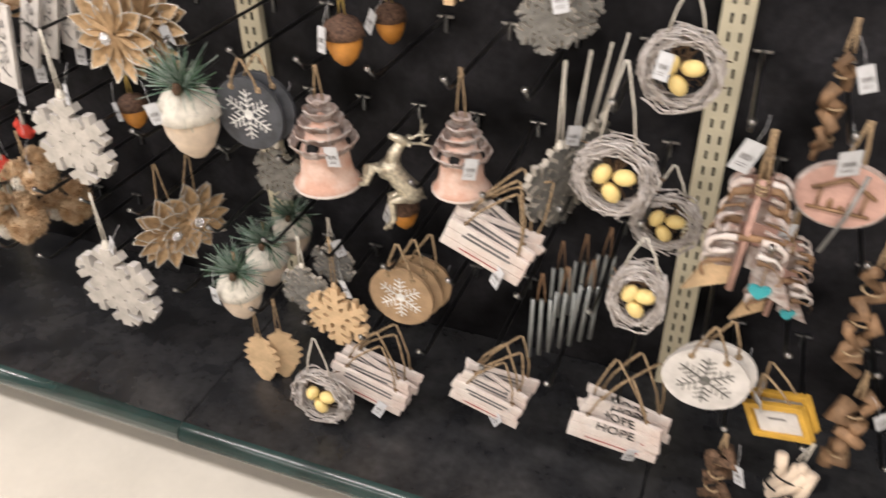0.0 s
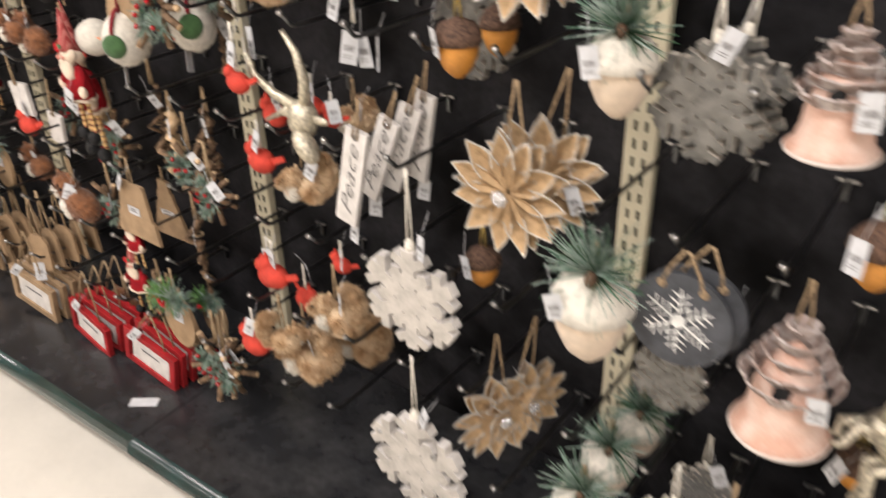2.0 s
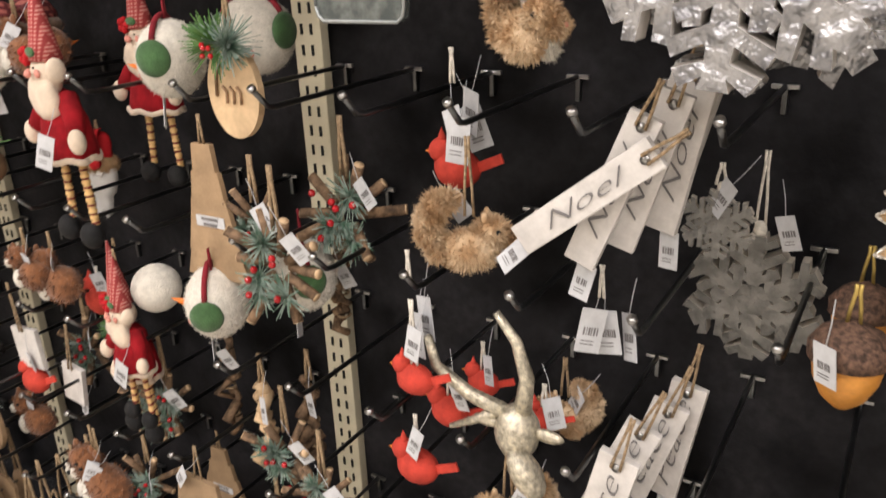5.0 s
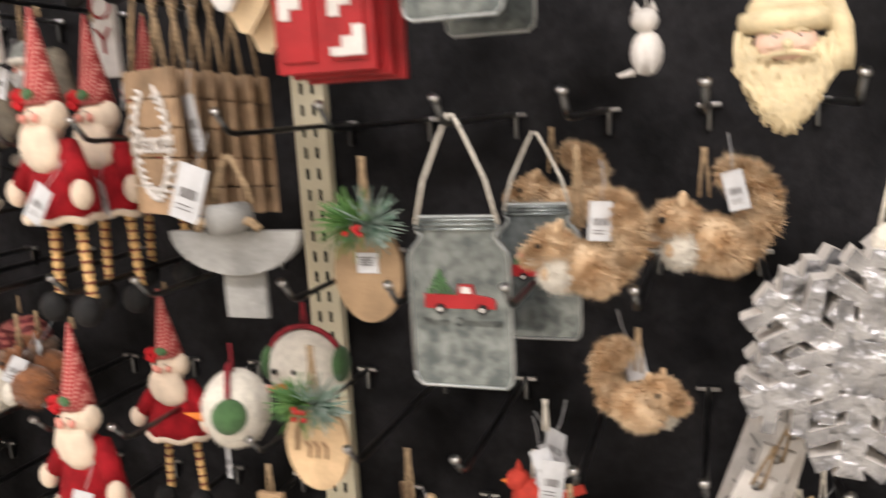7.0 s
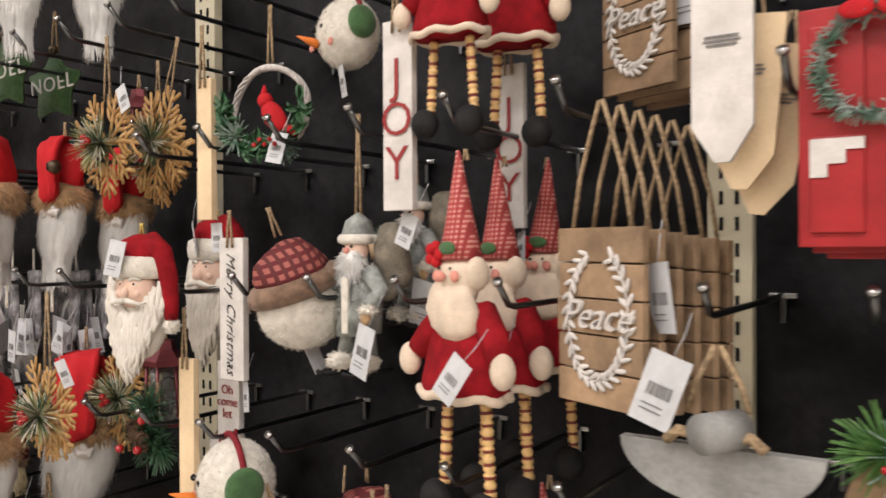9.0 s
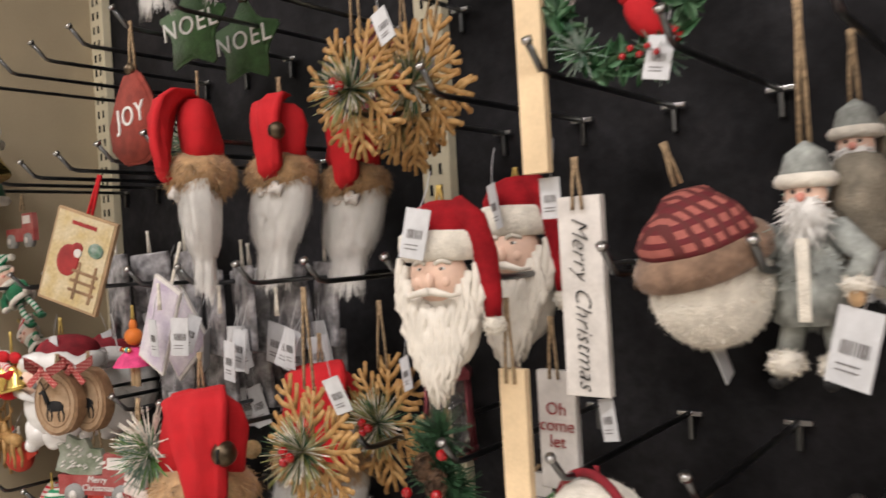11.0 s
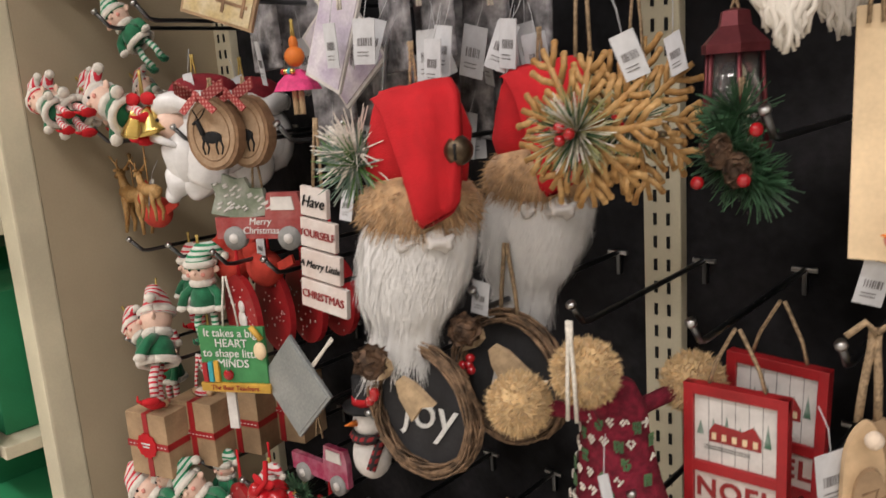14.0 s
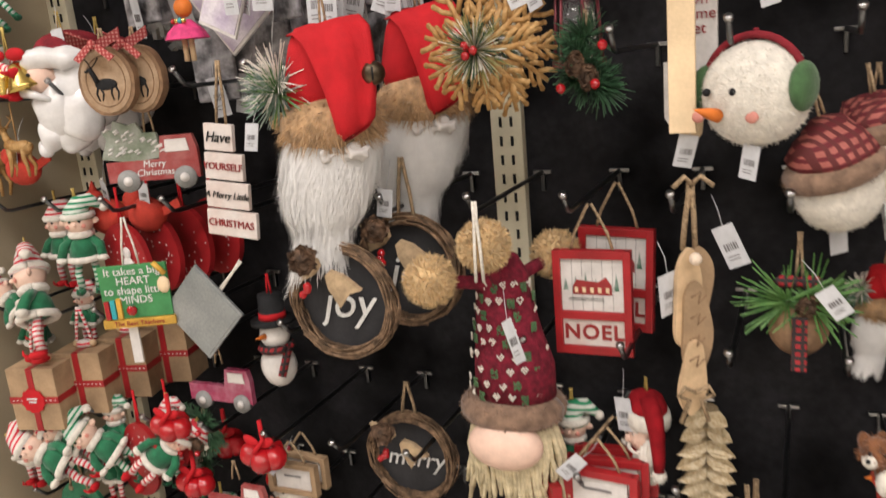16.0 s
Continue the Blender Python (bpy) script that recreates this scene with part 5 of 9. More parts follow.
def santa_face(x, y, z, s, up=0.04, rz=0, ry=0, plain=False):
    """Resin santa head with a long carved beard; s: hat top to beard end."""
    root = thing("santa_face_ornament", "ivory resin santa face with curly beard" if plain else "resin santa head with a red hat and long carved white beard", "ornament", x, y, z, ry, rz, "santa face ornaments")
    if plain:
        root.matrix_basis = root.matrix_basis @ Matrix.Diagonal((1.25, 1, 0.9, 1))
    mt = "yellowresin" if plain else "resin"
    bm = ball(bmesh.new(), (0, 0.0, -0.06 * s), (0.2 * s, 0.12 * s, 0.3 * s), 16)
    for k in range(66):
        u = (k % 22) / 21 * 2 - 1
        row = k // 22
        a = abs(u)
        x0 = u * (0.215 - 0.012 * row) * s
        z0 = (-0.03 + 0.25 * a ** 1.7 - 0.1 * row) * s
        z1 = (-0.5 + 0.3 * a ** 1.8 - 0.0 * row + rnd.uniform(-0.02, 0.03)) * s
        yy = (-0.035 - 0.09 * (1 - a * a) - 0.008 * row) * s
        wv = 0.016 * s * math.sin(k * 1.9 + row)
        seg = []
        for q in range(7):
            t = q / 6
            seg.append((x0 * (1 + 0.12 * math.sin(t * 3) - (0.2 if plain else 0.42) * t * t) + 1.6 * wv * math.sin(t * 9 + k), yy - 0.035 * s * math.sin(t * 3.0), z0 + (z1 - z0) * t))
        tube(bm, seg, 0.026 * s, 6, taper=0.3)
    for d in (-1, 1):
        tube(bm, [(0, -0.165 * s, 0.06 * s), (d * 0.06 * s, -0.185 * s, 0.05 * s), (d * 0.11 * s, -0.17 * s, 0.035 * s), (d * 0.15 * s, -0.14 * s, 0.04 * s)], 0.024 * s, 7, taper=0.3)
    part("beard", bm, mt, root)
    bm = ball(bmesh.new(), (0, -0.055 * s, 0.13 * s), (0.15 * s, 0.11 * s, 0.15 * s), 16)
    for d in (-1, 1):
        ball(bm, (d * 0.065 * s, -0.135 * s, 0.105 * s), (0.035 * s, 0.02 * s, 0.032 * s), 9)
    part("face", bm, "skin", root)
    part("nose", ball(bmesh.new(), (0, -0.165 * s, 0.11 * s), (0.026 * s, 0.03 * s, 0.04 * s), 9), "skin" if not plain else mt, root)
    for d in (-1, 1):
        part("eye_white", ball(bmesh.new(), (d * 0.055 * s, -0.143 * s, 0.165 * s), (0.022 * s, 0.008 * s, 0.012 * s), 8), "white", root)
        part("eye", ball(bmesh.new(), (d * 0.055 * s, -0.15 * s, 0.165 * s), (0.01 * s, 0.005 * s, 0.01 * s), 8), "black", root)
        part("brow", tube(bmesh.new(), [(d * 0.025 * s, -0.155 * s, 0.19 * s), (d * 0.06 * s, -0.15 * s, 0.207 * s), (d * 0.1 * s, -0.125 * s, 0.19 * s)], 0.012 * s, 6), mt, root)
    bm = lathe(bmesh.new(), [(0.19 * s, 0.2 * s), (0.225 * s, 0.225 * s), (0.232 * s, 0.28 * s), (0.225 * s, 0.335 * s), (0.18 * s, 0.36 * s)], 24, sy=0.78)
    fuzz(bm, (0, 0, 0.28 * s), (0.235 * s, 0.185 * s, 0.09 * s), 500, 0.012 * s, 0, 0.001)
    part("hat_band", bm, "fleece" if not plain else mt, root)
    bm = lathe(bmesh.new(), [(0.19 * s, 0.3 * s), (0.2 * s, 0.38 * s), (0.16 * s, 0.46 * s), (0.07 * s, 0.5 * s), (0.004, 0.505 * s)], 20, (0.01 * s, 0, 0), 0.75)
    tube(bm, [(0.08 * s, -0.02 * s, 0.45 * s), (0.19 * s, -0.03 * s, 0.38 * s), (0.245 * s, -0.03 * s, 0.22 * s), (0.265 * s, -0.03 * s, 0.04 * s), (0.27 * s, -0.03 * s, -0.08 * s)], 0.085 * s, 10, taper=0.5)
    part("hat", bm, "santared" if not plain else mt, root)
    if not plain:
        bm = ball(bmesh.new(), (0.27 * s, -0.03 * s, -0.12 * s), 0.055 * s, 12)
        fuzz(bm, (0.27 * s, -0.03 * s, -0.12 * s), 0.055 * s, 300, 0.014 * s, 0, 0.001)
        part("pompom", bm, "fleece", root)
        price_tag(root, -0.02 * s, 0.46 * s, rot=0, y=-0.2 * s, w=0.024, h=0.045)
    cord(root, 0.48 * s, up, 0.003, "goldcord")


def pallet(x, y, z, s, up=0.1, rz=0, ry=0, n=6):
    """Brown pallet board with a white wreath and the word Peace."""
    for k in range(n):
        root = thing("pallet_plaque", "brown slatted wood plaque with a white laurel wreath, on twine", "sign", x + 0.007 * k, y + 0.02 * k, z - 0.002 * k, ry, rz + rnd.uniform(-3, 3), "wooden peace plaques")
        w = 0.33 * s
        for j in range(5):
            part("slat", box(bmesh.new(), (-w * rnd.uniform(0.97, 1.02), -0.003 - rnd.random() * 0.0012, s * (-0.5 + 0.2 * j)), (w, 0.003, s * (-0.5 + 0.2 * j + 0.19)), 0.001), "slatwood", root, smooth=False)
        for sx in (-0.7, 0.7):
            slab("batten", (sx * w - 0.006, 0.003, -0.48 * s), (sx * w + 0.006, 0.008, 0.48 * s), "wooddark", 0.001, root)
        if k == 0:
            for j in range(26):
                a = radians(115) + radians(310) * j / 25
                c = Vector((0.235 * s * math.cos(a), -0.005, 0.36 * s * math.sin(a)))
                for q in (-1, 1):
                    part("leaf", ball(bmesh.new(), c + Vector((math.cos(a), 0, math.sin(a))) * 0.025 * s * q, (0.045 * s, 0.002, 0.014 * s), 8, m=Matrix.Rotation(-(a + 1.57 - q * 0.7), 4, "Y")), "white", root)
            bm = tube(bmesh.new(), [(0.235 * s * math.cos(a), -0.005, 0.36 * s * math.sin(a)) for a in np.linspace(radians(115), radians(425), 30)], 0.006 * s, 5)
            part("wreath_stem", bm, "white", root, smooth=False)
            lettering(root, "Peace", 0.23 * s, 0, 0, -0.0065, "white", 0, 0.4, 0.002, thin=0.006)
            price_tag(root, w * 0.95, 0.3 * s, rot=4, y=0.012, w=0.03, h=0.06)
        cord(root, 0.48 * s, up, w * 0.7, "jute", 0, 0.002)


def ring_wreath(x, y, z, s, up=0.06, rz=0, ry=0):
    root = thing("cardinal_ring_ornament", "frosted twig ring with holly leaves and a red cardinal", "ornament", x, y, z, ry, rz)
    bm = tube(bmesh.new(), [(0.45 * s * math.cos(a), 0.004 * math.sin(3 * a), 0.45 * s * math.sin(a)) for a in np.linspace(0, math.tau, 40)], 0.035 * s, 8)
    part("ring", bm, "twigwhite", root)
    for k in range(3):
        part("ring_coil", tube(bmesh.new(), [((0.45 + 0.022 * math.cos(9 * a + k * 2)) * s * math.cos(a), 0.02 * s * math.sin(9 * a + k * 2), (0.45 + 0.022 * math.cos(9 * a + k * 2)) * s * math.sin(a)) for a in np.linspace(0, math.tau, 90)], 0.014 * s, 5), "twigwhite", root)
    bm = bmesh.new()
    for k in range(120):
        a = rnd.uniform(math.pi * 0.98, math.pi * 2.04)
        c = Vector((0.47 * s * math.cos(a), -0.012 - rnd.random() * 0.012, 0.45 * s * math.sin(a) + rnd.uniform(-0.06, 0.08) * s))
        leaf(bm, c, 0.17 * s, 0.085 * s, rnd.uniform(0, 6.3), rnd.uniform(-0.9, 0.9))
    part("holly_leaves", bm, "holly", root)
    bm = needles(bmesh.new(), (-0.3 * s, -0.02, -0.3 * s), 60, 0.24 * s, 1.2, (-1, -0.4, 0))
    needles(bm, (0.25 * s, -0.02, -0.4 * s), 60, 0.24 * s, 1.2, (1, -0.4, -0.3))
    part("pine_sprig", bm, "pinefrost", root)
    for k in range(5):
        part("berry", ball(bmesh.new(), ((0.02 + 0.06 * k) * s, -0.035, (-0.42 + 0.05 * (k % 2)) * s), 0.026 * s, 8), "berry", root)
    bm = ball(bmesh.new(), (0.17 * s, -0.02, -0.12 * s), (0.12 * s, 0.1 * s, 0.2 * s), 12, m=Matrix.Rotation(-0.6, 4, "Y"))
    ball(bm, (0.06 * s, -0.02, 0.06 * s), 0.085 * s, 10)
    lathe(bm, [(0.05 * s, 0), (0.004 * s, 0.12 * s)], 8, (0.05 * s, -0.02, 0.11 * s))
    tube(bm, [(0.24 * s, -0.02, -0.2 * s), (0.42 * s, -0.02, -0.3 * s)], 0.05 * s, 6)
    part("cardinal", bm, "redfelt", root)
    cord(root, 0.46 * s, up, 0.003)
    price_tag(root, 0.3 * s, -0.3 * s, rot=20, y=-0.03)


def old_santa(x, y, z, s, up=0.06, rz=0, ry=0):
    root = thing("grey_santa_doll", "santa doll in a grey fur coat with sack, basket and skis", "doll", x, y, z, ry, rz, "grey santa dolls")
    bm = lathe(bmesh.new(), [(0.001, -0.24 * s), (0.15 * s, -0.24 * s), (0.15 * s, -0.1 * s), (0.13 * s, 0.08 * s), (0.06 * s, 0.19 * s)], 20, sy=0.8)
    rumple(bm, 0.05 * s, 7 / s)
    fuzz(bm, (0, 0, -0.05 * s), (0.15 * s, 0.12 * s, 0.23 * s), 900, 0.03 * s, 0.3, 0.0009)
    part("coat", bm, "greyfur", root)
    for d in (-1, 1):
        bm = tube(bmesh.new(), [(d * 0.1 * s, -0.02 * s, 0.13 * s), (d * 0.21 * s, -0.06 * s, 0.02 * s), (d * 0.2 * s, -0.15 * s, -0.07 * s)], 0.062 * s, 10, taper=0.85)
        rumple(bm, 0.03 * s, 9 / s)
        part("sleeve", bm, "greyfur", root)
        bm = ball(bmesh.new(), (d * 0.2 * s, -0.16 * s, -0.09 * s), (0.06 * s, 0.055 * s, 0.035 * s), 10)
        fuzz(bm, (d * 0.2 * s, -0.16 * s, -0.09 * s), (0.06 * s, 0.055 * s, 0.035 * s), 200, 0.02 * s, 0, 0.0009)
        part("cuff", bm, "fleece", root)
        part("mitten", ball(bmesh.new(), (d * 0.2 * s, -0.18 * s, -0.13 * s), (0.035 * s, 0.035 * s, 0.045 * s), 8), "tanfur", root)
    part("coat_trim", box(bmesh.new(), (-0.025 * s, -0.14 * s, -0.24 * s), (0.025 * s, -0.115 * s, 0.1 * s), 0.004 * s), "fleece", root)
    part("head", ball(bmesh.new(), (0, -0.03 * s, 0.27 * s), (0.085 * s, 0.08 * s, 0.09 * s), 12), "skin", root)
    part("nose", ball(bmesh.new(), (0, -0.115 * s, 0.265 * s), 0.02 * s, 8), "blush", root)
    for d in (-1, 1):
        part("eye", ball(bmesh.new(), (d * 0.03 * s, -0.105 * s, 0.29 * s), 0.01 * s, 6), "black", root)
    bm = ball(bmesh.new(), (0, -0.07 * s, 0.19 * s), (0.085 * s, 0.06 * s, 0.1 * s), 12)
    fuzz(bm, (0, -0.07 * s, 0.19 * s), (0.085 * s, 0.06 * s, 0.1 * s), 700, 0.04 * s, 0.8, 0.0008)
    part("beard", bm, "whitefur", root)
    bm = lathe(bmesh.new(), [(0.1 * s, 0.32 * s), (0.105 * s, 0.37 * s), (0.08 * s, 0.45 * s), (0.01 * s, 0.5 * s)], 16)
    part("hat", bm, "greyfur", root)
    bm = tube(bmesh.new(), [(0.1 * s * math.cos(a), 0.1 * s * math.sin(a) - 0.005 * s, 0.335 * s) for a in np.linspace(0, math.tau, 18)], 0.032 * s, 7)
    part("hat_trim", bm, "fleece", root)
    bm = ball(bmesh.new(), (0.16 * s, 0.12 * s, 0.2 * s), (0.14 * s, 0.1 * s, 0.26 * s), 16)
    rumple(bm, 0.06 * s, 6 / s)
    part("sack", bm, "sackcloth", root)
    part("basket", lathe(bmesh.new(), [(0.055 * s, -0.06 * s), (0.075 * s, 0.06 * s), (0.07 * s, 0.06 * s)], 14, (-0.22 * s, -0.14 * s, 0.02 * s)), "wood", root)
    part("basket_green", needles(bmesh.new(), (-0.22 * s, -0.14 * s, 0.1 * s), 70, 0.1 * s, 1.2, (0, -0.3, 1)), "pinefrost", root)
    for d in (-1, 1):
        part("leg", tube(bmesh.new(), [(d * 0.07 * s, 0, -0.22 * s), (d * 0.1 * s, -0.02 * s, -0.38 * s)], 0.05 * s, 9), "greyfur", root)
        bm = ball(bmesh.new(), (d * 0.1 * s, -0.06 * s, -0.42 * s), (0.07 * s, 0.11 * s, 0.055 * s), 12)
        fuzz(bm, (d * 0.1 * s, -0.06 * s, -0.42 * s), (0.07 * s, 0.11 * s, 0.055 * s), 300, 0.02 * s, 0.1, 0.0009)
        part("boot", bm, "fleece", root)
        part("ski", tube(bmesh.new(), [(d * 0.1 * s, 0.2 * s, -0.49 * s), (d * 0.1 * s, -0.2 * s, -0.49 * s), (d * 0.1 * s, -0.27 * s, -0.46 * s)], 0.016 * s, 6), "black", root)
    cord(root, 0.48 * s, up, 0.003, r=0.0016)
    price_tag(root, 0.22 * s, -0.18 * s, rot=5, y=-0.19 * s, w=0.034, h=0.056)


def gnome(x, y, z, s, up=0.05, rz=0, ry=0, bell=True, pine=True, lean=-0.22):
    """Bearded gnome head: red hat, fur band, hidden face, long beard; s: hat top to beard end."""
    root = thing("gnome_head_ornament", "gnome head, folded red felt hat, tan fur band, white beard", "ornament", x, y, z, ry, rz, "bearded gnome heads")
    bm = lathe(bmesh.new(), [(0.172 * s, 0.1 * s), (0.182 * s, 0.2 * s), (0.168 * s, 0.3 * s), (0.148 * s, 0.38 * s), (0.11 * s, 0.43 * s), (0.05 * s, 0.445 * s), (0.005 * s, 0.447 * s)], 34, sy=0.62, wob=0.015)
    rumple(bm, 0.05 * s, 9 / s * 0.5)
    part("hat", bm, "redfelt", root)
    # the tip folded forward and hanging over the band
    bm = bmesh.new()
    prev = None
    path = ((-0.02, -0.02, 0.445, 0.13, 0.02), (0.02, -0.1, 0.445, 0.135, 0.03), (0.06, -0.15, 0.4, 0.13, 0.04), (0.08, -0.175, 0.32, 0.118, 0.045), (0.095, -0.185, 0.23, 0.105, 0.045), (0.1, -0.185, 0.14, 0.09, 0.042), (0.1, -0.18, 0.06, 0.078, 0.036), (0.1, -0.172, 0.03, 0.055, 0.018))
    for q, (cx, cy, cz, w, d) in enumerate(path):
        row = []
        for a in np.linspace(0, math.tau, 23)[:-1]:
            crease = 0.014 * math.sin(5 * a + 0.9 * q) + 0.01 * math.sin(2 * a - q)
            row.append(bm.verts.new(((cx + w * math.cos(a)) * s, (cy + (d + crease) * math.sin(a) + 0.01 * math.sin(7 * a + 0.5 * q)) * s, (cz + 0.03 * math.cos(a + 0.4)) * s)))
        if prev:
            for u in range(22):
                bm.faces.new((prev[u], prev[(u + 1) % 22], row[(u + 1) % 22], row[u]))
        prev = row
    bm.faces.new(prev)
    part("hat_tip", bm, "redfelt", root)
    bm = ball(bmesh.new(), (-0.01 * s, -0.01 * s, 0.06 * s), (0.215 * s, 0.165 * s, 0.125 * s), 18)
    fuzz(bm, (-0.01 * s, -0.01 * s, 0.06 * s), (0.215 * s, 0.165 * s, 0.125 * s), 4200, 0.034 * s, 0.8, 0.0007)
    part("fur_band", bm, "tanfur", root)
    bm = ball(bmesh.new(), (0.03 * s, -0.118 * s, -0.05 * s), (0.1 * s, 0.035 * s, 0.034 * s), 36)
    rumple(bm, 0.035 * s, 18 / s)
    rumple(bm, 0.025 * s, 40 / s)
    part("moustache", bm, "white", root)
    prof = [(0.1 * s, -0.38 * s), (0.15 * s, -0.32 * s), (0.185 * s, -0.2 * s), (0.205 * s, -0.06 * s), (0.19 * s, 0.06 * s)]
    bm = fur_shell(bmesh.new(), prof, 4600, 0.62, 0.0008, 0.2 * s, lean=lean, flare=0.22, core=0.72)
    part("beard", bm, "whitefur", root)
    if bell:
        bm = ball(bmesh.new(), (0.185 * s, -0.19 * s, 0.25 * s), 0.048 * s, 16)
        part("bell", bm, "bronze", root, "dark brass jingle bell")
        part("bell_slot", box(bmesh.new(), (0.181 * s, -0.242 * s, 0.225 * s), (0.189 * s, -0.23 * s, 0.275 * s)), "black", root)
    if pine:
        for n, mt in ((150, "pinefrost"), (90, "freshpine"), (120, "cotton")):
            bm = needles(bmesh.new(), (-0.2 * s, -0.06 * s, (0.2 if mt != "cotton" else 0.25) * s), n, 0.15 * s, 1.1, (-1, -0.4, 0.2))
            part("pine_sprig", bm, mt, root)
    cord(root, 0.43 * s, up + 0.05 * s, 0.003)


def gold_flake(x, y, z, s, up=0.08, rz=0, ry=0, n=1, tag=True):
    for k in range(n):
        root = thing("leaf_snowflake_ornament", "gold brown leaf snowflake with frosted pine and red berries", "ornament", x + 0.03 * k, y + 0.05 * k, z + 0.005 * k, ry + 17 * k, rz, "leaf snowflakes")
        for q in range(9):
            bm = bmesh.new()
            ln = s * rnd.uniform(0.42, 0.54)
            tube(bm, [(0, 0, 0), (ln * 0.5, -0.002, ln * rnd.uniform(-0.05, 0.05)), (ln, 0, 0)], 0.026 * s, 6, taper=0.75)
            for f in (0.38, 0.56, 0.74):
                for d in (-1, 1):
                    o = (f + rnd.uniform(-0.05, 0.05)) * ln
                    w = ln * rnd.uniform(0.2, 0.34) * (1.3 - 0.6 * f)
                    tube(bm, [(o, 0, 0), (o + w * 0.5, -0.0015, d * w * 0.55), (o + w * 0.95, 0, d * w * 0.8)], 0.023 * s, 6, taper=0.9)
                    ball(bm, (o + w * 0.95, 0, d * w * 0.8), (0.024 * s, 0.016 * s, 0.024 * s), 6)
            for v in bm.verts:
                v.co.y *= 0.45
            part("leaf_arm", bm, "goldleaf", root, m=pose(0, rnd.uniform(-0.003, 0.003), 0, 0, 40 * q + rnd.uniform(-7, 7), 0))
        for n, mt, ln in ((110, "pine", 0.27), (110, "needlegold", 0.3), (90, "cotton", 0.25)):
            bm = needles(bmesh.new(), (0, -0.011, 0), n, ln * s, 1.3, (0, -1, 0), width=0.0008)
            part("needle_tuft", bm, mt, root)
        for q in range(3):
            a = q * 2.1
            part("berry", ball(bmesh.new(), (0.04 * s * math.cos(a), -0.03, 0.04 * s * math.sin(a)), 0.034 * s, 9), "berry", root)
        cord(root, 0.4 * s, up + 0.08 * s, 0.006)
        if tag and k == 0:
            price_tag(root, 0.25 * s, 0.5 * s, rot=-25, y=-0.005)


def lantern(x, y, z, s, up=0.05):
    root = thing("lantern_ornament", "small maroon metal lantern with glass panes", "ornament", x, y, z)
    for c, r, h in ((-0.45, 0.26, 0.06), (0.22, 0.24, 0.06)):
        part("plate", lathe(bmesh.new(), [(r * s, c * s), (r * s, (c + h) * s)], 6), "maroonmetal", root, smooth=False)
    part("roof", lathe(bmesh.new(), [(0.24 * s, 0.28 * s), (0.12 * s, 0.4 * s), (0.1 * s, 0.5 * s), (0.02 * s, 0.52 * s)], 6), "maroonmetal", root, smooth=False)
    for k in range(6):
        a = math.tau * k / 6
        part("bar", tube(bmesh.new(), [(0.23 * s * math.cos(a), 0.23 * s * math.sin(a), -0.42 * s), (0.19 * s * math.cos(a), 0.19 * s * math.sin(a), 0.25 * s)], 0.018 * s, 5), "maroonmetal", root)
    ob = part("glass", lathe(bmesh.new(), [(0.19 * s, -0.4 * s), (0.16 * s, 0.22 * s)], 12), "glass", root)
    cord(root, 0.5 * s, up, 0.003)


def pine_pick(x, y, z, s, up=0.05):
    root = thing("pine_sprig_ornament", "green pine sprig with pine cones and red berries", "ornament", x, y, z)
    bm = bmesh.new()
    for k in range(7):
        needles(bm, (rnd.uniform(-0.25, 0.25) * s, -0.01, rnd.uniform(-0.3, 0.3) * s), 110, 0.38 * s, 1, (rnd.uniform(-1, 1), -0.4, rnd.uniform(-1, 1)))
    part("pine", bm, "pine", root)
    for cx, cz in ((0.1, -0.15), (-0.05, 0.0)):
        bm = ball(bmesh.new(), (cx * s, -0.03, cz * s), (0.1 * s, 0.1 * s, 0.14 * s), 10)
        fuzz(bm, (cx * s, -0.03, cz * s), (0.1 * s, 0.1 * s, 0.14 * s), 80, 0.03 * s, 0, 0.006)
        part("cone", bm, "pinecone", root)
    for cx, cz in ((-0.2, -0.25), (0.2, -0.22), (0.3, 0.2)):
        part("berry", ball(bmesh.new(), (cx * s, -0.04, cz * s), 0.06 * s, 10), "berry", root)
    cord(root, 0.3 * s, up, 0.003)


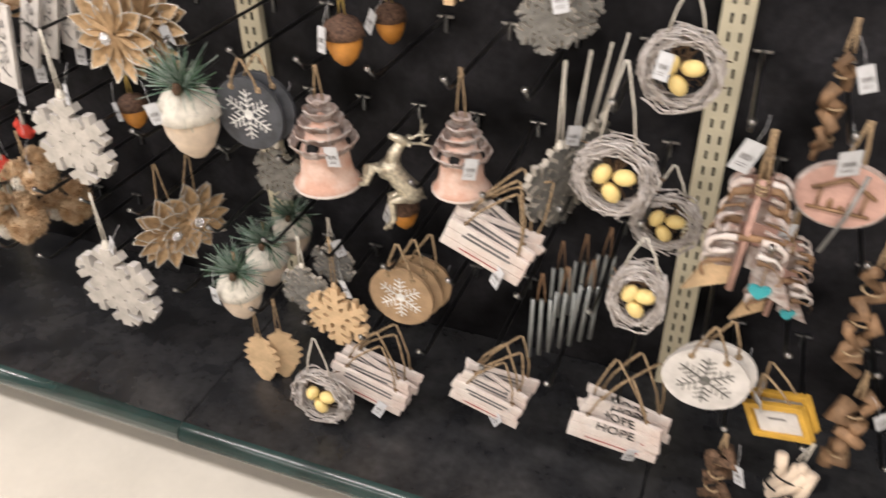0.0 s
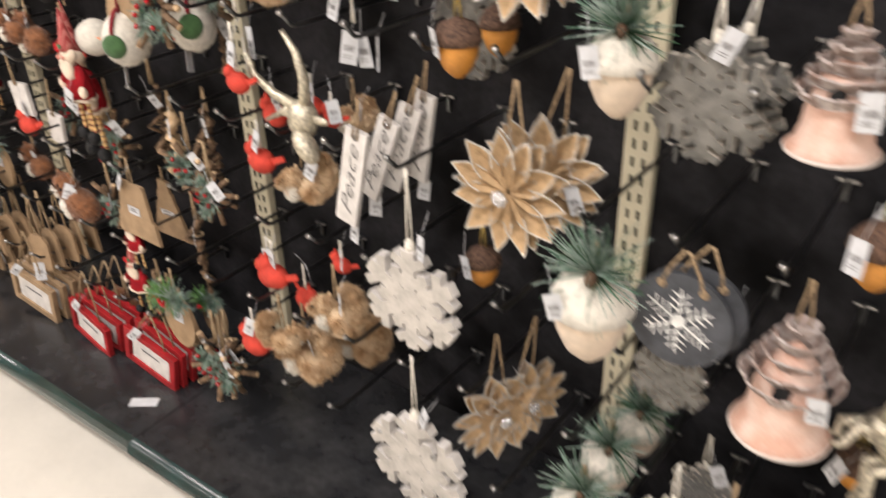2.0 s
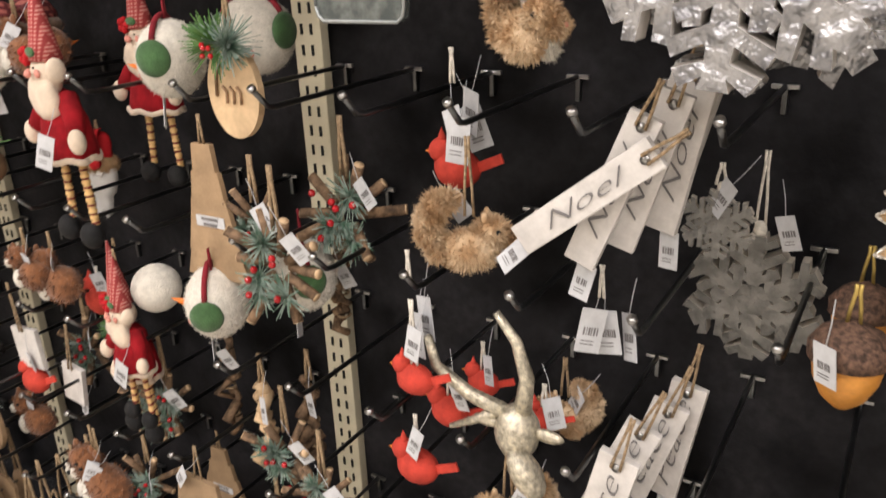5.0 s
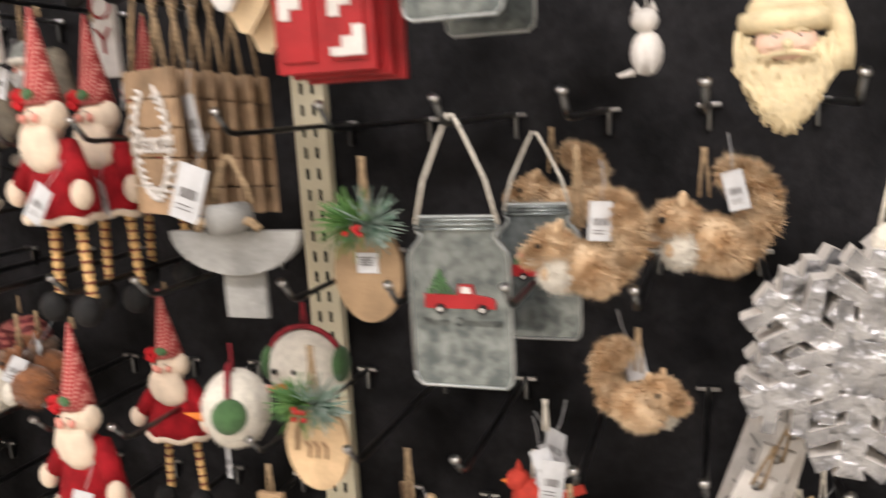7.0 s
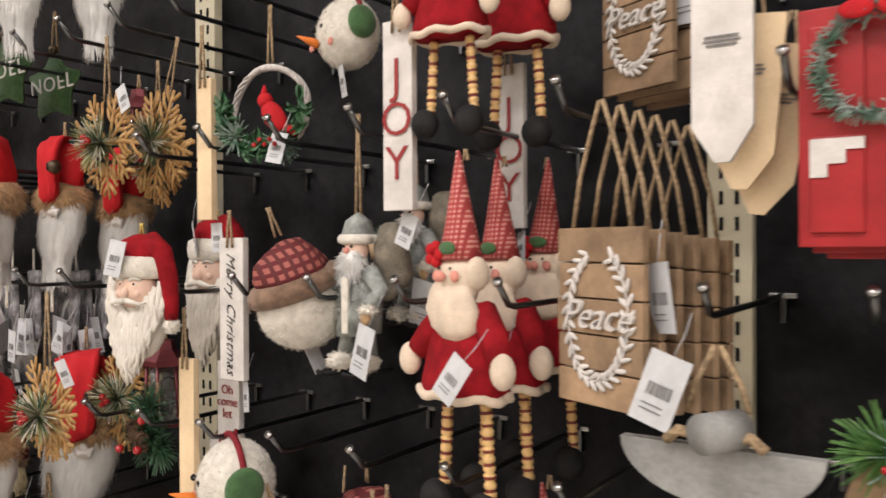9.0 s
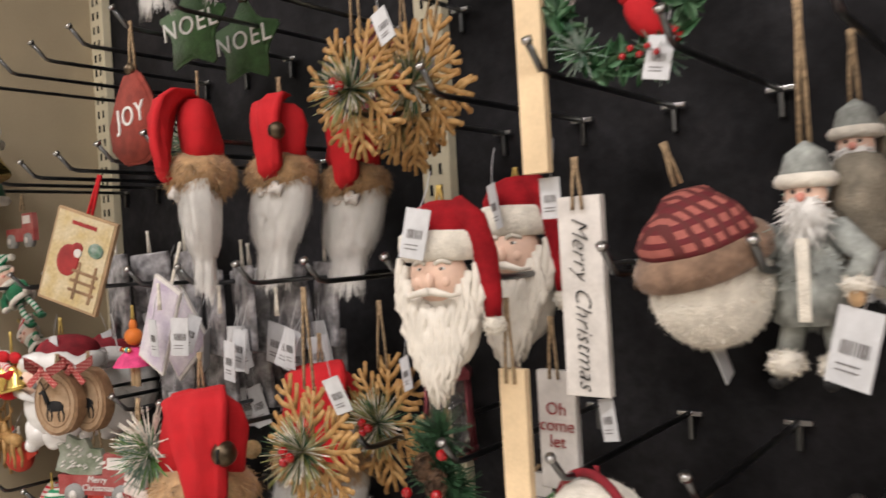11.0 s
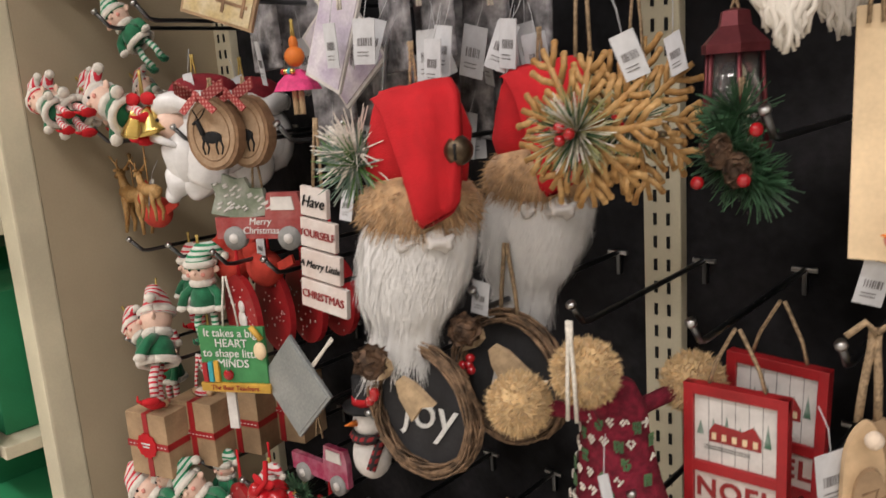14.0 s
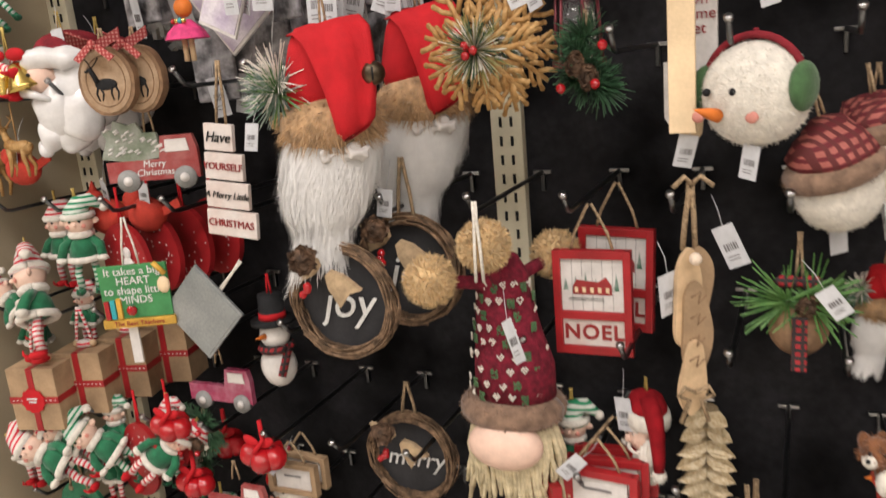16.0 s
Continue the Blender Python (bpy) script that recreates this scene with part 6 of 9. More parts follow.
def grapevine(x, y, z, s, up=0.07, rz=0, n=2, word="joy"):
    for k in range(n):
        root = thing("grapevine_wreath_ornament", "grapevine wreath round a black joy disc with burlap bow", "ornament", x + 0.045 * k, y + 0.075 * k, z + 0.014 * k, 0, rz, "grapevine wreaths")
        bm = bmesh.new()
        for j in range(26):
            ph, rr = rnd.uniform(0, 6), 0.455 * s + rnd.uniform(-0.045, 0.045) * s
            tube(bm, [((rr + 0.012 * s * math.sin(3 * a + ph)) * math.cos(a), -0.03 * s + 0.05 * s * math.sin(2 * a + ph), (rr + 0.012 * s * math.cos(4 * a + ph)) * math.sin(a)) for a in np.linspace(ph, ph + 5.6, 22)], 0.009 * s, 4)
        part("vines", bm, "twig", root)
        part("chalk_disc", outline(bmesh.new(), oval(0.42 * s, 0.42 * s, 32), 0.0, 0.004), "chalk", root, smooth=False)
        lettering(root, word, (0.4 if len(word) < 4 else 0.26) * s, 0.02 * s, -0.03 * s, -0.002, "whiteink", 0, 0.3, 0.0006)
        for d in (-1, 1):
            bm = outline(bmesh.new(), [(0, -0.03 * s), (d * 0.1 * s, -0.1 * s), (d * 0.28 * s, -0.15 * s), (d * 0.25 * s, 0.0), (d * 0.3 * s, 0.1 * s), (d * 0.1 * s, 0.08 * s), (0, 0.03 * s)], -0.003, 0.003)
            part("burlap_bow", bm, "palejute", root, smooth=False, m=pose(d * 0.04 * s, -0.035, (0.31 if d > 0 else 0.38) * s, 10, d * (48 if d > 0 else 6), d * 14) @ Matrix.Diagonal((0.95, 1, 1.0, 1)))
        bm = ball(bmesh.new(), (-0.1 * s, -0.05, 0.44 * s), 0.1 * s, 10)
        fuzz(bm, (-0.1 * s, -0.05, 0.44 * s), 0.1 * s, 90, 0.03 * s, 0, 0.006)
        part("cone", bm, "pinecone", root)
        for q in range(4):
            part("berry", ball(bmesh.new(), (-0.1 * s + rnd.uniform(-0.07, 0.07) * s, -0.05, 0.2 * s + rnd.uniform(-0.05, 0.05) * s), 0.035 * s, 8), "berry", root)
        cord(root, 0.42 * s, up, 0.01, "jute", 0, 0.0022)
        if k:
            price_tag(root, -0.05 * s, 0.75 * s, rot=4, y=-0.03)


def knit_gnome(x, y, z, s, up=0.04, rz=0):
    """Gnome with a knit hat and pompoms; s: pompom to beard end."""
    root = thing("knit_gnome_ornament", "gnome head with maroon knit hat, tan pompoms and straw beard", "ornament", x, y, z, 0, rz)
    prof = [(0.14 * s, -0.08 * s), (0.138 * s, 0.04 * s), (0.115 * s, 0.16 * s), (0.095 * s, 0.28 * s), (0.085 * s, 0.35 * s), (0.05 * s, 0.41 * s), (0.01 * s, 0.42 * s)]
    bm = lathe(bmesh.new(), prof, 30, sy=0.75, wob=0.012)
    rumple(bm, 0.03 * s, 3 / s)
    part("hat", bm, "knit", root)
    hs, rs = [h for _, h in prof], [r for r, _ in prof]
    for row in range(9):
        for k in range(9):
            a = math.pi * 0.98 + math.pi * 1.06 * (k + 0.5 * (row % 2) + rnd.uniform(-0.12, 0.12)) / 9
            zz = (-0.05 + 0.046 * row + rnd.uniform(-0.006, 0.006)) * s
            rr = float(np.interp(zz, hs, rs)) * 1.03
            if rnd.random() < 0.22:
                continue
            bm = bmesh.new()
            green = (row + k) % 3 == 0
            marks = [(u, v) for u in range(-2, 3) for v in range(-2, 3)] if green else ((-2, 1), (-1, 0), (0, 1), (1, 0), (2, 1), (0, -1), (-1, 2), (1, 2))
            for u, v in marks:
                if rnd.random() < (0.3 if green else 0.12):
                    continue
                b, hz = a + u * 0.005 * s / rr, zz + v * 0.0062 * s
                ball(bm, (rr * math.cos(b), rr * 0.75 * math.sin(b), hz), (0.0036 * s, 0.0036 * s, 0.0042 * s), 5)
            part("knit_motif", bm, "green" if green else "fleece", root)
    bm = tube(bmesh.new(), [(0.138 * s * math.cos(a), 0.105 * s * math.sin(a), -0.115 * s) for a in np.linspace(0, math.tau, 30)], 0.046 * s, 10)
    for q in range(40):
        a = math.tau * q / 40
        fuzz(bm, (0.138 * s * math.cos(a), 0.105 * s * math.sin(a), -0.115 * s), 0.048 * s, 70, 0.009 * s, 0.1, 0.0009)
    part("brim", bm, "taupefur", root)
    part("nose", ball(bmesh.new(), (0, -0.1 * s, -0.215 * s), (0.13 * s, 0.07 * s, 0.085 * s), 20), "skin", root, "big round pale pink nose")
    bm = bmesh.new()
    for q in range(46):
        a = math.pi * 0.94 + math.pi * 1.12 * q / 45
        c, d = math.cos(a), math.sin(a)
        ln = s * rnd.uniform(0.24, 0.36)
        tube(bm, [(0.135 * s * c, 0.085 * s * d, -0.15 * s), ((0.155 + rnd.uniform(-0.01, 0.02)) * s * c, 0.09 * s * d, -0.15 * s - 0.4 * ln), ((0.15 + rnd.uniform(-0.02, 0.03)) * s * c, 0.085 * s * d, -0.15 * s - 0.75 * ln), ((0.15 + rnd.uniform(-0.03, 0.05)) * s * c, 0.08 * s * d, -0.15 * s - ln)], 0.0105 * s, 6, taper=0.7)
    ob = part("beard", bm, "yarn", root, "thick straw coloured yarn beard")
    for cx, cy, cz in ((-0.015, -0.12, 0.47), (-0.196, -0.15, 0.36), (0.116, 0.2, 0.36)):
        bm = ball(bmesh.new(), (cx * s, cy * s, cz * s), 0.075 * s, 12)
        fuzz(bm, (cx * s, cy * s, cz * s), 0.08 * s, 2600, 0.014 * s, 0, 0.0009)
        part("pompom", bm, "pompom", root)
        part("pompom_stem", tube(bmesh.new(), [(cx * s, cy * s, cz * s), (cx * 0.4 * s, cy * 0.4 * s, 0.33 * s), (0, 0, 0.3 * s)], 0.022 * s, 8), "knit", root)
    cord(root, 0.38 * s, up + 0.17 * s, 0.004, "cotton", -0.21 * s, 0.0018)
    price_tag(root, 0.07 * s, 0.26 * s, rot=-28, y=-0.2 * s, w=0.02, h=0.052)


def noel_frame(x, y, z, s, up=0.06, rz=0, n=2):
    for k in range(n):
        root = thing("noel_sign_ornament", "red framed wooden sign with a barn picture above NOEL", "sign", x + 0.016 * k, y + 0.045 * k, z + 0.014 * k, 2 * k, rz - 4 * k, "framed noel signs")
        w = 0.36 * s
        part("backing", box(bmesh.new(), (-w, -0.002, -0.5 * s), (w, 0.004, 0.5 * s), 0.001), "redpaint", root, smooth=False)
        part("picture", box(bmesh.new(), (-0.8 * w, -0.0035, -0.08 * s), (0.8 * w, -0.002, 0.42 * s)), "white", root, smooth=False)
        part("name_panel", box(bmesh.new(), (-0.8 * w, -0.0035, -0.42 * s), (0.8 * w, -0.002, -0.16 * s)), "whitewash", root, smooth=False)
        for lo, hi in (((-w, 0.42), (w, 0.5)), ((-w, -0.16), (w, -0.08)), ((-w, -0.5), (w, -0.42))):
            part("rail", box(bmesh.new(), (lo[0], -0.007, lo[1] * s), (hi[0], -0.001, hi[1] * s), 0.001), "redpaint", root, smooth=False)
        for d in (-1, 1):
            part("stile", box(bmesh.new(), (d * 0.9 * w - 0.1 * w, -0.0075, -0.5 * s), (d * 0.9 * w + 0.1 * w, -0.001, 0.5 * s), 0.001), "redpaint", root, smooth=False)
        barn = part("painted_barn", outline(bmesh.new(), [(-0.5 * w, 0.08 * s), (0.5 * w, 0.08 * s), (0.5 * w, 0.17 * s), (0.35 * w, 0.25 * s), (0.15 * w, 0.2 * s), (-0.4 * w, 0.22 * s), (-0.5 * w, 0.16 * s)], -0.0042, -0.0036), "redink", root, smooth=False)
        bm = bmesh.new()
        for q in range(5):
            box(bm, ((-0.45 + 0.2 * q) * w, -0.0046, 0.1 * s), ((-0.36 + 0.2 * q) * w, -0.0043, 0.15 * s))
        part("painted_window", bm, "pinewood", barn, smooth=False)
        for q in range(6):
            cx = (-0.68 + 0.26 * q) * w
            bm = outline(bmesh.new(), [(cx - 0.07 * w, 0.12 * s), (cx + 0.07 * w, 0.12 * s), (cx, (0.23 + 0.03 * (q % 3)) * s)], -0.0041, -0.0037)
            part("painted_tree", bm, "pinefrost", root, smooth=False)
        for q in range(5):
            part("board_joint", box(bmesh.new(), ((-0.52 + 0.26 * q) * w, -0.0038, -0.08 * s), ((-0.51 + 0.26 * q) * w, -0.0034, 0.42 * s)), "greyink", root, smooth=False)
        for q in range(2):
            part("painted_fence", box(bmesh.new(), (-0.6 * w, -0.0041, (0.02 + 0.02 * q) * s), (0.3 * w, -0.0037, (0.026 + 0.02 * q) * s)), "greywash", root, smooth=False)
        lettering(root, "NOEL", 0.2 * s, 0, -0.29 * s, -0.0045, "redink", 0, 0, 0.0006, spacing=1.12, thin=-0.022)
        cord(root, 0.48 * s, up, 0.55 * w, "jute", 0.0, 0.0018)


def stacked_words(x, y, z, s, up=0.08, rz=0, ry=0):
    root = thing("stacked_word_sign", "four joined white boards reading a merry Christmas greeting", "sign", x, y, z, ry, rz)
    for k, (t, c, w, sh, sz) in enumerate((("Have", "ink", 0.24, 0.3, 0.15), ("YOURSELF", "redink", 0.32, 0, 0.105), ("A Merry Little", "ink", 0.36, 0.3, 0.095), ("CHRISTMAS", "redink", 0.42, 0, 0.11))):
        zz = (0.375 - 0.25 * k) * s
        cx = (w - 0.3) * 0.5 * s
        b = part("board", box(bmesh.new(), (cx - w * s / 1.6, -0.003, zz - 0.115 * s), (cx + w * s / 1.6, 0.003, zz + 0.115 * s), 0.001), "whitewash", root, smooth=False)
        lettering(root, t, sz * s * 0.84, cx, zz, -0.0042, c, 0, sh, 0.0005)
    cord(root, 0.48 * s, up, 0.05 * s, "jute", 0, 0.0018)
    price_tag(root, 0.25 * s, 0.5 * s, rot=0, y=0.012)


def truck_tree(x, y, z, s, up=0.05, rz=0, ry=0, body="oldred", tree=True, label="flat red wooden pickup ornament carrying a snowy tree"):
    root = thing("truck_ornament", label, "ornament", x, y, z, ry, rz, "truck ornaments")
    part("cab_and_bed", outline(bmesh.new(), [(-0.5 * s, -0.26 * s), (0.5 * s, -0.26 * s), (0.5 * s, 0.06 * s), (0.46 * s, 0.2 * s), (0.12 * s, 0.2 * s), (0.08 * s, -0.04 * s), (-0.5 * s, -0.04 * s)], -0.02 * s - 0.004, 0.02 * s), body, root, smooth=False)
    part("window", outline(bmesh.new(), [(0.16 * s, 0.03 * s), (0.42 * s, 0.03 * s), (0.4 * s, 0.16 * s), (0.17 * s, 0.16 * s)], -0.02 * s - 0.0055, -0.02 * s - 0.003), "white", root, smooth=False)
    for cx in (-0.28, 0.34):
        t = part("wheel", tube(bmesh.new(), [(cx * s, -0.02 * s - 0.008, -0.25 * s), (cx * s, 0.0, -0.25 * s)], 0.12 * s, 18), "greywood", root)
        part("hub", tube(bmesh.new(), [(cx * s, -0.02 * s - 0.0095, -0.25 * s), (cx * s, -0.01, -0.25 * s)], 0.05 * s, 12), "white", t)
    if tree:
        lettering(root, "Merry\nChristmas", 0.1 * s, 0.02 * s, -0.13 * s, -0.02 * s - 0.0052, "whiteink", 0, 0.2, 0.0004)
        tr = outline(bmesh.new(), [(-0.54 * s, 0.0), (-0.46 * s, 0.2 * s), (-0.5 * s, 0.3 * s), (-0.38 * s, 0.3 * s), (-0.36 * s, 0.4 * s), (-0.22 * s, 0.34 * s), (-0.12 * s, 0.36 * s), (-0.06 * s, 0.25 * s), (0.08 * s, 0.24 * s), (0.1 * s, 0.12 * s), (0.24 * s, 0.1 * s), (0.1 * s, -0.02 * s), (-0.2 * s, -0.06 * s)], -0.014 * s - 0.004, 0.01 * s)
        tb = part("tree", tr, "treepaint", root, smooth=False)
        for k in range(34):
            u, v = rnd.random(), rnd.random()
            c = Vector((-0.48 + 0.62 * u, 0, 0.02 + (0.34 - 0.26 * u) * v)) * s
            part("snow_stroke", tube(bmesh.new(), [c + Vector((0, -0.016 * s - 0.004, 0)), c + Vector((0.05 * s, -0.016 * s - 0.004, 0.022 * s))], 0.011 * s, 5), "white", tb)
    cord(root, 0.25 * s, up, 0.006)


def deer_slice(x, y, z, s, up=0.05, rz=0, ry=0, n=2):
    for k in range(n):
        root = thing("wood_slice_ornament", "bark-edged wood slice with a deer silhouette and gingham bow", "ornament", x + 0.018 * k, y + 0.03 * k, z, ry, rz - 8 * k, "wood slices with bows")
        part("bark", outline(bmesh.new(), oval(0.42 * s, 0.5 * s, 40, 0.014), -0.006, 0.008), "wooddark", root, smooth=False)
        part("face", outline(bmesh.new(), oval(0.37 * s, 0.45 * s, 40, 0.01), -0.0075, -0.005), "sliceface", root, smooth=False)
        part("growth_ring", tube(bmesh.new(), [(0.29 * s * math.cos(a), -0.0076, 0.36 * s * math.sin(a)) for a in np.linspace(0, math.tau, 36)], 0.0008, 4), "wooddark", root)
        bm = ball(bmesh.new(), (0, -0.0075, -0.04 * s), (0.17 * s, 0.0012, 0.085 * s), 12)
        for cx, fx in ((-0.13, -0.03), (-0.09, 0.03), (0.08, -0.02), (0.14, 0.03)):
            tube(bm, [(cx * s, -0.0078, -0.08 * s), ((cx + fx) * s, -0.0078, -0.17 * s), (cx * s, -0.0078, -0.27 * s)], 0.018 * s, 5, taper=0.6)
        tube(bm, [(-0.12 * s, -0.0078, 0.0), (-0.18 * s, -0.0078, 0.14 * s), (-0.2 * s, -0.0078, 0.2 * s)], 0.045 * s, 6, taper=0.7)
        tube(bm, [(-0.18 * s, -0.0078, 0.19 * s), (-0.28 * s, -0.0078, 0.15 * s)], 0.03 * s, 6, taper=0.6)
        for d in (-1, 1):
            tube(bm, [(-0.18 * s, -0.0078, 0.2 * s), ((-0.16 + 0.06 * d) * s, -0.0078, 0.28 * s), ((-0.16 + 0.1 * d) * s, -0.0078, 0.34 * s)], 0.01 * s, 4)
        part("deer_silhouette", bm, "black", root)
        for d in (-1, 1):
            bm = bmesh.new()
            rows = []
            for q in range(9):
                t = q / 8
                c = Vector((d * (0.06 + 0.34 * math.sin(math.pi * t)) * s, -0.02 - 0.04 * s * math.cos(math.pi * t), (0.5 + 0.2 * math.sin(math.pi * t) * (0.6 + 0.4 * t)) * s))
                rows.append([bm.verts.new(c + Vector((0, 0, w * 0.075 * s))) for w in (-1, 1)])
            for u, v in zip(rows, rows[1:]):
                bm.faces.new((u[0], u[1], v[1], v[0]))
            bmesh.ops.solidify(bm, geom=bm.faces[:], thickness=0.0012)
            part("bow_loop", bm, "gingham_red", root)
            bm = outline(bmesh.new(), [(0, 0.55 * s), (d * 0.12 * s, 0.5 * s), (d * 0.3 * s, 0.34 * s), (d * 0.22 * s, 0.28 * s), (d * 0.02 * s, 0.46 * s)], -0.026, -0.0245)
            part("bow_tail", bm, "gingham_red", root, smooth=False)
        part("bow_knot", ball(bmesh.new(), (0, -0.026, 0.52 * s), (0.06 * s, 0.05 * s, 0.07 * s), 10), "gingham_red", root)
        cord(root, 0.5 * s, up, 0.004)


def white_santa(x, y, z, s, up=0.05, rz=0):
    root = thing("glossy_santa_head", "glossy white plastic santa head with a maroon cap", "ornament", x, y, z, 0, rz)
    bm = ball(bmesh.new(), (0.08 * s, 0, -0.02 * s), (0.34 * s, 0.26 * s, 0.36 * s), 18)
    for c, r in (((-0.1, -0.14, -0.16), (0.2, 0.15, 0.22)), ((-0.2, -0.12, -0.34), (0.13, 0.1, 0.16)), ((0.08, -0.18, -0.2), (0.2, 0.13, 0.24)), ((-0.02, -0.12, -0.4), (0.16, 0.1, 0.13)), ((0.2, -0.1, -0.02), (0.16, 0.14, 0.26)), ((-0.28, -0.1, -0.46), (0.07, 0.06, 0.08))):
        ball(bm, [v * s for v in c], [v * s for v in r], 20)
    rumple(bm, 0.05 * s, 7 / s)
    part("beard", bm, "glossywhite", root)
    part("face", ball(bmesh.new(), (-0.2 * s, -0.12 * s, 0.12 * s), (0.15 * s, 0.14 * s, 0.14 * s), 12), "skin", root)
    part("nose", ball(bmesh.new(), (-0.34 * s, -0.18 * s, 0.1 * s), 0.05 * s, 9), "skin", root)
    part("moustache", tube(bmesh.new(), [(-0.34 * s, -0.17 * s, 0.02 * s), (-0.24 * s, -0.26 * s, -0.01 * s), (-0.12 * s, -0.27 * s, -0.06 * s)], 0.05 * s, 8, taper=0.4), "glossywhite", root)
    part("eye", ball(bmesh.new(), (-0.27 * s, -0.24 * s, 0.16 * s), 0.018 * s, 7), "black", root)
    bm = tube(bmesh.new(), [((0.02 + 0.3 * math.cos(a)) * s, 0.23 * s * math.sin(a), 0.27 * s) for a in np.linspace(0, math.tau, 40)], 0.085 * s, 12)
    rumple(bm, 0.06 * s, 8 / s)
    part("brim", bm, "glossywhite", root)
    part("cap", ball(bmesh.new(), (0.06 * s, 0, 0.36 * s), (0.3 * s, 0.22 * s, 0.16 * s), 14), "darkred", root)
    cord(root, 0.48 * s, up, 0.003, "goldcord")
    price_tag(root, 0.0, 0.52 * s, rot=-10, y=-0.16 * s)


def fairy(x, y, z, s, up=0.05):
    bm = lathe(bmesh.new(), [(0.3 * s, -0.16 * s), (0.24 * s, -0.05 * s), (0.08 * s, 0.1 * s)], 16, wob=0.12)
    root = thing("fairy_doll_ornament", "small wooden doll with a hot pink tulle skirt", "doll", x, y, z)
    part("skirt", bm, "pink", root, smooth=False)
    part("head", ball(bmesh.new(), (0, 0, 0.26 * s), 0.13 * s, 12), "orange", root)
    part("hair_bun", ball(bmesh.new(), (0, 0, 0.42 * s), (0.06 * s, 0.06 * s, 0.1 * s), 8), "orange", root)
    for d in (-1, 1):
        part("leg", tube(bmesh.new(), [(d * 0.06 * s, 0, -0.14 * s), (d * 0.06 * s, 0, -0.46 * s)], 0.04 * s, 7), "wood", root)
    for q in range(4):
        part("bead", ball(bmesh.new(), ((q - 1.5) * 0.06 * s, -0.13 * s, 0.08 * s), 0.04 * s, 8), ("berry", "gold", "teal", "gold")[q], root)
    cord(root, 0.5 * s, up, 0.002, "goldcord")


def flat_card(x, y, z, s, w=0.7, up=0.05, ry=0, rz=0, face="skyprint", label="glossy violet snow scene card hung by a corner", edge="white", lines=0):
    root = thing("hanging_card", label, "card", x, y, z, ry, rz)
    part("card", box(bmesh.new(), (-w * s / 2, -0.002, -s / 2), (w * s / 2, 0.002, s / 2), 0.0006), edge, root, smooth=False)
    part("picture", box(bmesh.new(), (-w * s * 0.46, -0.003, -s * 0.46), (w * s * 0.46, -0.0018, s * 0.46)), face, root, smooth=False)
    if lines:
        bars(root, w * s * 0.6, 0, -0.0033, lines, "redink", s * 0.05)
    cord(root, 0.0, up + s * 0.5, 0.002, "cotton", 0.004)


def bagged(x, y, z, s, n=3):
    for k in range(n):
        root = thing("bagged_ornament", "flat ornament in a clear plastic bag with white tag", "packet", x + 0.035 * k, y + 0.03 * k, z, rnd.uniform(-8, 8), rnd.uniform(-20, 20), "bagged ornaments")
        bm = box(bmesh.new(), (-0.28 * s, -0.004, -0.5 * s), (0.28 * s, 0.004, 0.5 * s), 0.003)
        part("bag", bm, "bag", root)
        price_tag(root, 0, -0.2 * s, rot=rnd.uniform(-10, 10), y=-0.012, w=0.03, h=0.06)
        cord(root, 0.5 * s, 0.03, 0.002, "cotton")


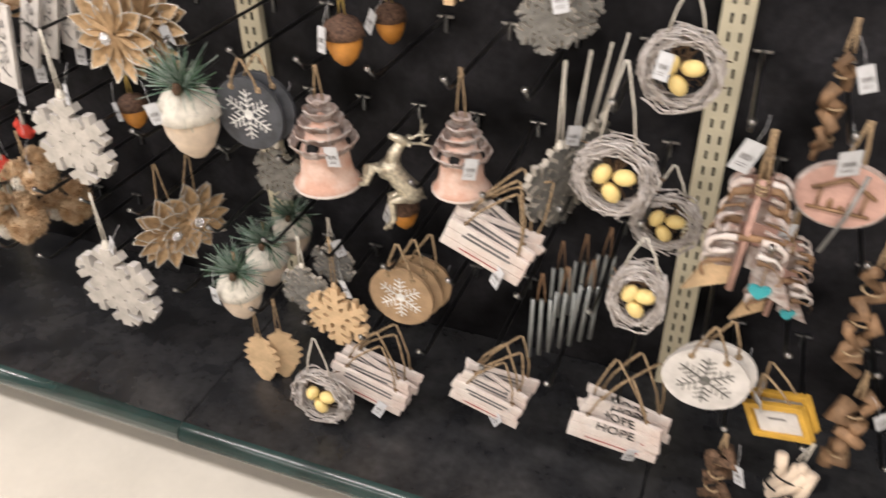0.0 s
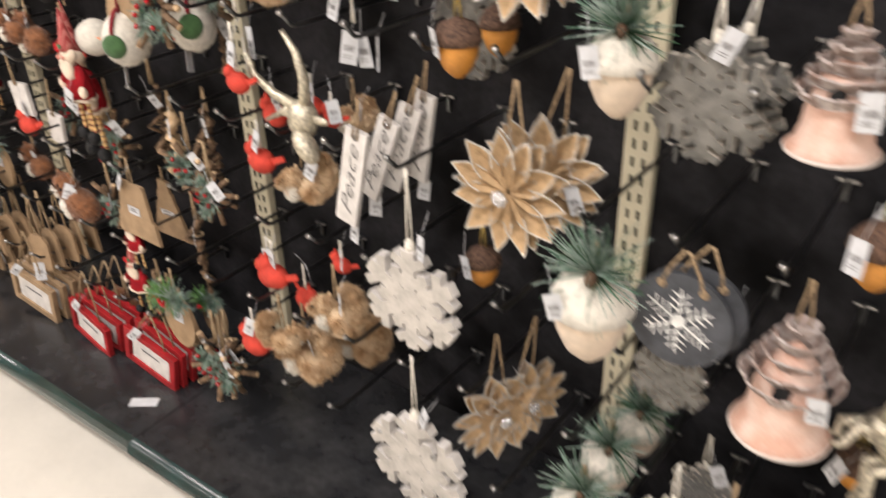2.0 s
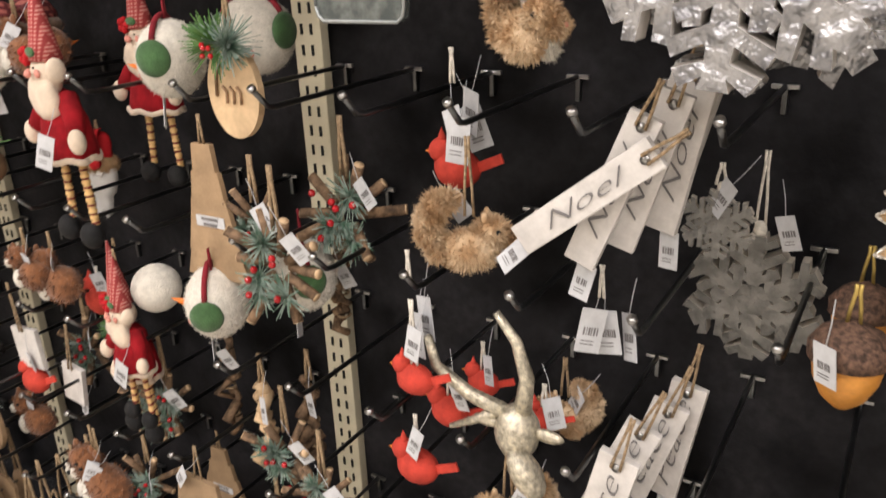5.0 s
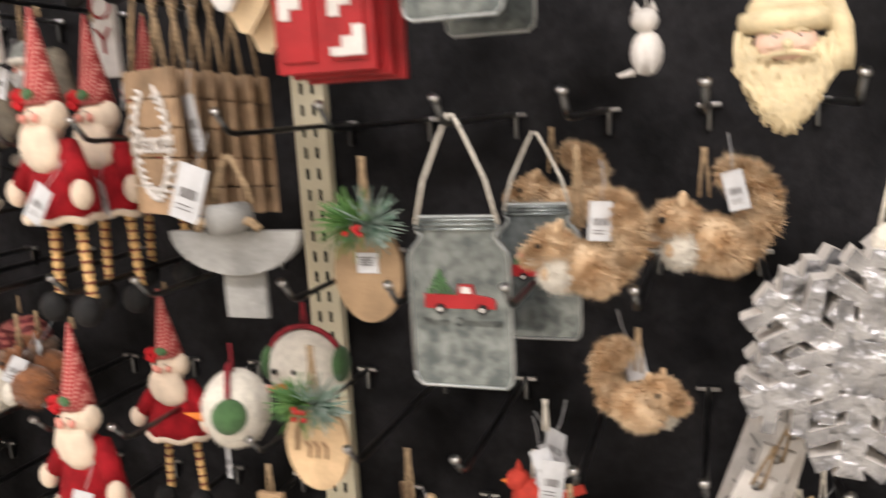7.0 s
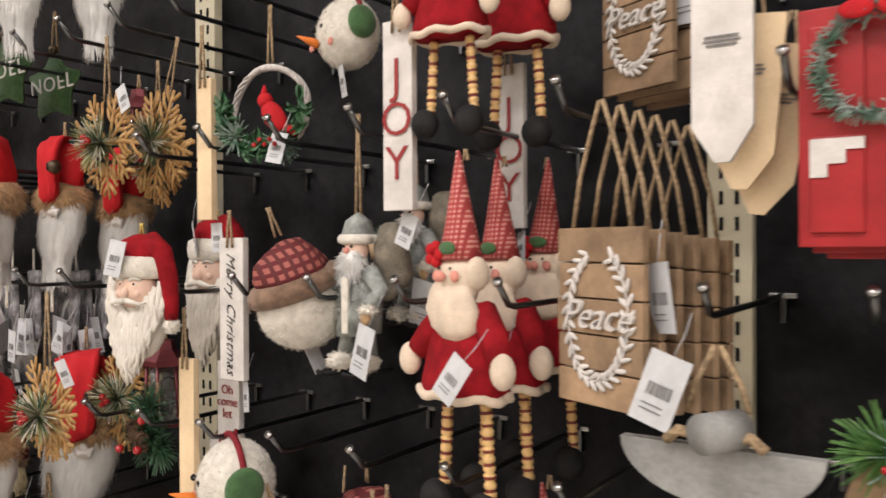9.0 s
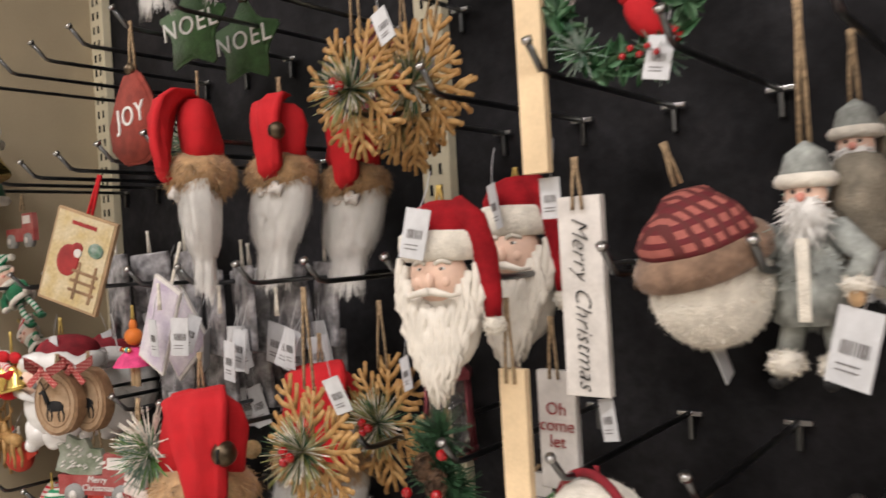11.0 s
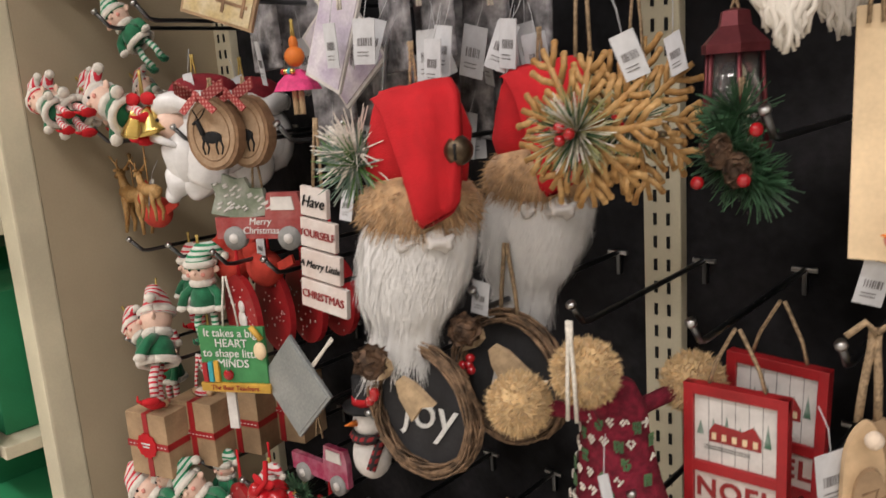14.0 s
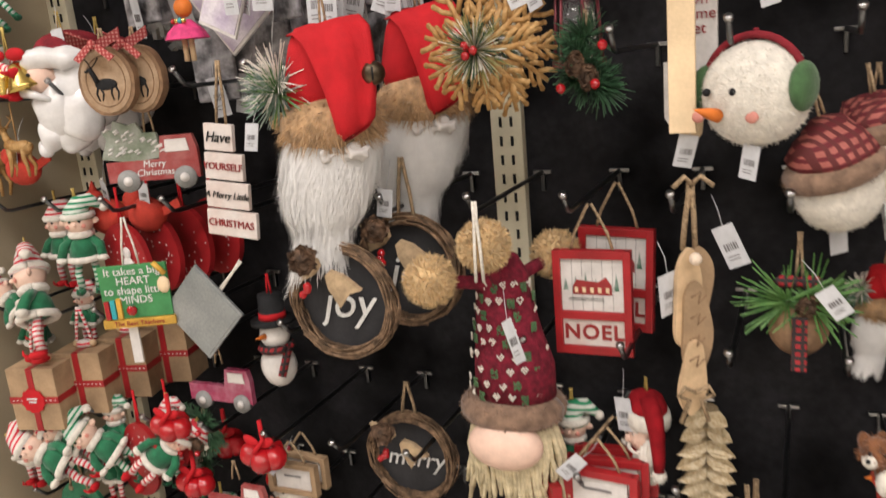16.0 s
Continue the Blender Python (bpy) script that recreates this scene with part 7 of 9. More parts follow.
def elf(x, y, z, s, up=0.05, rz=0, ry=0, lying=False, legs="candy_stripe"):
    root = thing("elf_doll_ornament", "elf doll with striped cap, green coat and striped legs", "doll", x, y, z, ry, rz, "elf dolls")
    bm = lathe(bmesh.new(), [(0.001, -0.14 * s), (0.15 * s, -0.12 * s), (0.12 * s, 0.02 * s), (0.06 * s, 0.12 * s)], 16)
    for d in (-1, 1):
        tube(bm, [(d * 0.06 * s, 0, 0.08 * s), (d * 0.17 * s, -0.05 * s, 0.0), (d * 0.19 * s, -0.1 * s, -0.1 * s)], 0.045 * s, 8)
    part("coat", bm, "elfgreen", root)
    for d in (-1, 1):
        part("cuff", ball(bmesh.new(), (d * 0.19 * s, -0.1 * s, -0.12 * s), (0.055 * s, 0.055 * s, 0.035 * s), 8), "fleece", root)
    part("hem", tube(bmesh.new(), [(0.145 * s * math.cos(a), 0.145 * s * math.sin(a), -0.13 * s) for a in np.linspace(0, math.tau, 16)], 0.035 * s, 6), "fleece", root)
    part("collar", tube(bmesh.new(), [(0.09 * s * math.cos(a), 0.09 * s * math.sin(a), 0.11 * s) for a in np.linspace(0, math.tau, 14)], 0.04 * s, 6), "fleece", root)
    bm = ball(bmesh.new(), (0, -0.01 * s, 0.23 * s), (0.135 * s, 0.13 * s, 0.13 * s), 14)
    for d in (-1, 1):
        ball(bm, (d * 0.14 * s, 0, 0.23 * s), (0.05 * s, 0.02 * s, 0.035 * s), 8)
    part("head", bm, "skin", root)
    for d in (-1, 1):
        part("eye", ball(bmesh.new(), (d * 0.045 * s, -0.13 * s, 0.25 * s), 0.014 * s, 6), "black", root)
        part("cheek", ball(bmesh.new(), (d * 0.07 * s, -0.115 * s, 0.2 * s), (0.026 * s, 0.014 * s, 0.022 * s), 7), "blush", root)
    part("nose", ball(bmesh.new(), (0, -0.145 * s, 0.22 * s), 0.022 * s, 7), "skin", root)
    part("cap", tube(bmesh.new(), [(0, 0, 0.26 * s), (0.0, 0, 0.33 * s), (0.04 * s, 0, 0.4 * s), (0.13 * s, 0, 0.43 * s), (0.23 * s, 0, 0.37 * s)], 0.155 * s, 12, taper=0.25), legs, root)
    part("bobble", ball(bmesh.new(), (0.25 * s, 0, 0.35 * s), 0.045 * s, 8), "fleece", root)
    part("cap_brim", tube(bmesh.new(), [(0.13 * s * math.cos(a), 0.13 * s * math.sin(a), 0.29 * s) for a in np.linspace(0, math.tau, 14)], 0.035 * s, 6), "fleece", root)
    for d in (-1, 1):
        part("leg", tube(bmesh.new(), [(d * 0.06 * s, 0, -0.12 * s), (d * 0.09 * s, -0.03 * s, -0.28 * s), (d * 0.08 * s, -0.02 * s, -0.42 * s)], 0.036 * s, 8), legs, root)
        bm = ball(bmesh.new(), (d * 0.09 * s, -0.05 * s, -0.46 * s), (0.045 * s, 0.08 * s, 0.035 * s), 8)
        tube(bm, [(d * 0.09 * s, -0.11 * s, -0.46 * s), (d * 0.09 * s, -0.15 * s, -0.44 * s), (d * 0.09 * s, -0.15 * s, -0.4 * s)], 0.02 * s, 6, taper=0.3)
        part("boot", bm, "elfgreen" if legs != "candy_stripe" else "redfelt", root)
    cord(root, 0.4 * s, up, 0.002, "goldcord")


def bells(x, y, z, s, up=0.04):
    root = thing("gold_bell_pair", "pair of shiny gold bells under a red bow", "ornament", x, y, z)
    for d in (-1, 1):
        part("bell", lathe(bmesh.new(), [(0.32 * s, -0.3 * s), (0.3 * s, -0.24 * s), (0.2 * s, 0.0), (0.16 * s, 0.16 * s), (0.04 * s, 0.24 * s)], 20), "gold", root, m=pose(d * 0.22 * s, 0, 0, 0, d * -18, 0))
        part("bow_loop", ball(bmesh.new(), (d * 0.26 * s, -0.05 * s, 0.36 * s), (0.24 * s, 0.08 * s, 0.12 * s), 10), "redfelt", root)
    cord(root, 0.3 * s, up, 0.003, "goldcord")


def giftbox(x, y, z, s, n=4, up=0.06):
    for k in range(n):
        root = thing("gift_box_ornament", "kraft gift box tied with red ribbon", "ornament", x + 0.034 * k, y + 0.05 * k, z + 0.006 * k, 0, 14, "kraft gift boxes")
        h = s / 2
        part("box", box(bmesh.new(), (-h * 0.8, -h * 0.6, -h), (h * 0.8, h * 0.6, h), 0.0015), "kraft", root, smooth=False)
        part("ribbon", box(bmesh.new(), (-h * 0.1, -h * 0.62, -h * 1.01), (h * 0.1, h * 0.62, h * 1.01)), "redpaint", root, smooth=False)
        part("ribbon", box(bmesh.new(), (-h * 0.82, -h * 0.63, -h * 0.1), (h * 0.82, h * 0.63, h * 0.1)), "redpaint", root, smooth=False)
        if k == 0:
            part("seal", outline(bmesh.new(), [(0.36 * h * (1 + 0.12 * (q % 2)) * math.cos(q * math.tau / 24), 0.36 * h * (1 + 0.12 * (q % 2)) * math.sin(q * math.tau / 24)) for q in range(24)], -h * 0.68, -h * 0.63), "redfelt", root, "round red scalloped paper seal", smooth=False)
            bars(root, 0.4 * h, 0.05 * h, -h * 0.69, 2, "whiteink", 0.05 * h)
        for q in range(11):
            part("ribbon_stitch", box(bmesh.new(), (-h * 0.72 + q * h * 0.14, -h * 0.64, -h * 0.012), (-h * 0.66 + q * h * 0.14, -h * 0.632, h * 0.012)), "whiteink", root, smooth=False)
        for d in (-1, 1):
            part("bead", ball(bmesh.new(), (d * h * 0.28, 0, h * 1.12), h * 0.12, 8), "wood", root)
        part("bow", ball(bmesh.new(), (0, 0, h * 1.1), (h * 0.3, h * 0.2, h * 0.14), 8), "candy_stripe", root)
        cord(root, h, up, h * 0.28, "candy_stripe", 0, 0.0026)


def red_disc(x, y, z, s, n=4):
    for k in range(n):
        root = thing("round_tin_ornament", "round red dotted tin disc with a snowman", "ornament", x + 0.028 * k, y + 0.03 * k, z + 0.006 * k, 0, -14, "round red tins")
        part("disc", outline(bmesh.new(), oval(0.5 * s, 0.5 * s, 32), -0.004, 0.004), "redpaint", root, smooth=False)
        bm = bmesh.new()
        for q in range(26):
            a, r = rnd.uniform(0, 6.28), rnd.uniform(0.1, 0.45) * s
            ball(bm, (r * math.cos(a), -0.004, r * math.sin(a)), (0.012 * s, 0.001, 0.012 * s), 6)
        part("dots", bm, "white", root)
        if k == 0:
            bm = ball(bmesh.new(), (0.1 * s, -0.006, -0.02 * s), (0.12 * s, 0.003, 0.12 * s), 12)
            ball(bm, (0.1 * s, -0.006, 0.14 * s), (0.08 * s, 0.003, 0.08 * s), 12)
            part("snowman", bm, "white", root)
        cord(root, 0.5 * s, 0.05, 0.003, "redfelt")


def teacher_sign(x, y, z, s):
    root = thing("teacher_sign_ornament", "green book-shaped sign with white and yellow lettering", "sign", x, y, z, 0, 25)
    part("board", box(bmesh.new(), (-0.62 * s, -0.003, -0.5 * s), (0.62 * s, 0.003, 0.5 * s), 0.001), "boardgreen", root, smooth=False)
    lettering(root, "It takes a big\nHEART\nto shape little\nMINDS", 0.2 * s, 0, 0.12 * s, -0.0045, "whiteink", 0, 0, 0.0004)
    part("yellow_strip", box(bmesh.new(), (-0.66 * s, -0.006, -0.66 * s), (0.66 * s, 0.004, -0.5 * s), 0.001), "yellow", root, smooth=False)
    part("apple", ball(bmesh.new(), (-0.1 * s, -0.006, -0.34 * s), (0.1 * s, 0.004, 0.1 * s), 10), "berry", root)
    part("palette", ball(bmesh.new(), (0.55 * s, -0.006, 0.1 * s), (0.12 * s, 0.004, 0.16 * s), 10), "pinewood", root)
    lettering(root, "The Best Teachers", 0.12 * s, 0, -0.58 * s, -0.0068, "redink", 0, 0, 0.0004)
    for q, mt in enumerate(("redpaint", "teal", "yellow")):
        part("book", box(bmesh.new(), ((-0.58 + 0.11 * q) * s, -0.008, -0.48 * s), ((-0.49 + 0.11 * q) * s, -0.0032, -0.14 * s + 0.02 * q * s), 0.001), mt, root, smooth=False)
    part("pencil", tube(bmesh.new(), [(0.42 * s, -0.006, 0.52 * s), (0.6 * s, -0.006, 0.3 * s)], 0.05 * s, 6), "yellow", root)
    part("apple_leaf", ball(bmesh.new(), (-0.06 * s, -0.009, -0.23 * s), (0.04 * s, 0.002, 0.02 * s), 8), "elfgreen", root)
    part("stick", box(bmesh.new(), (-0.02, 0.004, -1.4 * s), (-0.008, 0.008, -0.4 * s), 0.0005), "white", root, smooth=False)
    cord(root, 0.5 * s, 0.06, 0.01, "cotton")


def tall_snowman(x, y, z, s, up=0.05):
    root = thing("snowman_ornament", "slim snowman with a black top hat and red scarf", "ornament", x, y, z)
    bm = ball(bmesh.new(), (0, 0, -0.25 * s), (0.17 * s, 0.15 * s, 0.2 * s), 12)
    ball(bm, (0, 0, 0.05 * s), (0.14 * s, 0.13 * s, 0.15 * s), 12)
    part("body", bm, "white", root)
    part("hat", lathe(bmesh.new(), [(0.2 * s, 0.16 * s), (0.2 * s, 0.19 * s), (0.12 * s, 0.2 * s), (0.11 * s, 0.42 * s), (0.02 * s, 0.43 * s)], 14), "black", root)
    part("hat_band", lathe(bmesh.new(), [(0.125 * s, 0.2 * s), (0.122 * s, 0.26 * s)], 14), "redfelt", root)
    part("scarf", tube(bmesh.new(), [(0.13 * s * math.cos(a), 0.13 * s * math.sin(a), -0.07 * s) for a in np.linspace(0, math.tau, 14)] + [(0.12 * s, -0.14 * s, -0.3 * s)], 0.04 * s, 6), "plaid", root)
    part("nose", lathe(bmesh.new(), [(0.03 * s, 0), (0.003 * s, 0.12 * s)], 8), "orange", root, m=pose(-0.02 * s, -0.12 * s, 0.06 * s, 80, -30, 0))
    cord(root, 0.42 * s, up, 0.003, "redfelt")


def driftwood(x, y, z, s, up=0.06, w=0.14, face="wood", label="slim bundle of pale carved wood pieces tied with twine"):
    root = thing("wood_bundle_ornament", label, "ornament", x, y, z, 0, 0, "wood bundles")
    for k in range(7):
        zz = s * (0.45 - 0.14 * k)
        bm = tube(bmesh.new(), [(rnd.uniform(-1, 1) * w * s * 0.3, rnd.uniform(-0.01, 0.01), zz), (rnd.uniform(-1, 1) * w * s * 0.5, rnd.uniform(-0.02, 0.01), zz - 0.09 * s), (rnd.uniform(-1, 1) * w * s * 0.4, 0, zz - 0.2 * s)], w * s * rnd.uniform(0.16, 0.3), 7, taper=0.7)
        part("wood_piece", bm, face, root)
    bm = bmesh.new()
    for k in range(3):
        tube(bm, [(0.26 * w * s * math.cos(a), 0.26 * w * s * math.sin(a), s * (0.25 - 0.3 * k)) for a in np.linspace(0, math.tau, 10)], 0.0018, 5)
    part("twine", bm, "jute", root)
    cord(root, 0.46 * s, up, 0.004, "jute", 0, 0.0022)
    price_tag(root, w * s * 0.5, 0.42 * s, rot=-20, y=-0.02)


def rusty_bell(x, y, z, s, up=0.06):
    root = thing("jingle_bell_ornament", "rusty jingle bell with pine sprigs and a red plaid ribbon", "ornament", x, y, z)
    part("bell", ball(bmesh.new(), (0, 0, -0.15 * s), 0.28 * s, 18), "wooddark", root)
    part("ribbon", box(bmesh.new(), (-0.06 * s, -0.3 * s, -0.5 * s), (0.08 * s, -0.285 * s, 0.05 * s), 0.001), "plaid", root, smooth=False)
    for d in (-1, 1):
        bm = needles(bmesh.new(), (d * 0.1 * s, -0.12 * s, 0.15 * s), 75, 0.48 * s, 0.8, (d, -0.4, 0.0), width=0.0016)
        part("pine_sprig", bm, "freshpine", root)
    bm = ball(bmesh.new(), (0.08 * s, -0.2 * s, 0.12 * s), 0.1 * s, 10)
    fuzz(bm, (0.08 * s, -0.2 * s, 0.12 * s), 0.1 * s, 80, 0.03 * s, 0, 0.005)
    part("cone", bm, "pinecone", root)
    for d in (-1, 1):
        part("bow_loop", ball(bmesh.new(), (d * 0.1 * s, -0.1 * s, 0.34 * s), (0.13 * s, 0.05 * s, 0.07 * s), 8), "plaid", root)
    cord(root, 0.3 * s, up, 0.003)
    price_tag(root, 0.2 * s, 0.4 * s, rot=-30, y=-0.05)


def box_frame(x, y, z, s, rz=0, ry=0, face="redpaint", n=3, up=0.05, wide=1.5):
    """Small framed boards on twine, stacked on one hook."""
    for k in range(n):
        root = thing("framed_board_ornament", "small framed board with a white panel, hung on twine", "sign", x + 0.006 * k, y + 0.02 * k, z + 0.004 * k, ry, rz + rnd.uniform(-6, 6), "small framed boards")
        w = wide * s / 2
        part("panel", box(bmesh.new(), (-w * 0.8, -0.003, -0.36 * s), (w * 0.8, 0.002, 0.36 * s)), "white", root, smooth=False)
        for lo, hi in (((-w, 0.34), (w, 0.5)), ((-w, -0.5), (w, -0.34))):
            part("rail", box(bmesh.new(), (lo[0], -0.007, lo[1] * s), (hi[0], 0.004, hi[1] * s), 0.001), face, root, smooth=False)
        for d in (-1, 1):
            part("stile", box(bmesh.new(), (d * w - 0.08 * s, -0.0075, -0.5 * s), (d * w + 0.08 * s, 0.004, 0.5 * s), 0.001), face, root, smooth=False)
        if k == 0:
            bars(root, w, 0.05 * s, -0.0034, 1, "greyink", 0.05 * s)
            price_tag(root, -0.3 * w, 0.8 * s, rot=40, y=-0.012)
        cord(root, 0.48 * s, up, w * 0.6, "jute", 0, 0.0018)


def tube_chime(x, y, z, s, up=0.05):
    for k in range(3):
        root = thing("chime_ornament", "bundle of silver tubes hung on dark cord", "ornament", x + 0.03 * k, y + 0.012 * k, z + 0.012 * k, 2 * k, 0, "silver tube bundles")
        for q in range(3):
            bm = tube(bmesh.new(), [((q - 1) * 0.012, q * 0.004, 0.4 * s), ((q - 1) * 0.014, q * 0.004, -0.5 * s + 0.006 * q)], 0.003, 9)
            part("tube", bm, "tin", root)
        cord(root, 0.4 * s, up, 0.006, "wooddark")


def leaf_pair(x, y, z, s, up=0.06):
    for d in (0, 1):
        root = thing("leaf_ornament", "pointed tan wooden leaf with notched edges", "ornament", x + 0.03 * d, y + 0.02 * d, z + 0.004 * d, 0, 25 * d, "wooden leaves")
        pts = []
        for k in range(9):
            u = k / 8
            w = 0.28 * s * math.sin(math.pi * min(1, u * 1.15 + 0.02)) ** 0.8 if u < 0.86 else 0.03 * s
            pts += [(w + 0.01 * s, (0.5 - u) * s), (w * 0.72 + 0.004 * s, (0.5 - u - 0.05) * s)]
        part("leaf", outline(bmesh.new(), pts + [(-a, b) for a, b in pts[::-1]], -0.003, 0.003), "wood", root, smooth=False)
        cord(root, 0.48 * s, up, 0.004)


def flake_arm(r, depth, half, branches, rough=0.0):
    """One arm of a cut-out snowflake as one board, along +x; branches: (place, length, half width)."""
    side = [(0.02 * r, half * r)]
    for p, ln, w in branches:
        d, q = Vector((0.5, 0.866)), Vector((0.866, -0.5))
        base = Vector((p, half * 0.6)) * r
        a, b = base - q * w * r, base + q * w * r
        a = a + d * (half * r - a.y) / d.y
        b = b + d * (half * r - b.y) / d.y
        e0, e1 = base - q * w * r + d * ln * r, base + q * w * r + d * ln * r
        side += [tuple(a), tuple(e0), tuple(e1), tuple(b)]
    side += [(r, half * r)]
    side = [(x + rnd.uniform(-rough, rough), z + rnd.uniform(-rough, rough)) for x, z in side]
    pts = side + [(x, -z) for x, z in side[::-1]]
    bm = outline(bmesh.new(), pts, -depth / 2, depth / 2)
    for f in bm.faces:
        if abs(f.normal.y) < 0.5:
            f.material_index = 1
    return bm


def fur_shell(bm, prof, n, sy, width, length, y=0.0, x=0.0, lean=0.0, flare=0.25, core=0.9):
    """A soft fur body: a closed shell of the profile (radius, height) with fine hair laid down along it in locks."""
    top = prof[-1][1]
    lathe(bm, [(r * core, h) for r, h in prof], 20, (x, y, 0), sy)
    for v in bm.verts:
        v.co.x += lean * (top - v.co.z)
    hs, rs = [h for _, h in prof], [r for r, _ in prof]
    for _ in range(n):
        h = rnd.uniform(hs[0], hs[-1])
        a = rnd.uniform(math.pi * 0.9, math.pi * 2.1)
        lock = noise.noise(Vector((a * 3.2, h * 30, 1.7)))
        row = None
        ln = length * rnd.uniform(0.5, 1.2) * (1 + 0.5 * lock)
        drift = rnd.gauss(0, 0.07) + 0.3 * lock
        out = flare * ln * rnd.uniform(0.1, 1)
        for k in range(5):
            t = k / 4
            hh = h - ln * t
            rr = float(np.interp(max(hh, hs[0]), hs, rs)) + out * t * t
            aa = a + drift * t + 0.05 * math.sin(6 * t + 9 * lock)
            c = Vector((x + rr * math.cos(aa) + lean * (top - hh), y + rr * sy * math.sin(aa), hh))
            ww = width * (1 - 0.8 * t)
            d = Vector((-math.sin(aa), sy * math.cos(aa), 0)).normalized() * ww
            new_row = (bm.verts.new(c - d), bm.verts.new(c + d))
            if row:
                bm.faces.new((row[0], row[1], new_row[1], new_row[0]))
            row = new_row
    return bm


def bauble_cluster(x, y, z, s, up=0.05):
    root = thing("bauble_cluster", "cluster of shiny red baubles hung by a red ribbon", "bauble", x, y, z, group="bauble clusters")
    for k in range(5):
        a = math.tau * k / 5
        bm = ball(bmesh.new(), (0.24 * s * math.cos(a), 0.15 * s * math.sin(a), (0.1 * math.sin(k * 2.4) - 0.1) * s), 0.24 * s, 14)
        part("bauble", bm, "berry", root, m=pose(0, 0, 0))
    part("ribbon", tube(bmesh.new(), [(0, -0.02, 0.1 * s), (0.01, -0.01, up * 0.5), (0, 0, up)], 0.0035, 6), "redfelt", root)
    for d in (-1, 1):
        part("bow_loop", ball(bmesh.new(), (0, 0, 0), (0.2 * s, 0.05 * s, 0.1 * s), 9), "redfelt", root, m=pose(d * 0.16 * s, -0.1 * s, 0.24 * s, 0, d * -25, 0))



def felt_shape(x, y, z, s, word, face, pts, label, up=0.06, rz=0, ry=0):
    """A stuffed felt shape with a word in white beads on twine."""
    root = thing("felt_ornament", label, "ornament", x, y, z, ry, rz, "stuffed felt ornaments")
    bm = outline(bmesh.new(), [(a * s, b * s) for a, b in pts], -0.05 * s, 0.05 * s)
    bmesh.ops.bevel(bm, geom=bm.edges[:], offset=0.035 * s, segments=3, affect="EDGES")
    part("stuffed_body", bm, face, root)
    lettering(root, word, 0.3 * s, 0, 0.02 * s, -0.055 * s, "whiteink", -6, 0, 0.001, spacing=1.15)
    part("bell", ball(bmesh.new(), (0, -0.02 * s, 0.52 * s), 0.07 * s, 12), "bronze", root)
    cord(root, 0.5 * s, up, 0.006, "jute", r=0.0018)


STAR = [((0.56 if k % 2 == 0 else 0.33) * math.sin(k * math.pi / 5), (0.56 if k % 2 == 0 else 0.33) * math.cos(k * math.pi / 5)) for k in range(10)]
DROP = [(0.12, 0.5), (0.3, 0.28), (0.48, -0.05), (0.44, -0.34), (0.2, -0.5), (-0.2, -0.5), (-0.44, -0.34), (-0.48, -0.05), (-0.3, 0.28), (-0.12, 0.5)]


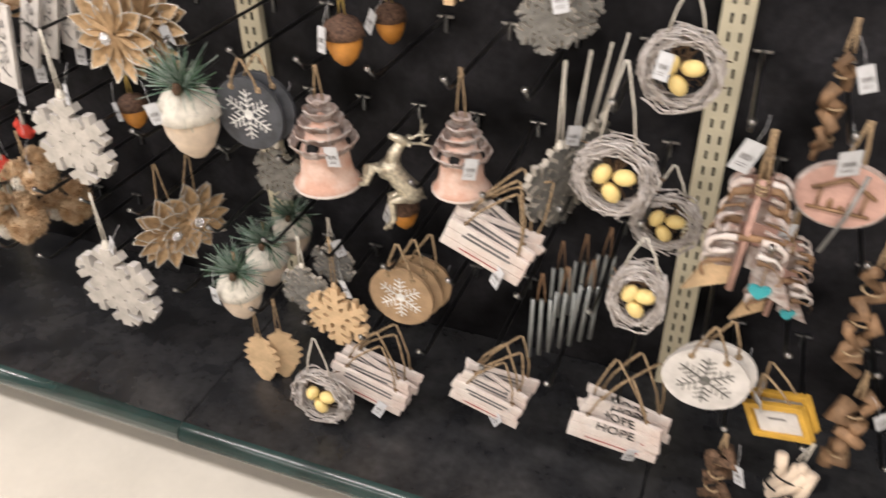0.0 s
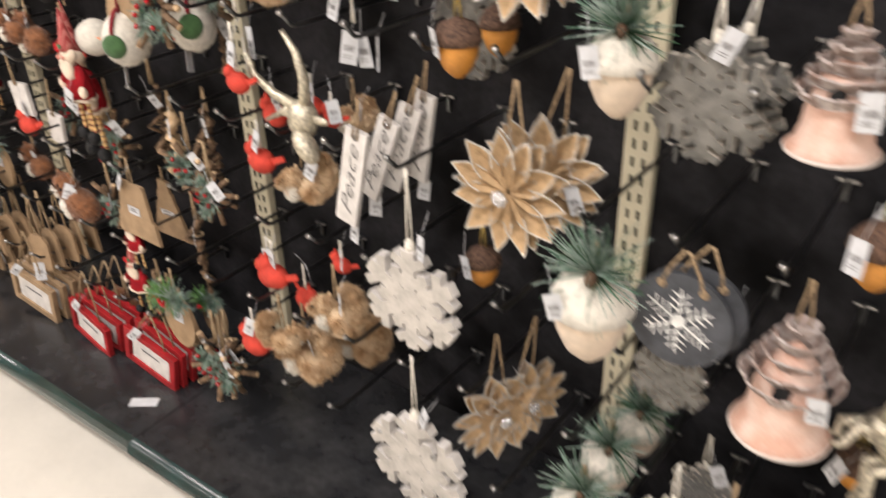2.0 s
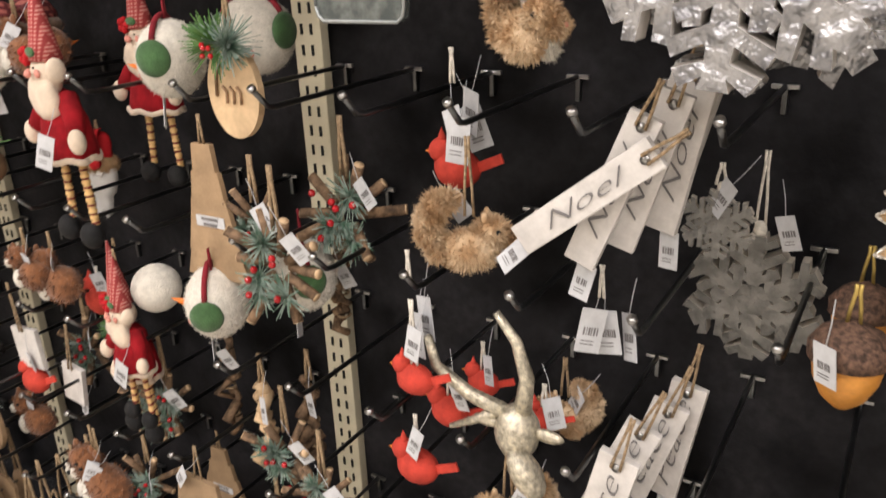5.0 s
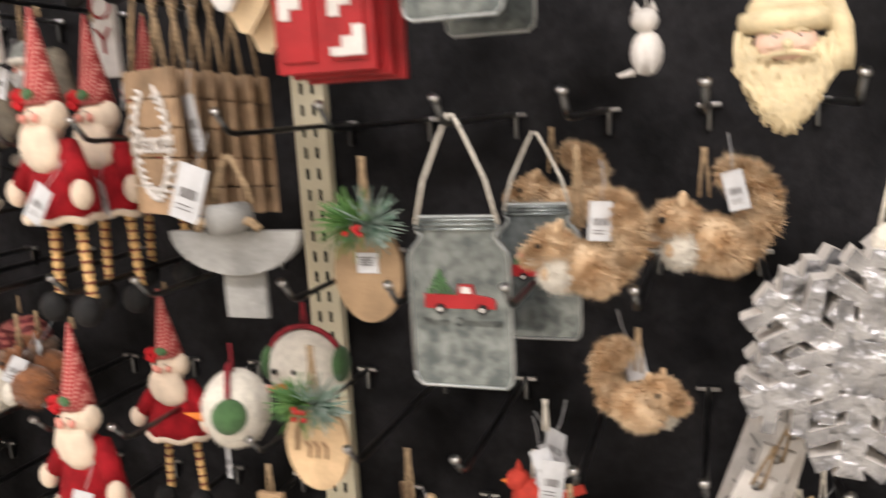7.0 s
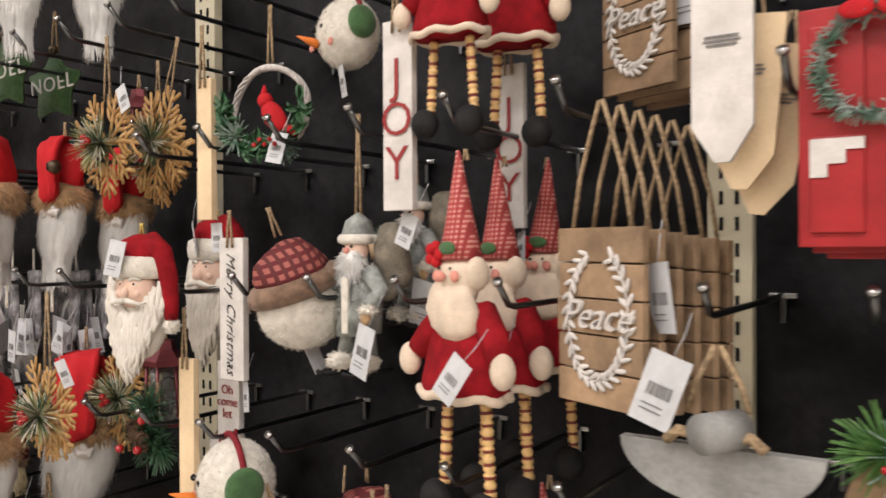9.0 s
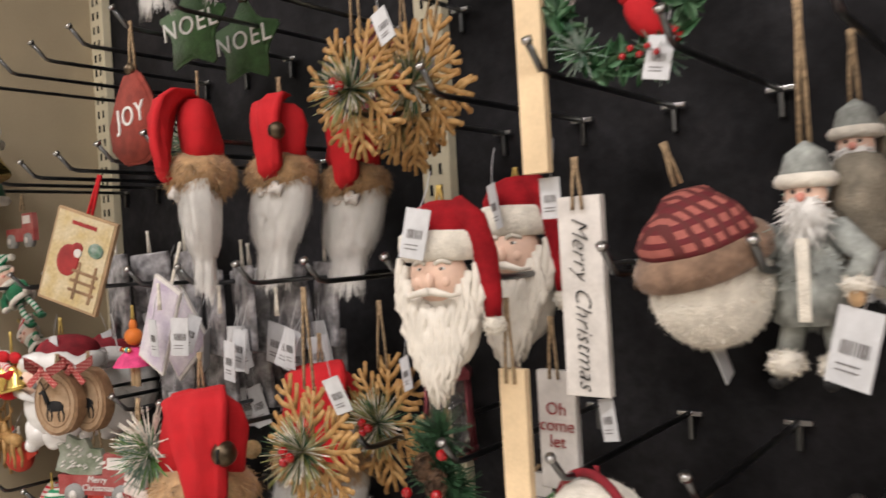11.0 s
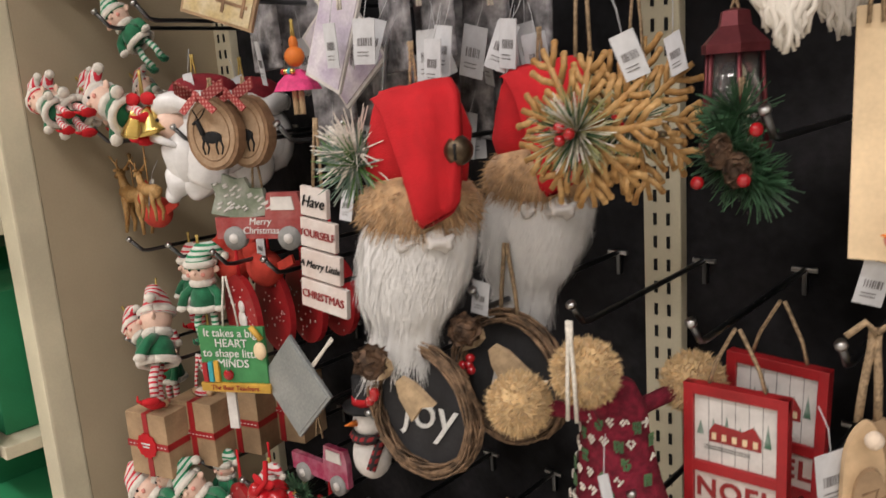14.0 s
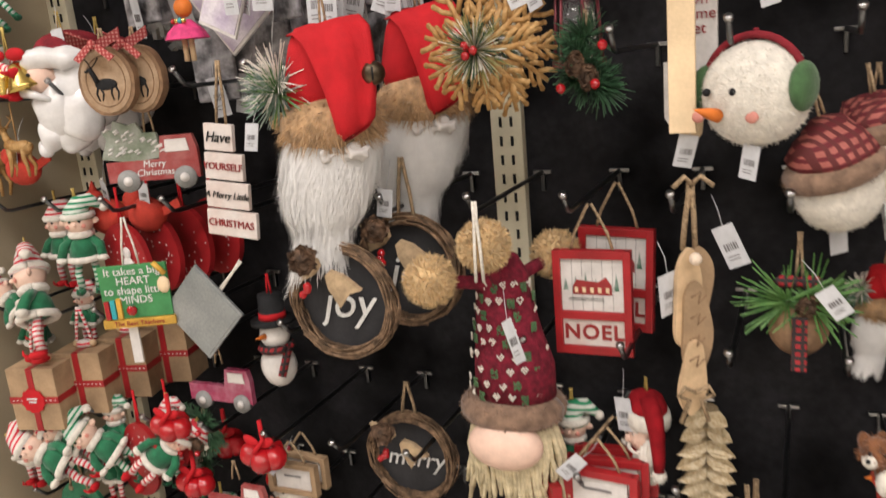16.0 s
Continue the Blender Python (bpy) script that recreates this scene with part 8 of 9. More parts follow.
def bark_angel(x, y, z, s, up=0.05, rz=0, ry=0):
    """Folk angel of pale bark strips with twine cross bands and a small enamel heart."""
    root = thing("bark_angel_ornament", "pale layered bark angel bound with twine, small teal heart", "ornament", x, y, z, ry, rz)
    for row in range(4):
        zz = (0.27 - 0.15 * row) * s
        for d in (-1, 1):
            w = (0.15 + 0.025 * row) * s * rnd.uniform(0.85, 1.1)
            for q in range(3):
                pts = [((d * 0.02 * s + d * w * math.sin(t)), -0.02 * s * row - 0.006 - 0.008 * q, zz + (0.03 - 0.035 * q) * s + 0.09 * s * math.cos(t) + rnd.uniform(-0.012, 0.012) * s) for t in np.linspace(0.25, 2.1, 8)]
                bm = tube(bmesh.new(), pts, 0.02 * s, 6, taper=0.6)
                rumple(bm, 0.02 * s, 40)
                part("bark_strip", bm, ("bark", "whitewash", "wooddark")[(q + row) % 3], root)
            bm = outline(bmesh.new(), [(d * 0.01 * s, zz + 0.08 * s), (d * w * 0.8, zz + 0.06 * s), (d * w, zz - 0.03 * s), (d * w * 0.7, zz - 0.1 * s), (d * 0.01 * s, zz - 0.08 * s)], -0.012 * s * row, 0.02 * s)
            part("bark_layer", bm, "bark" if row % 2 else "pinkwood", root, smooth=False)
    for d in (-1, 1):
        bm = outline(bmesh.new(), [(d * 0.05 * s, -0.2 * s), (d * 0.2 * s, -0.24 * s), (d * 0.33 * s, -0.52 * s), (d * 0.2 * s, -0.46 * s), (d * 0.06 * s, -0.4 * s)], -0.03 * s, 0.0)
        part("wing_tip", bm, "bark" if d > 0 else "wood", root, smooth=False)
    part("spine", tube(bmesh.new(), [(0, -0.075 * s, 0.36 * s), (-0.02 * s, -0.09 * s, 0.0), (-0.05 * s, -0.09 * s, -0.4 * s)], 0.022 * s, 7), "pinkwood", root)
    part("cross_stick", tube(bmesh.new(), [(-0.21 * s, -0.1 * s, -0.02 * s), (0.2 * s, -0.1 * s, 0.0)], 0.022 * s, 7), "wooddark", root)
    part("twine_wrap", tube(bmesh.new(), [(0.03 * s * math.cos(a), -0.09 * s + 0.03 * s * math.sin(a), 0.36 * s - 0.004 * s * a) for a in np.linspace(0, 19, 60)], 0.0018, 5), "jute", root)
    heart = outline(bmesh.new(), [(0.055 * s * math.sin(t) ** 3 * 1.2, 0.05 * s * (math.cos(t) - 0.38 * math.cos(2 * t) - 0.15 * math.cos(3 * t))) for t in np.linspace(0, math.tau, 25)[:-1]], -0.02 * s, 0.0)
    part("heart", heart, "teal", root, "small teal enamel heart", smooth=False, m=pose(0.12 * s, -0.1 * s, -0.36 * s))
    part("heart_thread", tube(bmesh.new(), [(0.12 * s, -0.11 * s, -0.32 * s), (0.15 * s, -0.1 * s, 0.0)], 0.0012, 5), "jute", root)
    cord(root, 0.34 * s, up + 0.12 * s, 0.02 * s, "jute", -0.05 * s, 0.003)
    price_tag(root, -0.08 * s, 0.62 * s, rot=30, y=-0.03, w=0.03, h=0.045)


def stable_slice(x, y, z, s, up=0.06):
    root = thing("stable_slice_ornament", "pink toned oval wood slice with a cut-out stable scene", "ornament", x, y, z, 4, 0)
    part("slice", outline(bmesh.new(), oval(0.5 * s, 0.4 * s, 36, 0.008), -0.004, 0.004), "pinkwood", root, smooth=False)
    part("rim", tube(bmesh.new(), [(0.5 * s * math.cos(a), 0.0, 0.4 * s * math.sin(a)) for a in np.linspace(0, math.tau, 40)], 0.0045, 6), "bark", root)
    for d in (-1, 1):
        part("roof", tube(bmesh.new(), [(0, -0.006, 0.24 * s), (d * 0.34 * s, -0.006, 0.05 * s)], 0.026 * s, 6), "wooddark", root)
        part("post", tube(bmesh.new(), [(d * 0.24 * s, -0.006, 0.08 * s), (d * 0.24 * s, -0.006, -0.18 * s)], 0.018 * s, 6), "wooddark", root)
    part("ground", tube(bmesh.new(), [(-0.34 * s, -0.006, -0.19 * s), (0.34 * s, -0.006, -0.19 * s)], 0.022 * s, 6), "wooddark", root)
    for q, h in ((-0.1, 0.15), (0.02, 0.08), (0.12, 0.16)):
        part("cut_shape", lathe(bmesh.new(), [(0.04 * s, 0), (0.03 * s, h * 0.7 * s), (0.004 * s, h * s)], 8, (q * s, -0.006, -0.18 * s), 0.15), "wooddark", root)
    part("hanging_twig", tube(bmesh.new(), [(0.16 * s, -0.014, 0.36 * s), (0.1 * s, -0.012, -0.2 * s), (-0.03 * s, -0.01, -0.75 * s)], 0.024 * s, 6), "greywood", root)
    cord(root, 0.34 * s, up, 0.01, "jute", 0, 0.0025)
    price_tag(root, -0.1 * s, 0.62 * s, rot=-20, y=-0.015, w=0.03, h=0.04)


def stick_bundle(x, y, z, s, up=0.04):
    root = thing("stick_bundle_ornament", "cream cut branches bound in a bundle with dark wire", "ornament", x, y, z, 12, 0)
    for q in range(6):
        a, b = rnd.uniform(-0.3, 0.3), rnd.uniform(-0.3, 0.3)
        bm = tube(bmesh.new(), [((a - 0.1) * s, -0.01 * (q % 3), 0.45 * s * rnd.uniform(0.7, 1)), (0.5 * (a + b) * s, -0.012 * (q % 3), 0), (b * s, -0.01 * (q % 3), -0.45 * s * rnd.uniform(0.7, 1))], 0.1 * s, 9, taper=0.9)
        part("branch", bm, "cream", root)
    for q in (-0.16, 0.14):
        part("wire_band", tube(bmesh.new(), [(0.34 * s * math.cos(a), -0.012 + 0.2 * s * math.sin(a), (q + 0.05 * math.cos(a)) * s) for a in np.linspace(0, math.tau, 18)], 0.0016, 5), "black", root)
    cord(root, 0.36 * s, up, 0.004, "cotton")


def carved_santa(x, y, z, s, up=0.06):
    """A tall, narrow figure of thin pale wood layers tied with rope."""
    root = thing("wooden_plaque_figure", "tall narrow pale wood figure with script, tied with rope", "ornament", x, y, z, 2, 25)
    for q, (cx, cz, w, h) in enumerate(((0.05, 0.22, 0.075, 0.2), (-0.02, 0.16, 0.07, 0.26), (0.02, 0.0, 0.075, 0.26), (0.0, -0.24, 0.07, 0.2))):
        pts = [(w * s * math.cos(a) * (1 + 0.15 * math.sin(3 * a + q)), h * s * math.sin(a)) for a in np.linspace(0, math.tau, 33)[:-1]]
        part("wood_layer", outline(bmesh.new(), pts, -0.003, 0.003), ("kraft", "wood")[q % 2], root, smooth=False, m=pose(cx * s, -0.007 * q, cz * s, 0, 5 * (q % 2) - 2, 12 * (q % 2)))
    for q in range(4):
        zz = (0.2 - 0.11 * q) * s
        part("script_stroke", tube(bmesh.new(), [(-0.035 * s, -0.03, zz), (0.01 * s, -0.031, zz + 0.03 * s), (0.0, -0.031, zz - 0.03 * s), (0.04 * s, -0.03, zz + 0.01 * s)], 0.0009, 5), "wooddark", root)
    for d in (-1, 1):
        part("rope_bow", tube(bmesh.new(), [(0, -0.03, -0.3 * s), (d * 0.06 * s, -0.034, -0.26 * s), (d * 0.09 * s, -0.032, -0.31 * s), (d * 0.03 * s, -0.031, -0.34 * s), (d * 0.07 * s, -0.03, -0.46 * s)], 0.0022, 6), "jute", root)
        part("rope_end", tube(bmesh.new(), [(0, -0.004, 0.42 * s + up), (d * 0.04 * s, -0.006, 0.46 * s + up), (d * 0.1 * s, -0.008, 0.41 * s + up)], 0.0024, 6), "jute", root)
    part("bead", ball(bmesh.new(), (0.0, -0.02, 0.38 * s), 0.032 * s, 10), "cream", root)
    cord(root, 0.4 * s, up + 0.03 * s, 0.006, "jute", 0, 0.0028)
    price_tag(root, -0.12 * s, 0.3 * s, rot=-6, y=-0.01, w=0.03, h=0.05)
    price_tag(root, 0.18 * s, 0.5 * s, rot=-14, y=0.01, w=0.026, h=0.05)


def scene_card(x, y, z, s, ry=0, rz=0, up=0.05):
    root = thing("vintage_card_ornament", "cream vintage printed card with a red figure and brown fence", "card", x, y, z, ry, rz)
    part("card", box(bmesh.new(), (-0.37 * s, -0.003, -0.5 * s), (0.37 * s, 0.003, 0.5 * s), 0.001), "kraft", root, smooth=False)
    part("picture", box(bmesh.new(), (-0.34 * s, -0.004, -0.47 * s), (0.34 * s, -0.0028, 0.47 * s)), "cardprint", root, smooth=False)
    bm = ball(bmesh.new(), (-0.1 * s, -0.004, -0.02 * s), (0.14 * s, 0.001, 0.17 * s), 14)
    ball(bm, (-0.02 * s, -0.0042, 0.13 * s), (0.07 * s, 0.001, 0.06 * s), 10)
    part("red_shape", bm, "redink", root)
    part("pale_shape", ball(bmesh.new(), (0.0, -0.0048, 0.08 * s), (0.05 * s, 0.001, 0.05 * s), 10), "white", root)
    part("green_shape", ball(bmesh.new(), (0.2 * s, -0.0042, 0.16 * s), (0.1 * s, 0.001, 0.08 * s), 10), "pinefrost", root)
    for q in range(3):
        part("fence_rail", box(bmesh.new(), (-0.02 * s, -0.0048, (-0.32 + 0.1 * q) * s), (0.3 * s, -0.0042, (-0.29 + 0.1 * q) * s)), "wooddark", root, smooth=False)
    for q in range(2):
        part("fence_post", box(bmesh.new(), ((0.04 + 0.2 * q) * s, -0.005, -0.4 * s), ((0.07 + 0.2 * q) * s, -0.0044, 0.0)), "wooddark", root, smooth=False)
    bars(root, 0.4 * s, 0.36 * s, -0.0042, 1, "redink", 0.04 * s)
    cord(root, 0.5 * s, up, 0.003, "redfelt", 0, 0.0022)


def tag_bunch(x, y, z, s, n=5, up=0.1):
    """Kraft boards that hang on tall loops of twine, one behind another."""
    for k in range(n):
        root = thing("kraft_board_ornament", "small brown kraft board hung on a tall twine loop", "ornament", x + 0.008 * k, y + 0.026 * k, z + rnd.uniform(-0.006, 0.006), rnd.uniform(-5, 5), rnd.uniform(-14, 14), "bunched kraft boards")
        part("board", outline(bmesh.new(), [(-0.34 * s, -0.5 * s), (0.34 * s, -0.5 * s), (0.34 * s, 0.3 * s), (0.16 * s, 0.5 * s), (-0.16 * s, 0.5 * s), (-0.34 * s, 0.3 * s)], -0.003, 0.003), "kraft", root, smooth=False)
        part("backing_batten", box(bmesh.new(), (-0.3 * s, 0.003, 0.0), (0.3 * s, 0.007, 0.1 * s), 0.001), "wooddark", root, smooth=False)
        cord(root, 0.4 * s, up, 0.16 * s, "jute", 0, 0.0022)
        if k == 0:
            price_tag(root, -0.05 * s, -0.3 * s, rot=6, y=-0.008, w=0.026, h=0.05)


def kraft_tree(x, y, z, s):
    root = thing("kraft_trapezoid_ornament", "brown kraft trapezoid board with a white paper sticker", "ornament", x, y, z, 3, 0)
    part("board", outline(bmesh.new(), [(-0.52 * s, -0.5 * s), (0.52 * s, -0.5 * s), (0.46 * s, -0.1 * s), (0.4 * s, -0.1 * s), (0.3 * s, 0.5 * s), (-0.3 * s, 0.5 * s), (-0.4 * s, -0.1 * s), (-0.46 * s, -0.1 * s)], -0.003, 0.003), "kraft", root, smooth=False)
    st = part("sticker", box(bmesh.new(), (-0.14 * s, -0.0045, -0.06 * s), (0.14 * s, -0.0035, 0.08 * s)), "paper", root, smooth=False)
    bars(st, 0.2 * s, 0.04 * s, -0.0048, 2, "greyink", 0.02 * s)
    price_tag(root, -0.1 * s, 0.62 * s, rot=25, y=-0.01)
    cord(root, 0.48 * s, 0.05, 0.006)


def glitter_feather(x, y, z, s, up=0.02):
    root = thing("glitter_feather_ornament", "champagne gold glitter feather cluster hung on twine", "ornament", x, y, z, 0, 10)
    part("stem", tube(bmesh.new(), [(0, 0, 0.5 * s), (0.02 * s, -0.01, 0.0), (0.0, 0, -0.5 * s)], 0.02 * s, 6, taper=0.5), "champagne", root)
    for k in range(24):
        zz = (0.42 - 0.034 * k) * s
        for d in (-1, 1):
            bm = leaf(bmesh.new(), (0.01 * s, -0.01 - 0.004 * (k % 3), zz), 0.24 * s * (0.6 + 0.4 * math.sin(k * 0.14)), 0.13 * s, radians(90 - d * (28 + 16 * (k % 3))), rnd.uniform(-0.5, 0.5))
            part("feather_barb", bm, "goldfeather", root, smooth=False)
    cord(root, 0.46 * s, up, 0.004, "jute", 0, 0.0022)


def chime_tags(x, y, z, n=4):
    """Spare paper tags that hang together on one thread."""
    root = thing("tag_cluster", "cluster of white paper price tags hung together on threads", "tags", x, y, z, group="clusters of price tags")
    for q in range(n):
        price_tag(root, rnd.uniform(-0.02, 0.02), rnd.uniform(-0.012, 0.012), w=0.026, h=0.05, rot=rnd.uniform(-18, 18), y=0.012 * q)
    cord(root, 0.02, 0.03, 0.002, "cotton")



# ---- hanging stock, bay by bay ----

nest(2.105, -0.220, 0.818, 0.099, up=0.057, tag=True)
nest(2.049, -0.255, 0.686, 0.105, up=0.105)
nest(2.112, -0.160, 0.578, 0.096, up=0.046)
nest(2.101, -0.292, 0.545, 0.100, squash=0.72, up=0.046)
nest(1.618, -0.305, 0.212, 0.108, up=0.080)
plank_sign(2.095, -0.270, 0.262, 0.132, text="HOPE", ry=6, up=0.101)
plank_sign(1.686, -0.270, 0.220, 0.137, ry=17, up=0.085)
plank_sign(1.894, -0.270, 0.261, 0.115, ry=17, up=0.079)
plank_sign(1.893, -0.278, 0.556, 0.122, ry=24, up=0.087)
tube_chime(1.961, -0.220, 0.396, 0.126, up=0.050)
tube_chime(1.966, -0.120, 0.388, 0.116, up=0.054)
disc(2.202, -0.270, 0.417, 0.113, face="white", mark="greywash", n=2, squash=0.92, label="round white wooden disc with a silver snowflake on twine", up=0.045)
disc(1.548, -0.272, 0.704, 0.107, n=2, up=0.032)
disc(1.746, -0.240, 0.412, 0.106, face="kraft", n=3, label="round kraft wood disc with a white painted snowflake on twine", up=0.052)
birdhouse(1.660, -0.272, 0.683, 0.131, up=0.047)
birdhouse(1.845, -0.235, 0.678, 0.112, up=0.067)
acorn(1.704, -0.268, 0.826, 0.069, up=0.036)
acorn(1.712, -0.150, 0.809, 0.061, up=0.038)
acorn(1.462, -0.292, 0.690, 0.118, white=True, up=0.034)
acorn(1.450, -0.250, 0.346, 0.105, white=True, up=0.038)
acorn(1.441, -0.150, 0.340, 0.102, white=True, up=0.041, tag=False)
acorn(1.455, -0.080, 0.361, 0.094, white=True, up=0.042, tag=False)
deer(1.752, -0.240, 0.618, 0.150, up=0.055, rz=25, rear=True)
deer(1.763, -0.240, 0.945, 0.130, up=0.03, rz=62, rear=True)
acorn(1.731, -0.180, 0.527, 0.060, up=0.043)
snowflake(1.203, -0.270, 0.604, 0.151, up=0.101)
snowflake(1.188, -0.262, 0.300, 0.172, up=0.104)
snowflake(1.518, -0.180, 0.552, 0.094, up=0.036, look_="greywash", tag=False)
snowflake(1.558, -0.220, 0.359, 0.090, up=0.057, look_="greywash", tag=False)
snowflake(1.569, -0.140, 0.359, 0.084, up=0.049, look_="greywash")
snowflake(1.628, -0.240, 0.339, 0.116, up=0.093, look_="wood", blen=0.4, knob=False)
snowflake(1.951, -0.240, 0.865, 0.074, up=0.032, look_="greywash", n=3)
snowflake(1.972, -0.220, 0.641, 0.111, up=0.111, look_="greywash", rz=55, n=4)
snowflake(1.531, -0.220, 0.909, 0.115, up=0.036, look_="greywash", n=2)
snowflake(1.834, -0.240, 0.934, 0.113, up=0.029, look_="wood", n=2, knob=False, blen=0.4)
birdhouse(1.651, -0.280, 0.963, 0.101, up=0.027)
acorn(1.454, -0.250, 0.936, 0.091, white=True, up=0.030)
leaf_pair(1.466, -0.250, 0.195, 0.127, up=0.071)
bark_angel(2.216, -0.235, 0.640, 0.205, up=0.041)
bark_angel(2.262, -0.200, 0.560, 0.150, up=0.046, rz=15)
stable_slice(2.303, -0.220, 0.695, 0.100)
box_frame(2.305, -0.260, 0.366, 0.052, face="yellow", ry=-30, rz=-30, n=2, up=0.045)
driftwood(2.247, -0.260, 0.239, 0.098, w=0.45, face="pinecone", label="frosted pine cone cluster on a white string", up=0.033)
stick_bundle(2.339, -0.270, 0.281, 0.082)
driftwood(2.363, -0.240, 0.548, 0.156, w=0.3, face="wooddark", label="dark carved wood bundle tied with twine", up=0.041)
driftwood(2.390, -0.240, 0.362, 0.127, w=0.4, face="wooddark", label="dark carved wood bundle tied with twine", up=0.045)
driftwood(2.274, -0.180, 0.788, 0.127, w=0.25, face="wooddark", label="dark carved wood bundle tied with twine", up=0.038)
flower(1.350, -0.276, 0.796, 0.142, n=2, up=0.049)
flower(1.305, -0.220, 0.421, 0.137, rz=60, up=0.059, n=2)

flower(1.339, -0.250, 1.039, 0.137, n=2, up=0.024)
acorn(1.268, -0.250, 0.934, 0.069, up=0.028)
acorn(1.270, -0.170, 0.934, 0.064, up=0.030, tag=False)
acorn(1.252, -0.180, 0.623, 0.065, up=0.035)
word_plank(1.077, -0.250, 1.028, 0.135, text="Noel", turn=-90, wide=1.9, ry=52, w=0.19, fan=0, up=0.008)
word_plank(1.091, -0.230, 1.029, 0.133, text="Noel", turn=-90, wide=1.9, ry=22, w=0.2, n=3, fan=-9, up=0.008)
word_plank(1.105, -0.150, 1.052, 0.131, text="Noel", turn=-90, wide=1.9, ry=18, w=0.2, n=2, fan=-6, up=0.009)
word_plank(1.097, -0.250, 0.740, 0.141, text="Peace", turn=-90, wide=1.7, ry=14, w=0.25, n=1, up=0.024)
word_plank(1.092, -0.190, 0.743, 0.129, text="Peace", turn=-90, wide=1.7, ry=22, w=0.26, n=3, up=0.025, fan=-6)
antler_head(1.019, -0.250, 0.804, 0.161)
snowflake(1.180, -0.275, 1.198, 0.168, look_="silver", n=3, up=0.06, depth=0.14, ry=6)
snowflake(1.179, -0.088, 0.903, 0.122, look_="greywash", up=0.069, n=1, depth=0.14)
snowflake(1.153, -0.140, 0.984, 0.062, look_="greywash", up=0.019)
squirrel(1.022, -0.240, 1.157, 0.088, up=0.024, rz=140)
squirrel(0.959, -0.220, 0.970, 0.091, up=0.058, rz=200)
squirrel(1.027, -0.160, 0.779, 0.070, up=0.032)
squirrel(0.978, -0.250, 1.278, 0.099, up=0.048)
squirrel(1.072, -0.200, 1.290, 0.109, up=0.024)
squirrel(0.933, -0.120, 1.308, 0.097, up=0.029, tag=False)
squirrel(1.009, -0.250, 0.715, 0.085, up=0.039, rz=20)
squirrel(1.011, -0.220, 0.485, 0.103, up=0.044)
squirrel(0.925, -0.260, 0.427, 0.085, up=0.046, rz=200)
cardinal(0.926, -0.270, 0.843, 0.048, up=0.065)
cardinal(0.889, -0.220, 0.704, 0.062, up=0.044)
cardinal(0.915, -0.250, 0.528, 0.064, up=0.045)
cardinal(0.923, -0.200, 0.460, 0.063, up=0.047, rz=160)
cardinal(0.852, -0.260, 0.381, 0.070, up=0.049)
cardinal(1.011, -0.200, 0.554, 0.043, up=0.029)
cardinal(1.023, -0.200, 0.789, 0.039, up=0.026)
cardinal(0.914, -0.160, 1.012, 0.062, up=0.031)
cardinal(0.932, -0.220, 0.783, 0.053, up=0.032)
cardinal(0.926, -0.140, 0.771, 0.047, up=0.035)
jar(0.874, -0.240, 1.232, 0.157, up=0.092, text="Merry Christmas")
jar(0.924, -0.150, 1.240, 0.135, up=0.072, truck=True)
jar(0.884, -0.250, 1.537, 0.147, up=0.039, truck=True)
jar(0.892, -0.170, 1.527, 0.143, up=0.043, truck=False)
oval_slice(0.780, -0.220, 1.250, 0.094, front="sticker", up=0.061)
oval_slice(0.728, -0.250, 1.090, 0.089, face="wood", up=0.054)
oval_slice(0.613, -0.240, 0.322, 0.116, face="kraft", front="sticker", up=0.058)
oval_slice(0.531, -0.200, 0.256, 0.106, face="kraft", front="sticker", up=0.071)
angel_boat(0.678, -0.275, 1.298, 0.132, up=0.043)
twig_star(0.767, -0.260, 0.923, 0.120, up=0.048)
twig_star(0.784, -0.170, 0.952, 0.128, up=0.046)
twig_star(0.755, -0.220, 0.613, 0.098, up=0.049)
twig_star(0.717, -0.220, 0.272, 0.103, up=0.056)
twig_star(0.727, -0.240, 0.257, 0.120, up=0.066)
step_tree(0.671, -0.250, 0.962, 0.146, wide=0.5)
kraft_tree(0.578, -0.255, 0.550, 0.108)
snowman_head(0.635, -0.240, 1.116, 0.081, up=0.027, rz=-60)
snowman_head(0.667, -0.150, 1.130, 0.087, up=0.029, rz=5)
snowman_head(0.660, -0.250, 0.861, 0.085, up=0.024, rz=-55, ry=10)
snowball(0.522, -0.220, 0.837, 0.060)
santa(0.454, -0.250, 1.046, 0.318, up=0.012, rz=-10)
santa(0.509, -0.260, 0.778, 0.235, up=0.013, rz=-10)
santa(0.493, -0.150, 1.078, 0.279, up=0.013, tag=False)
plush(0.321, -0.220, 0.815, 0.095, up=0.029)
plush(0.313, -0.220, 0.492, 0.117, up=0.043)
plush(0.324, -0.200, 1.114, 0.091, up=0.042)
snowman_head(0.276, -0.150, 1.118, 0.077, hat=True, up=0.021, rz=150)
driftwood(0.657, -0.200, 0.679, 0.112, w=0.3, label="slim bundle of pale twigs tied with twine", up=0.040)
driftwood(0.695, -0.160, 0.673, 0.114, w=0.25, face="twig", label="slim bundle of brown twigs tied with twine", up=0.040)
red_door(0.770, -0.250, 1.506, 0.153, up=0.030)
gift_tag(0.675, -0.250, 1.549, 0.122, up=0.026)
star(0.962, -0.250, 1.526, 0.082)
cat_figure(1.028, -0.200, 1.442, 0.066, up=0.029)
santa_face(1.129, -0.220, 1.414, 0.117, plain=True, up=0.017)

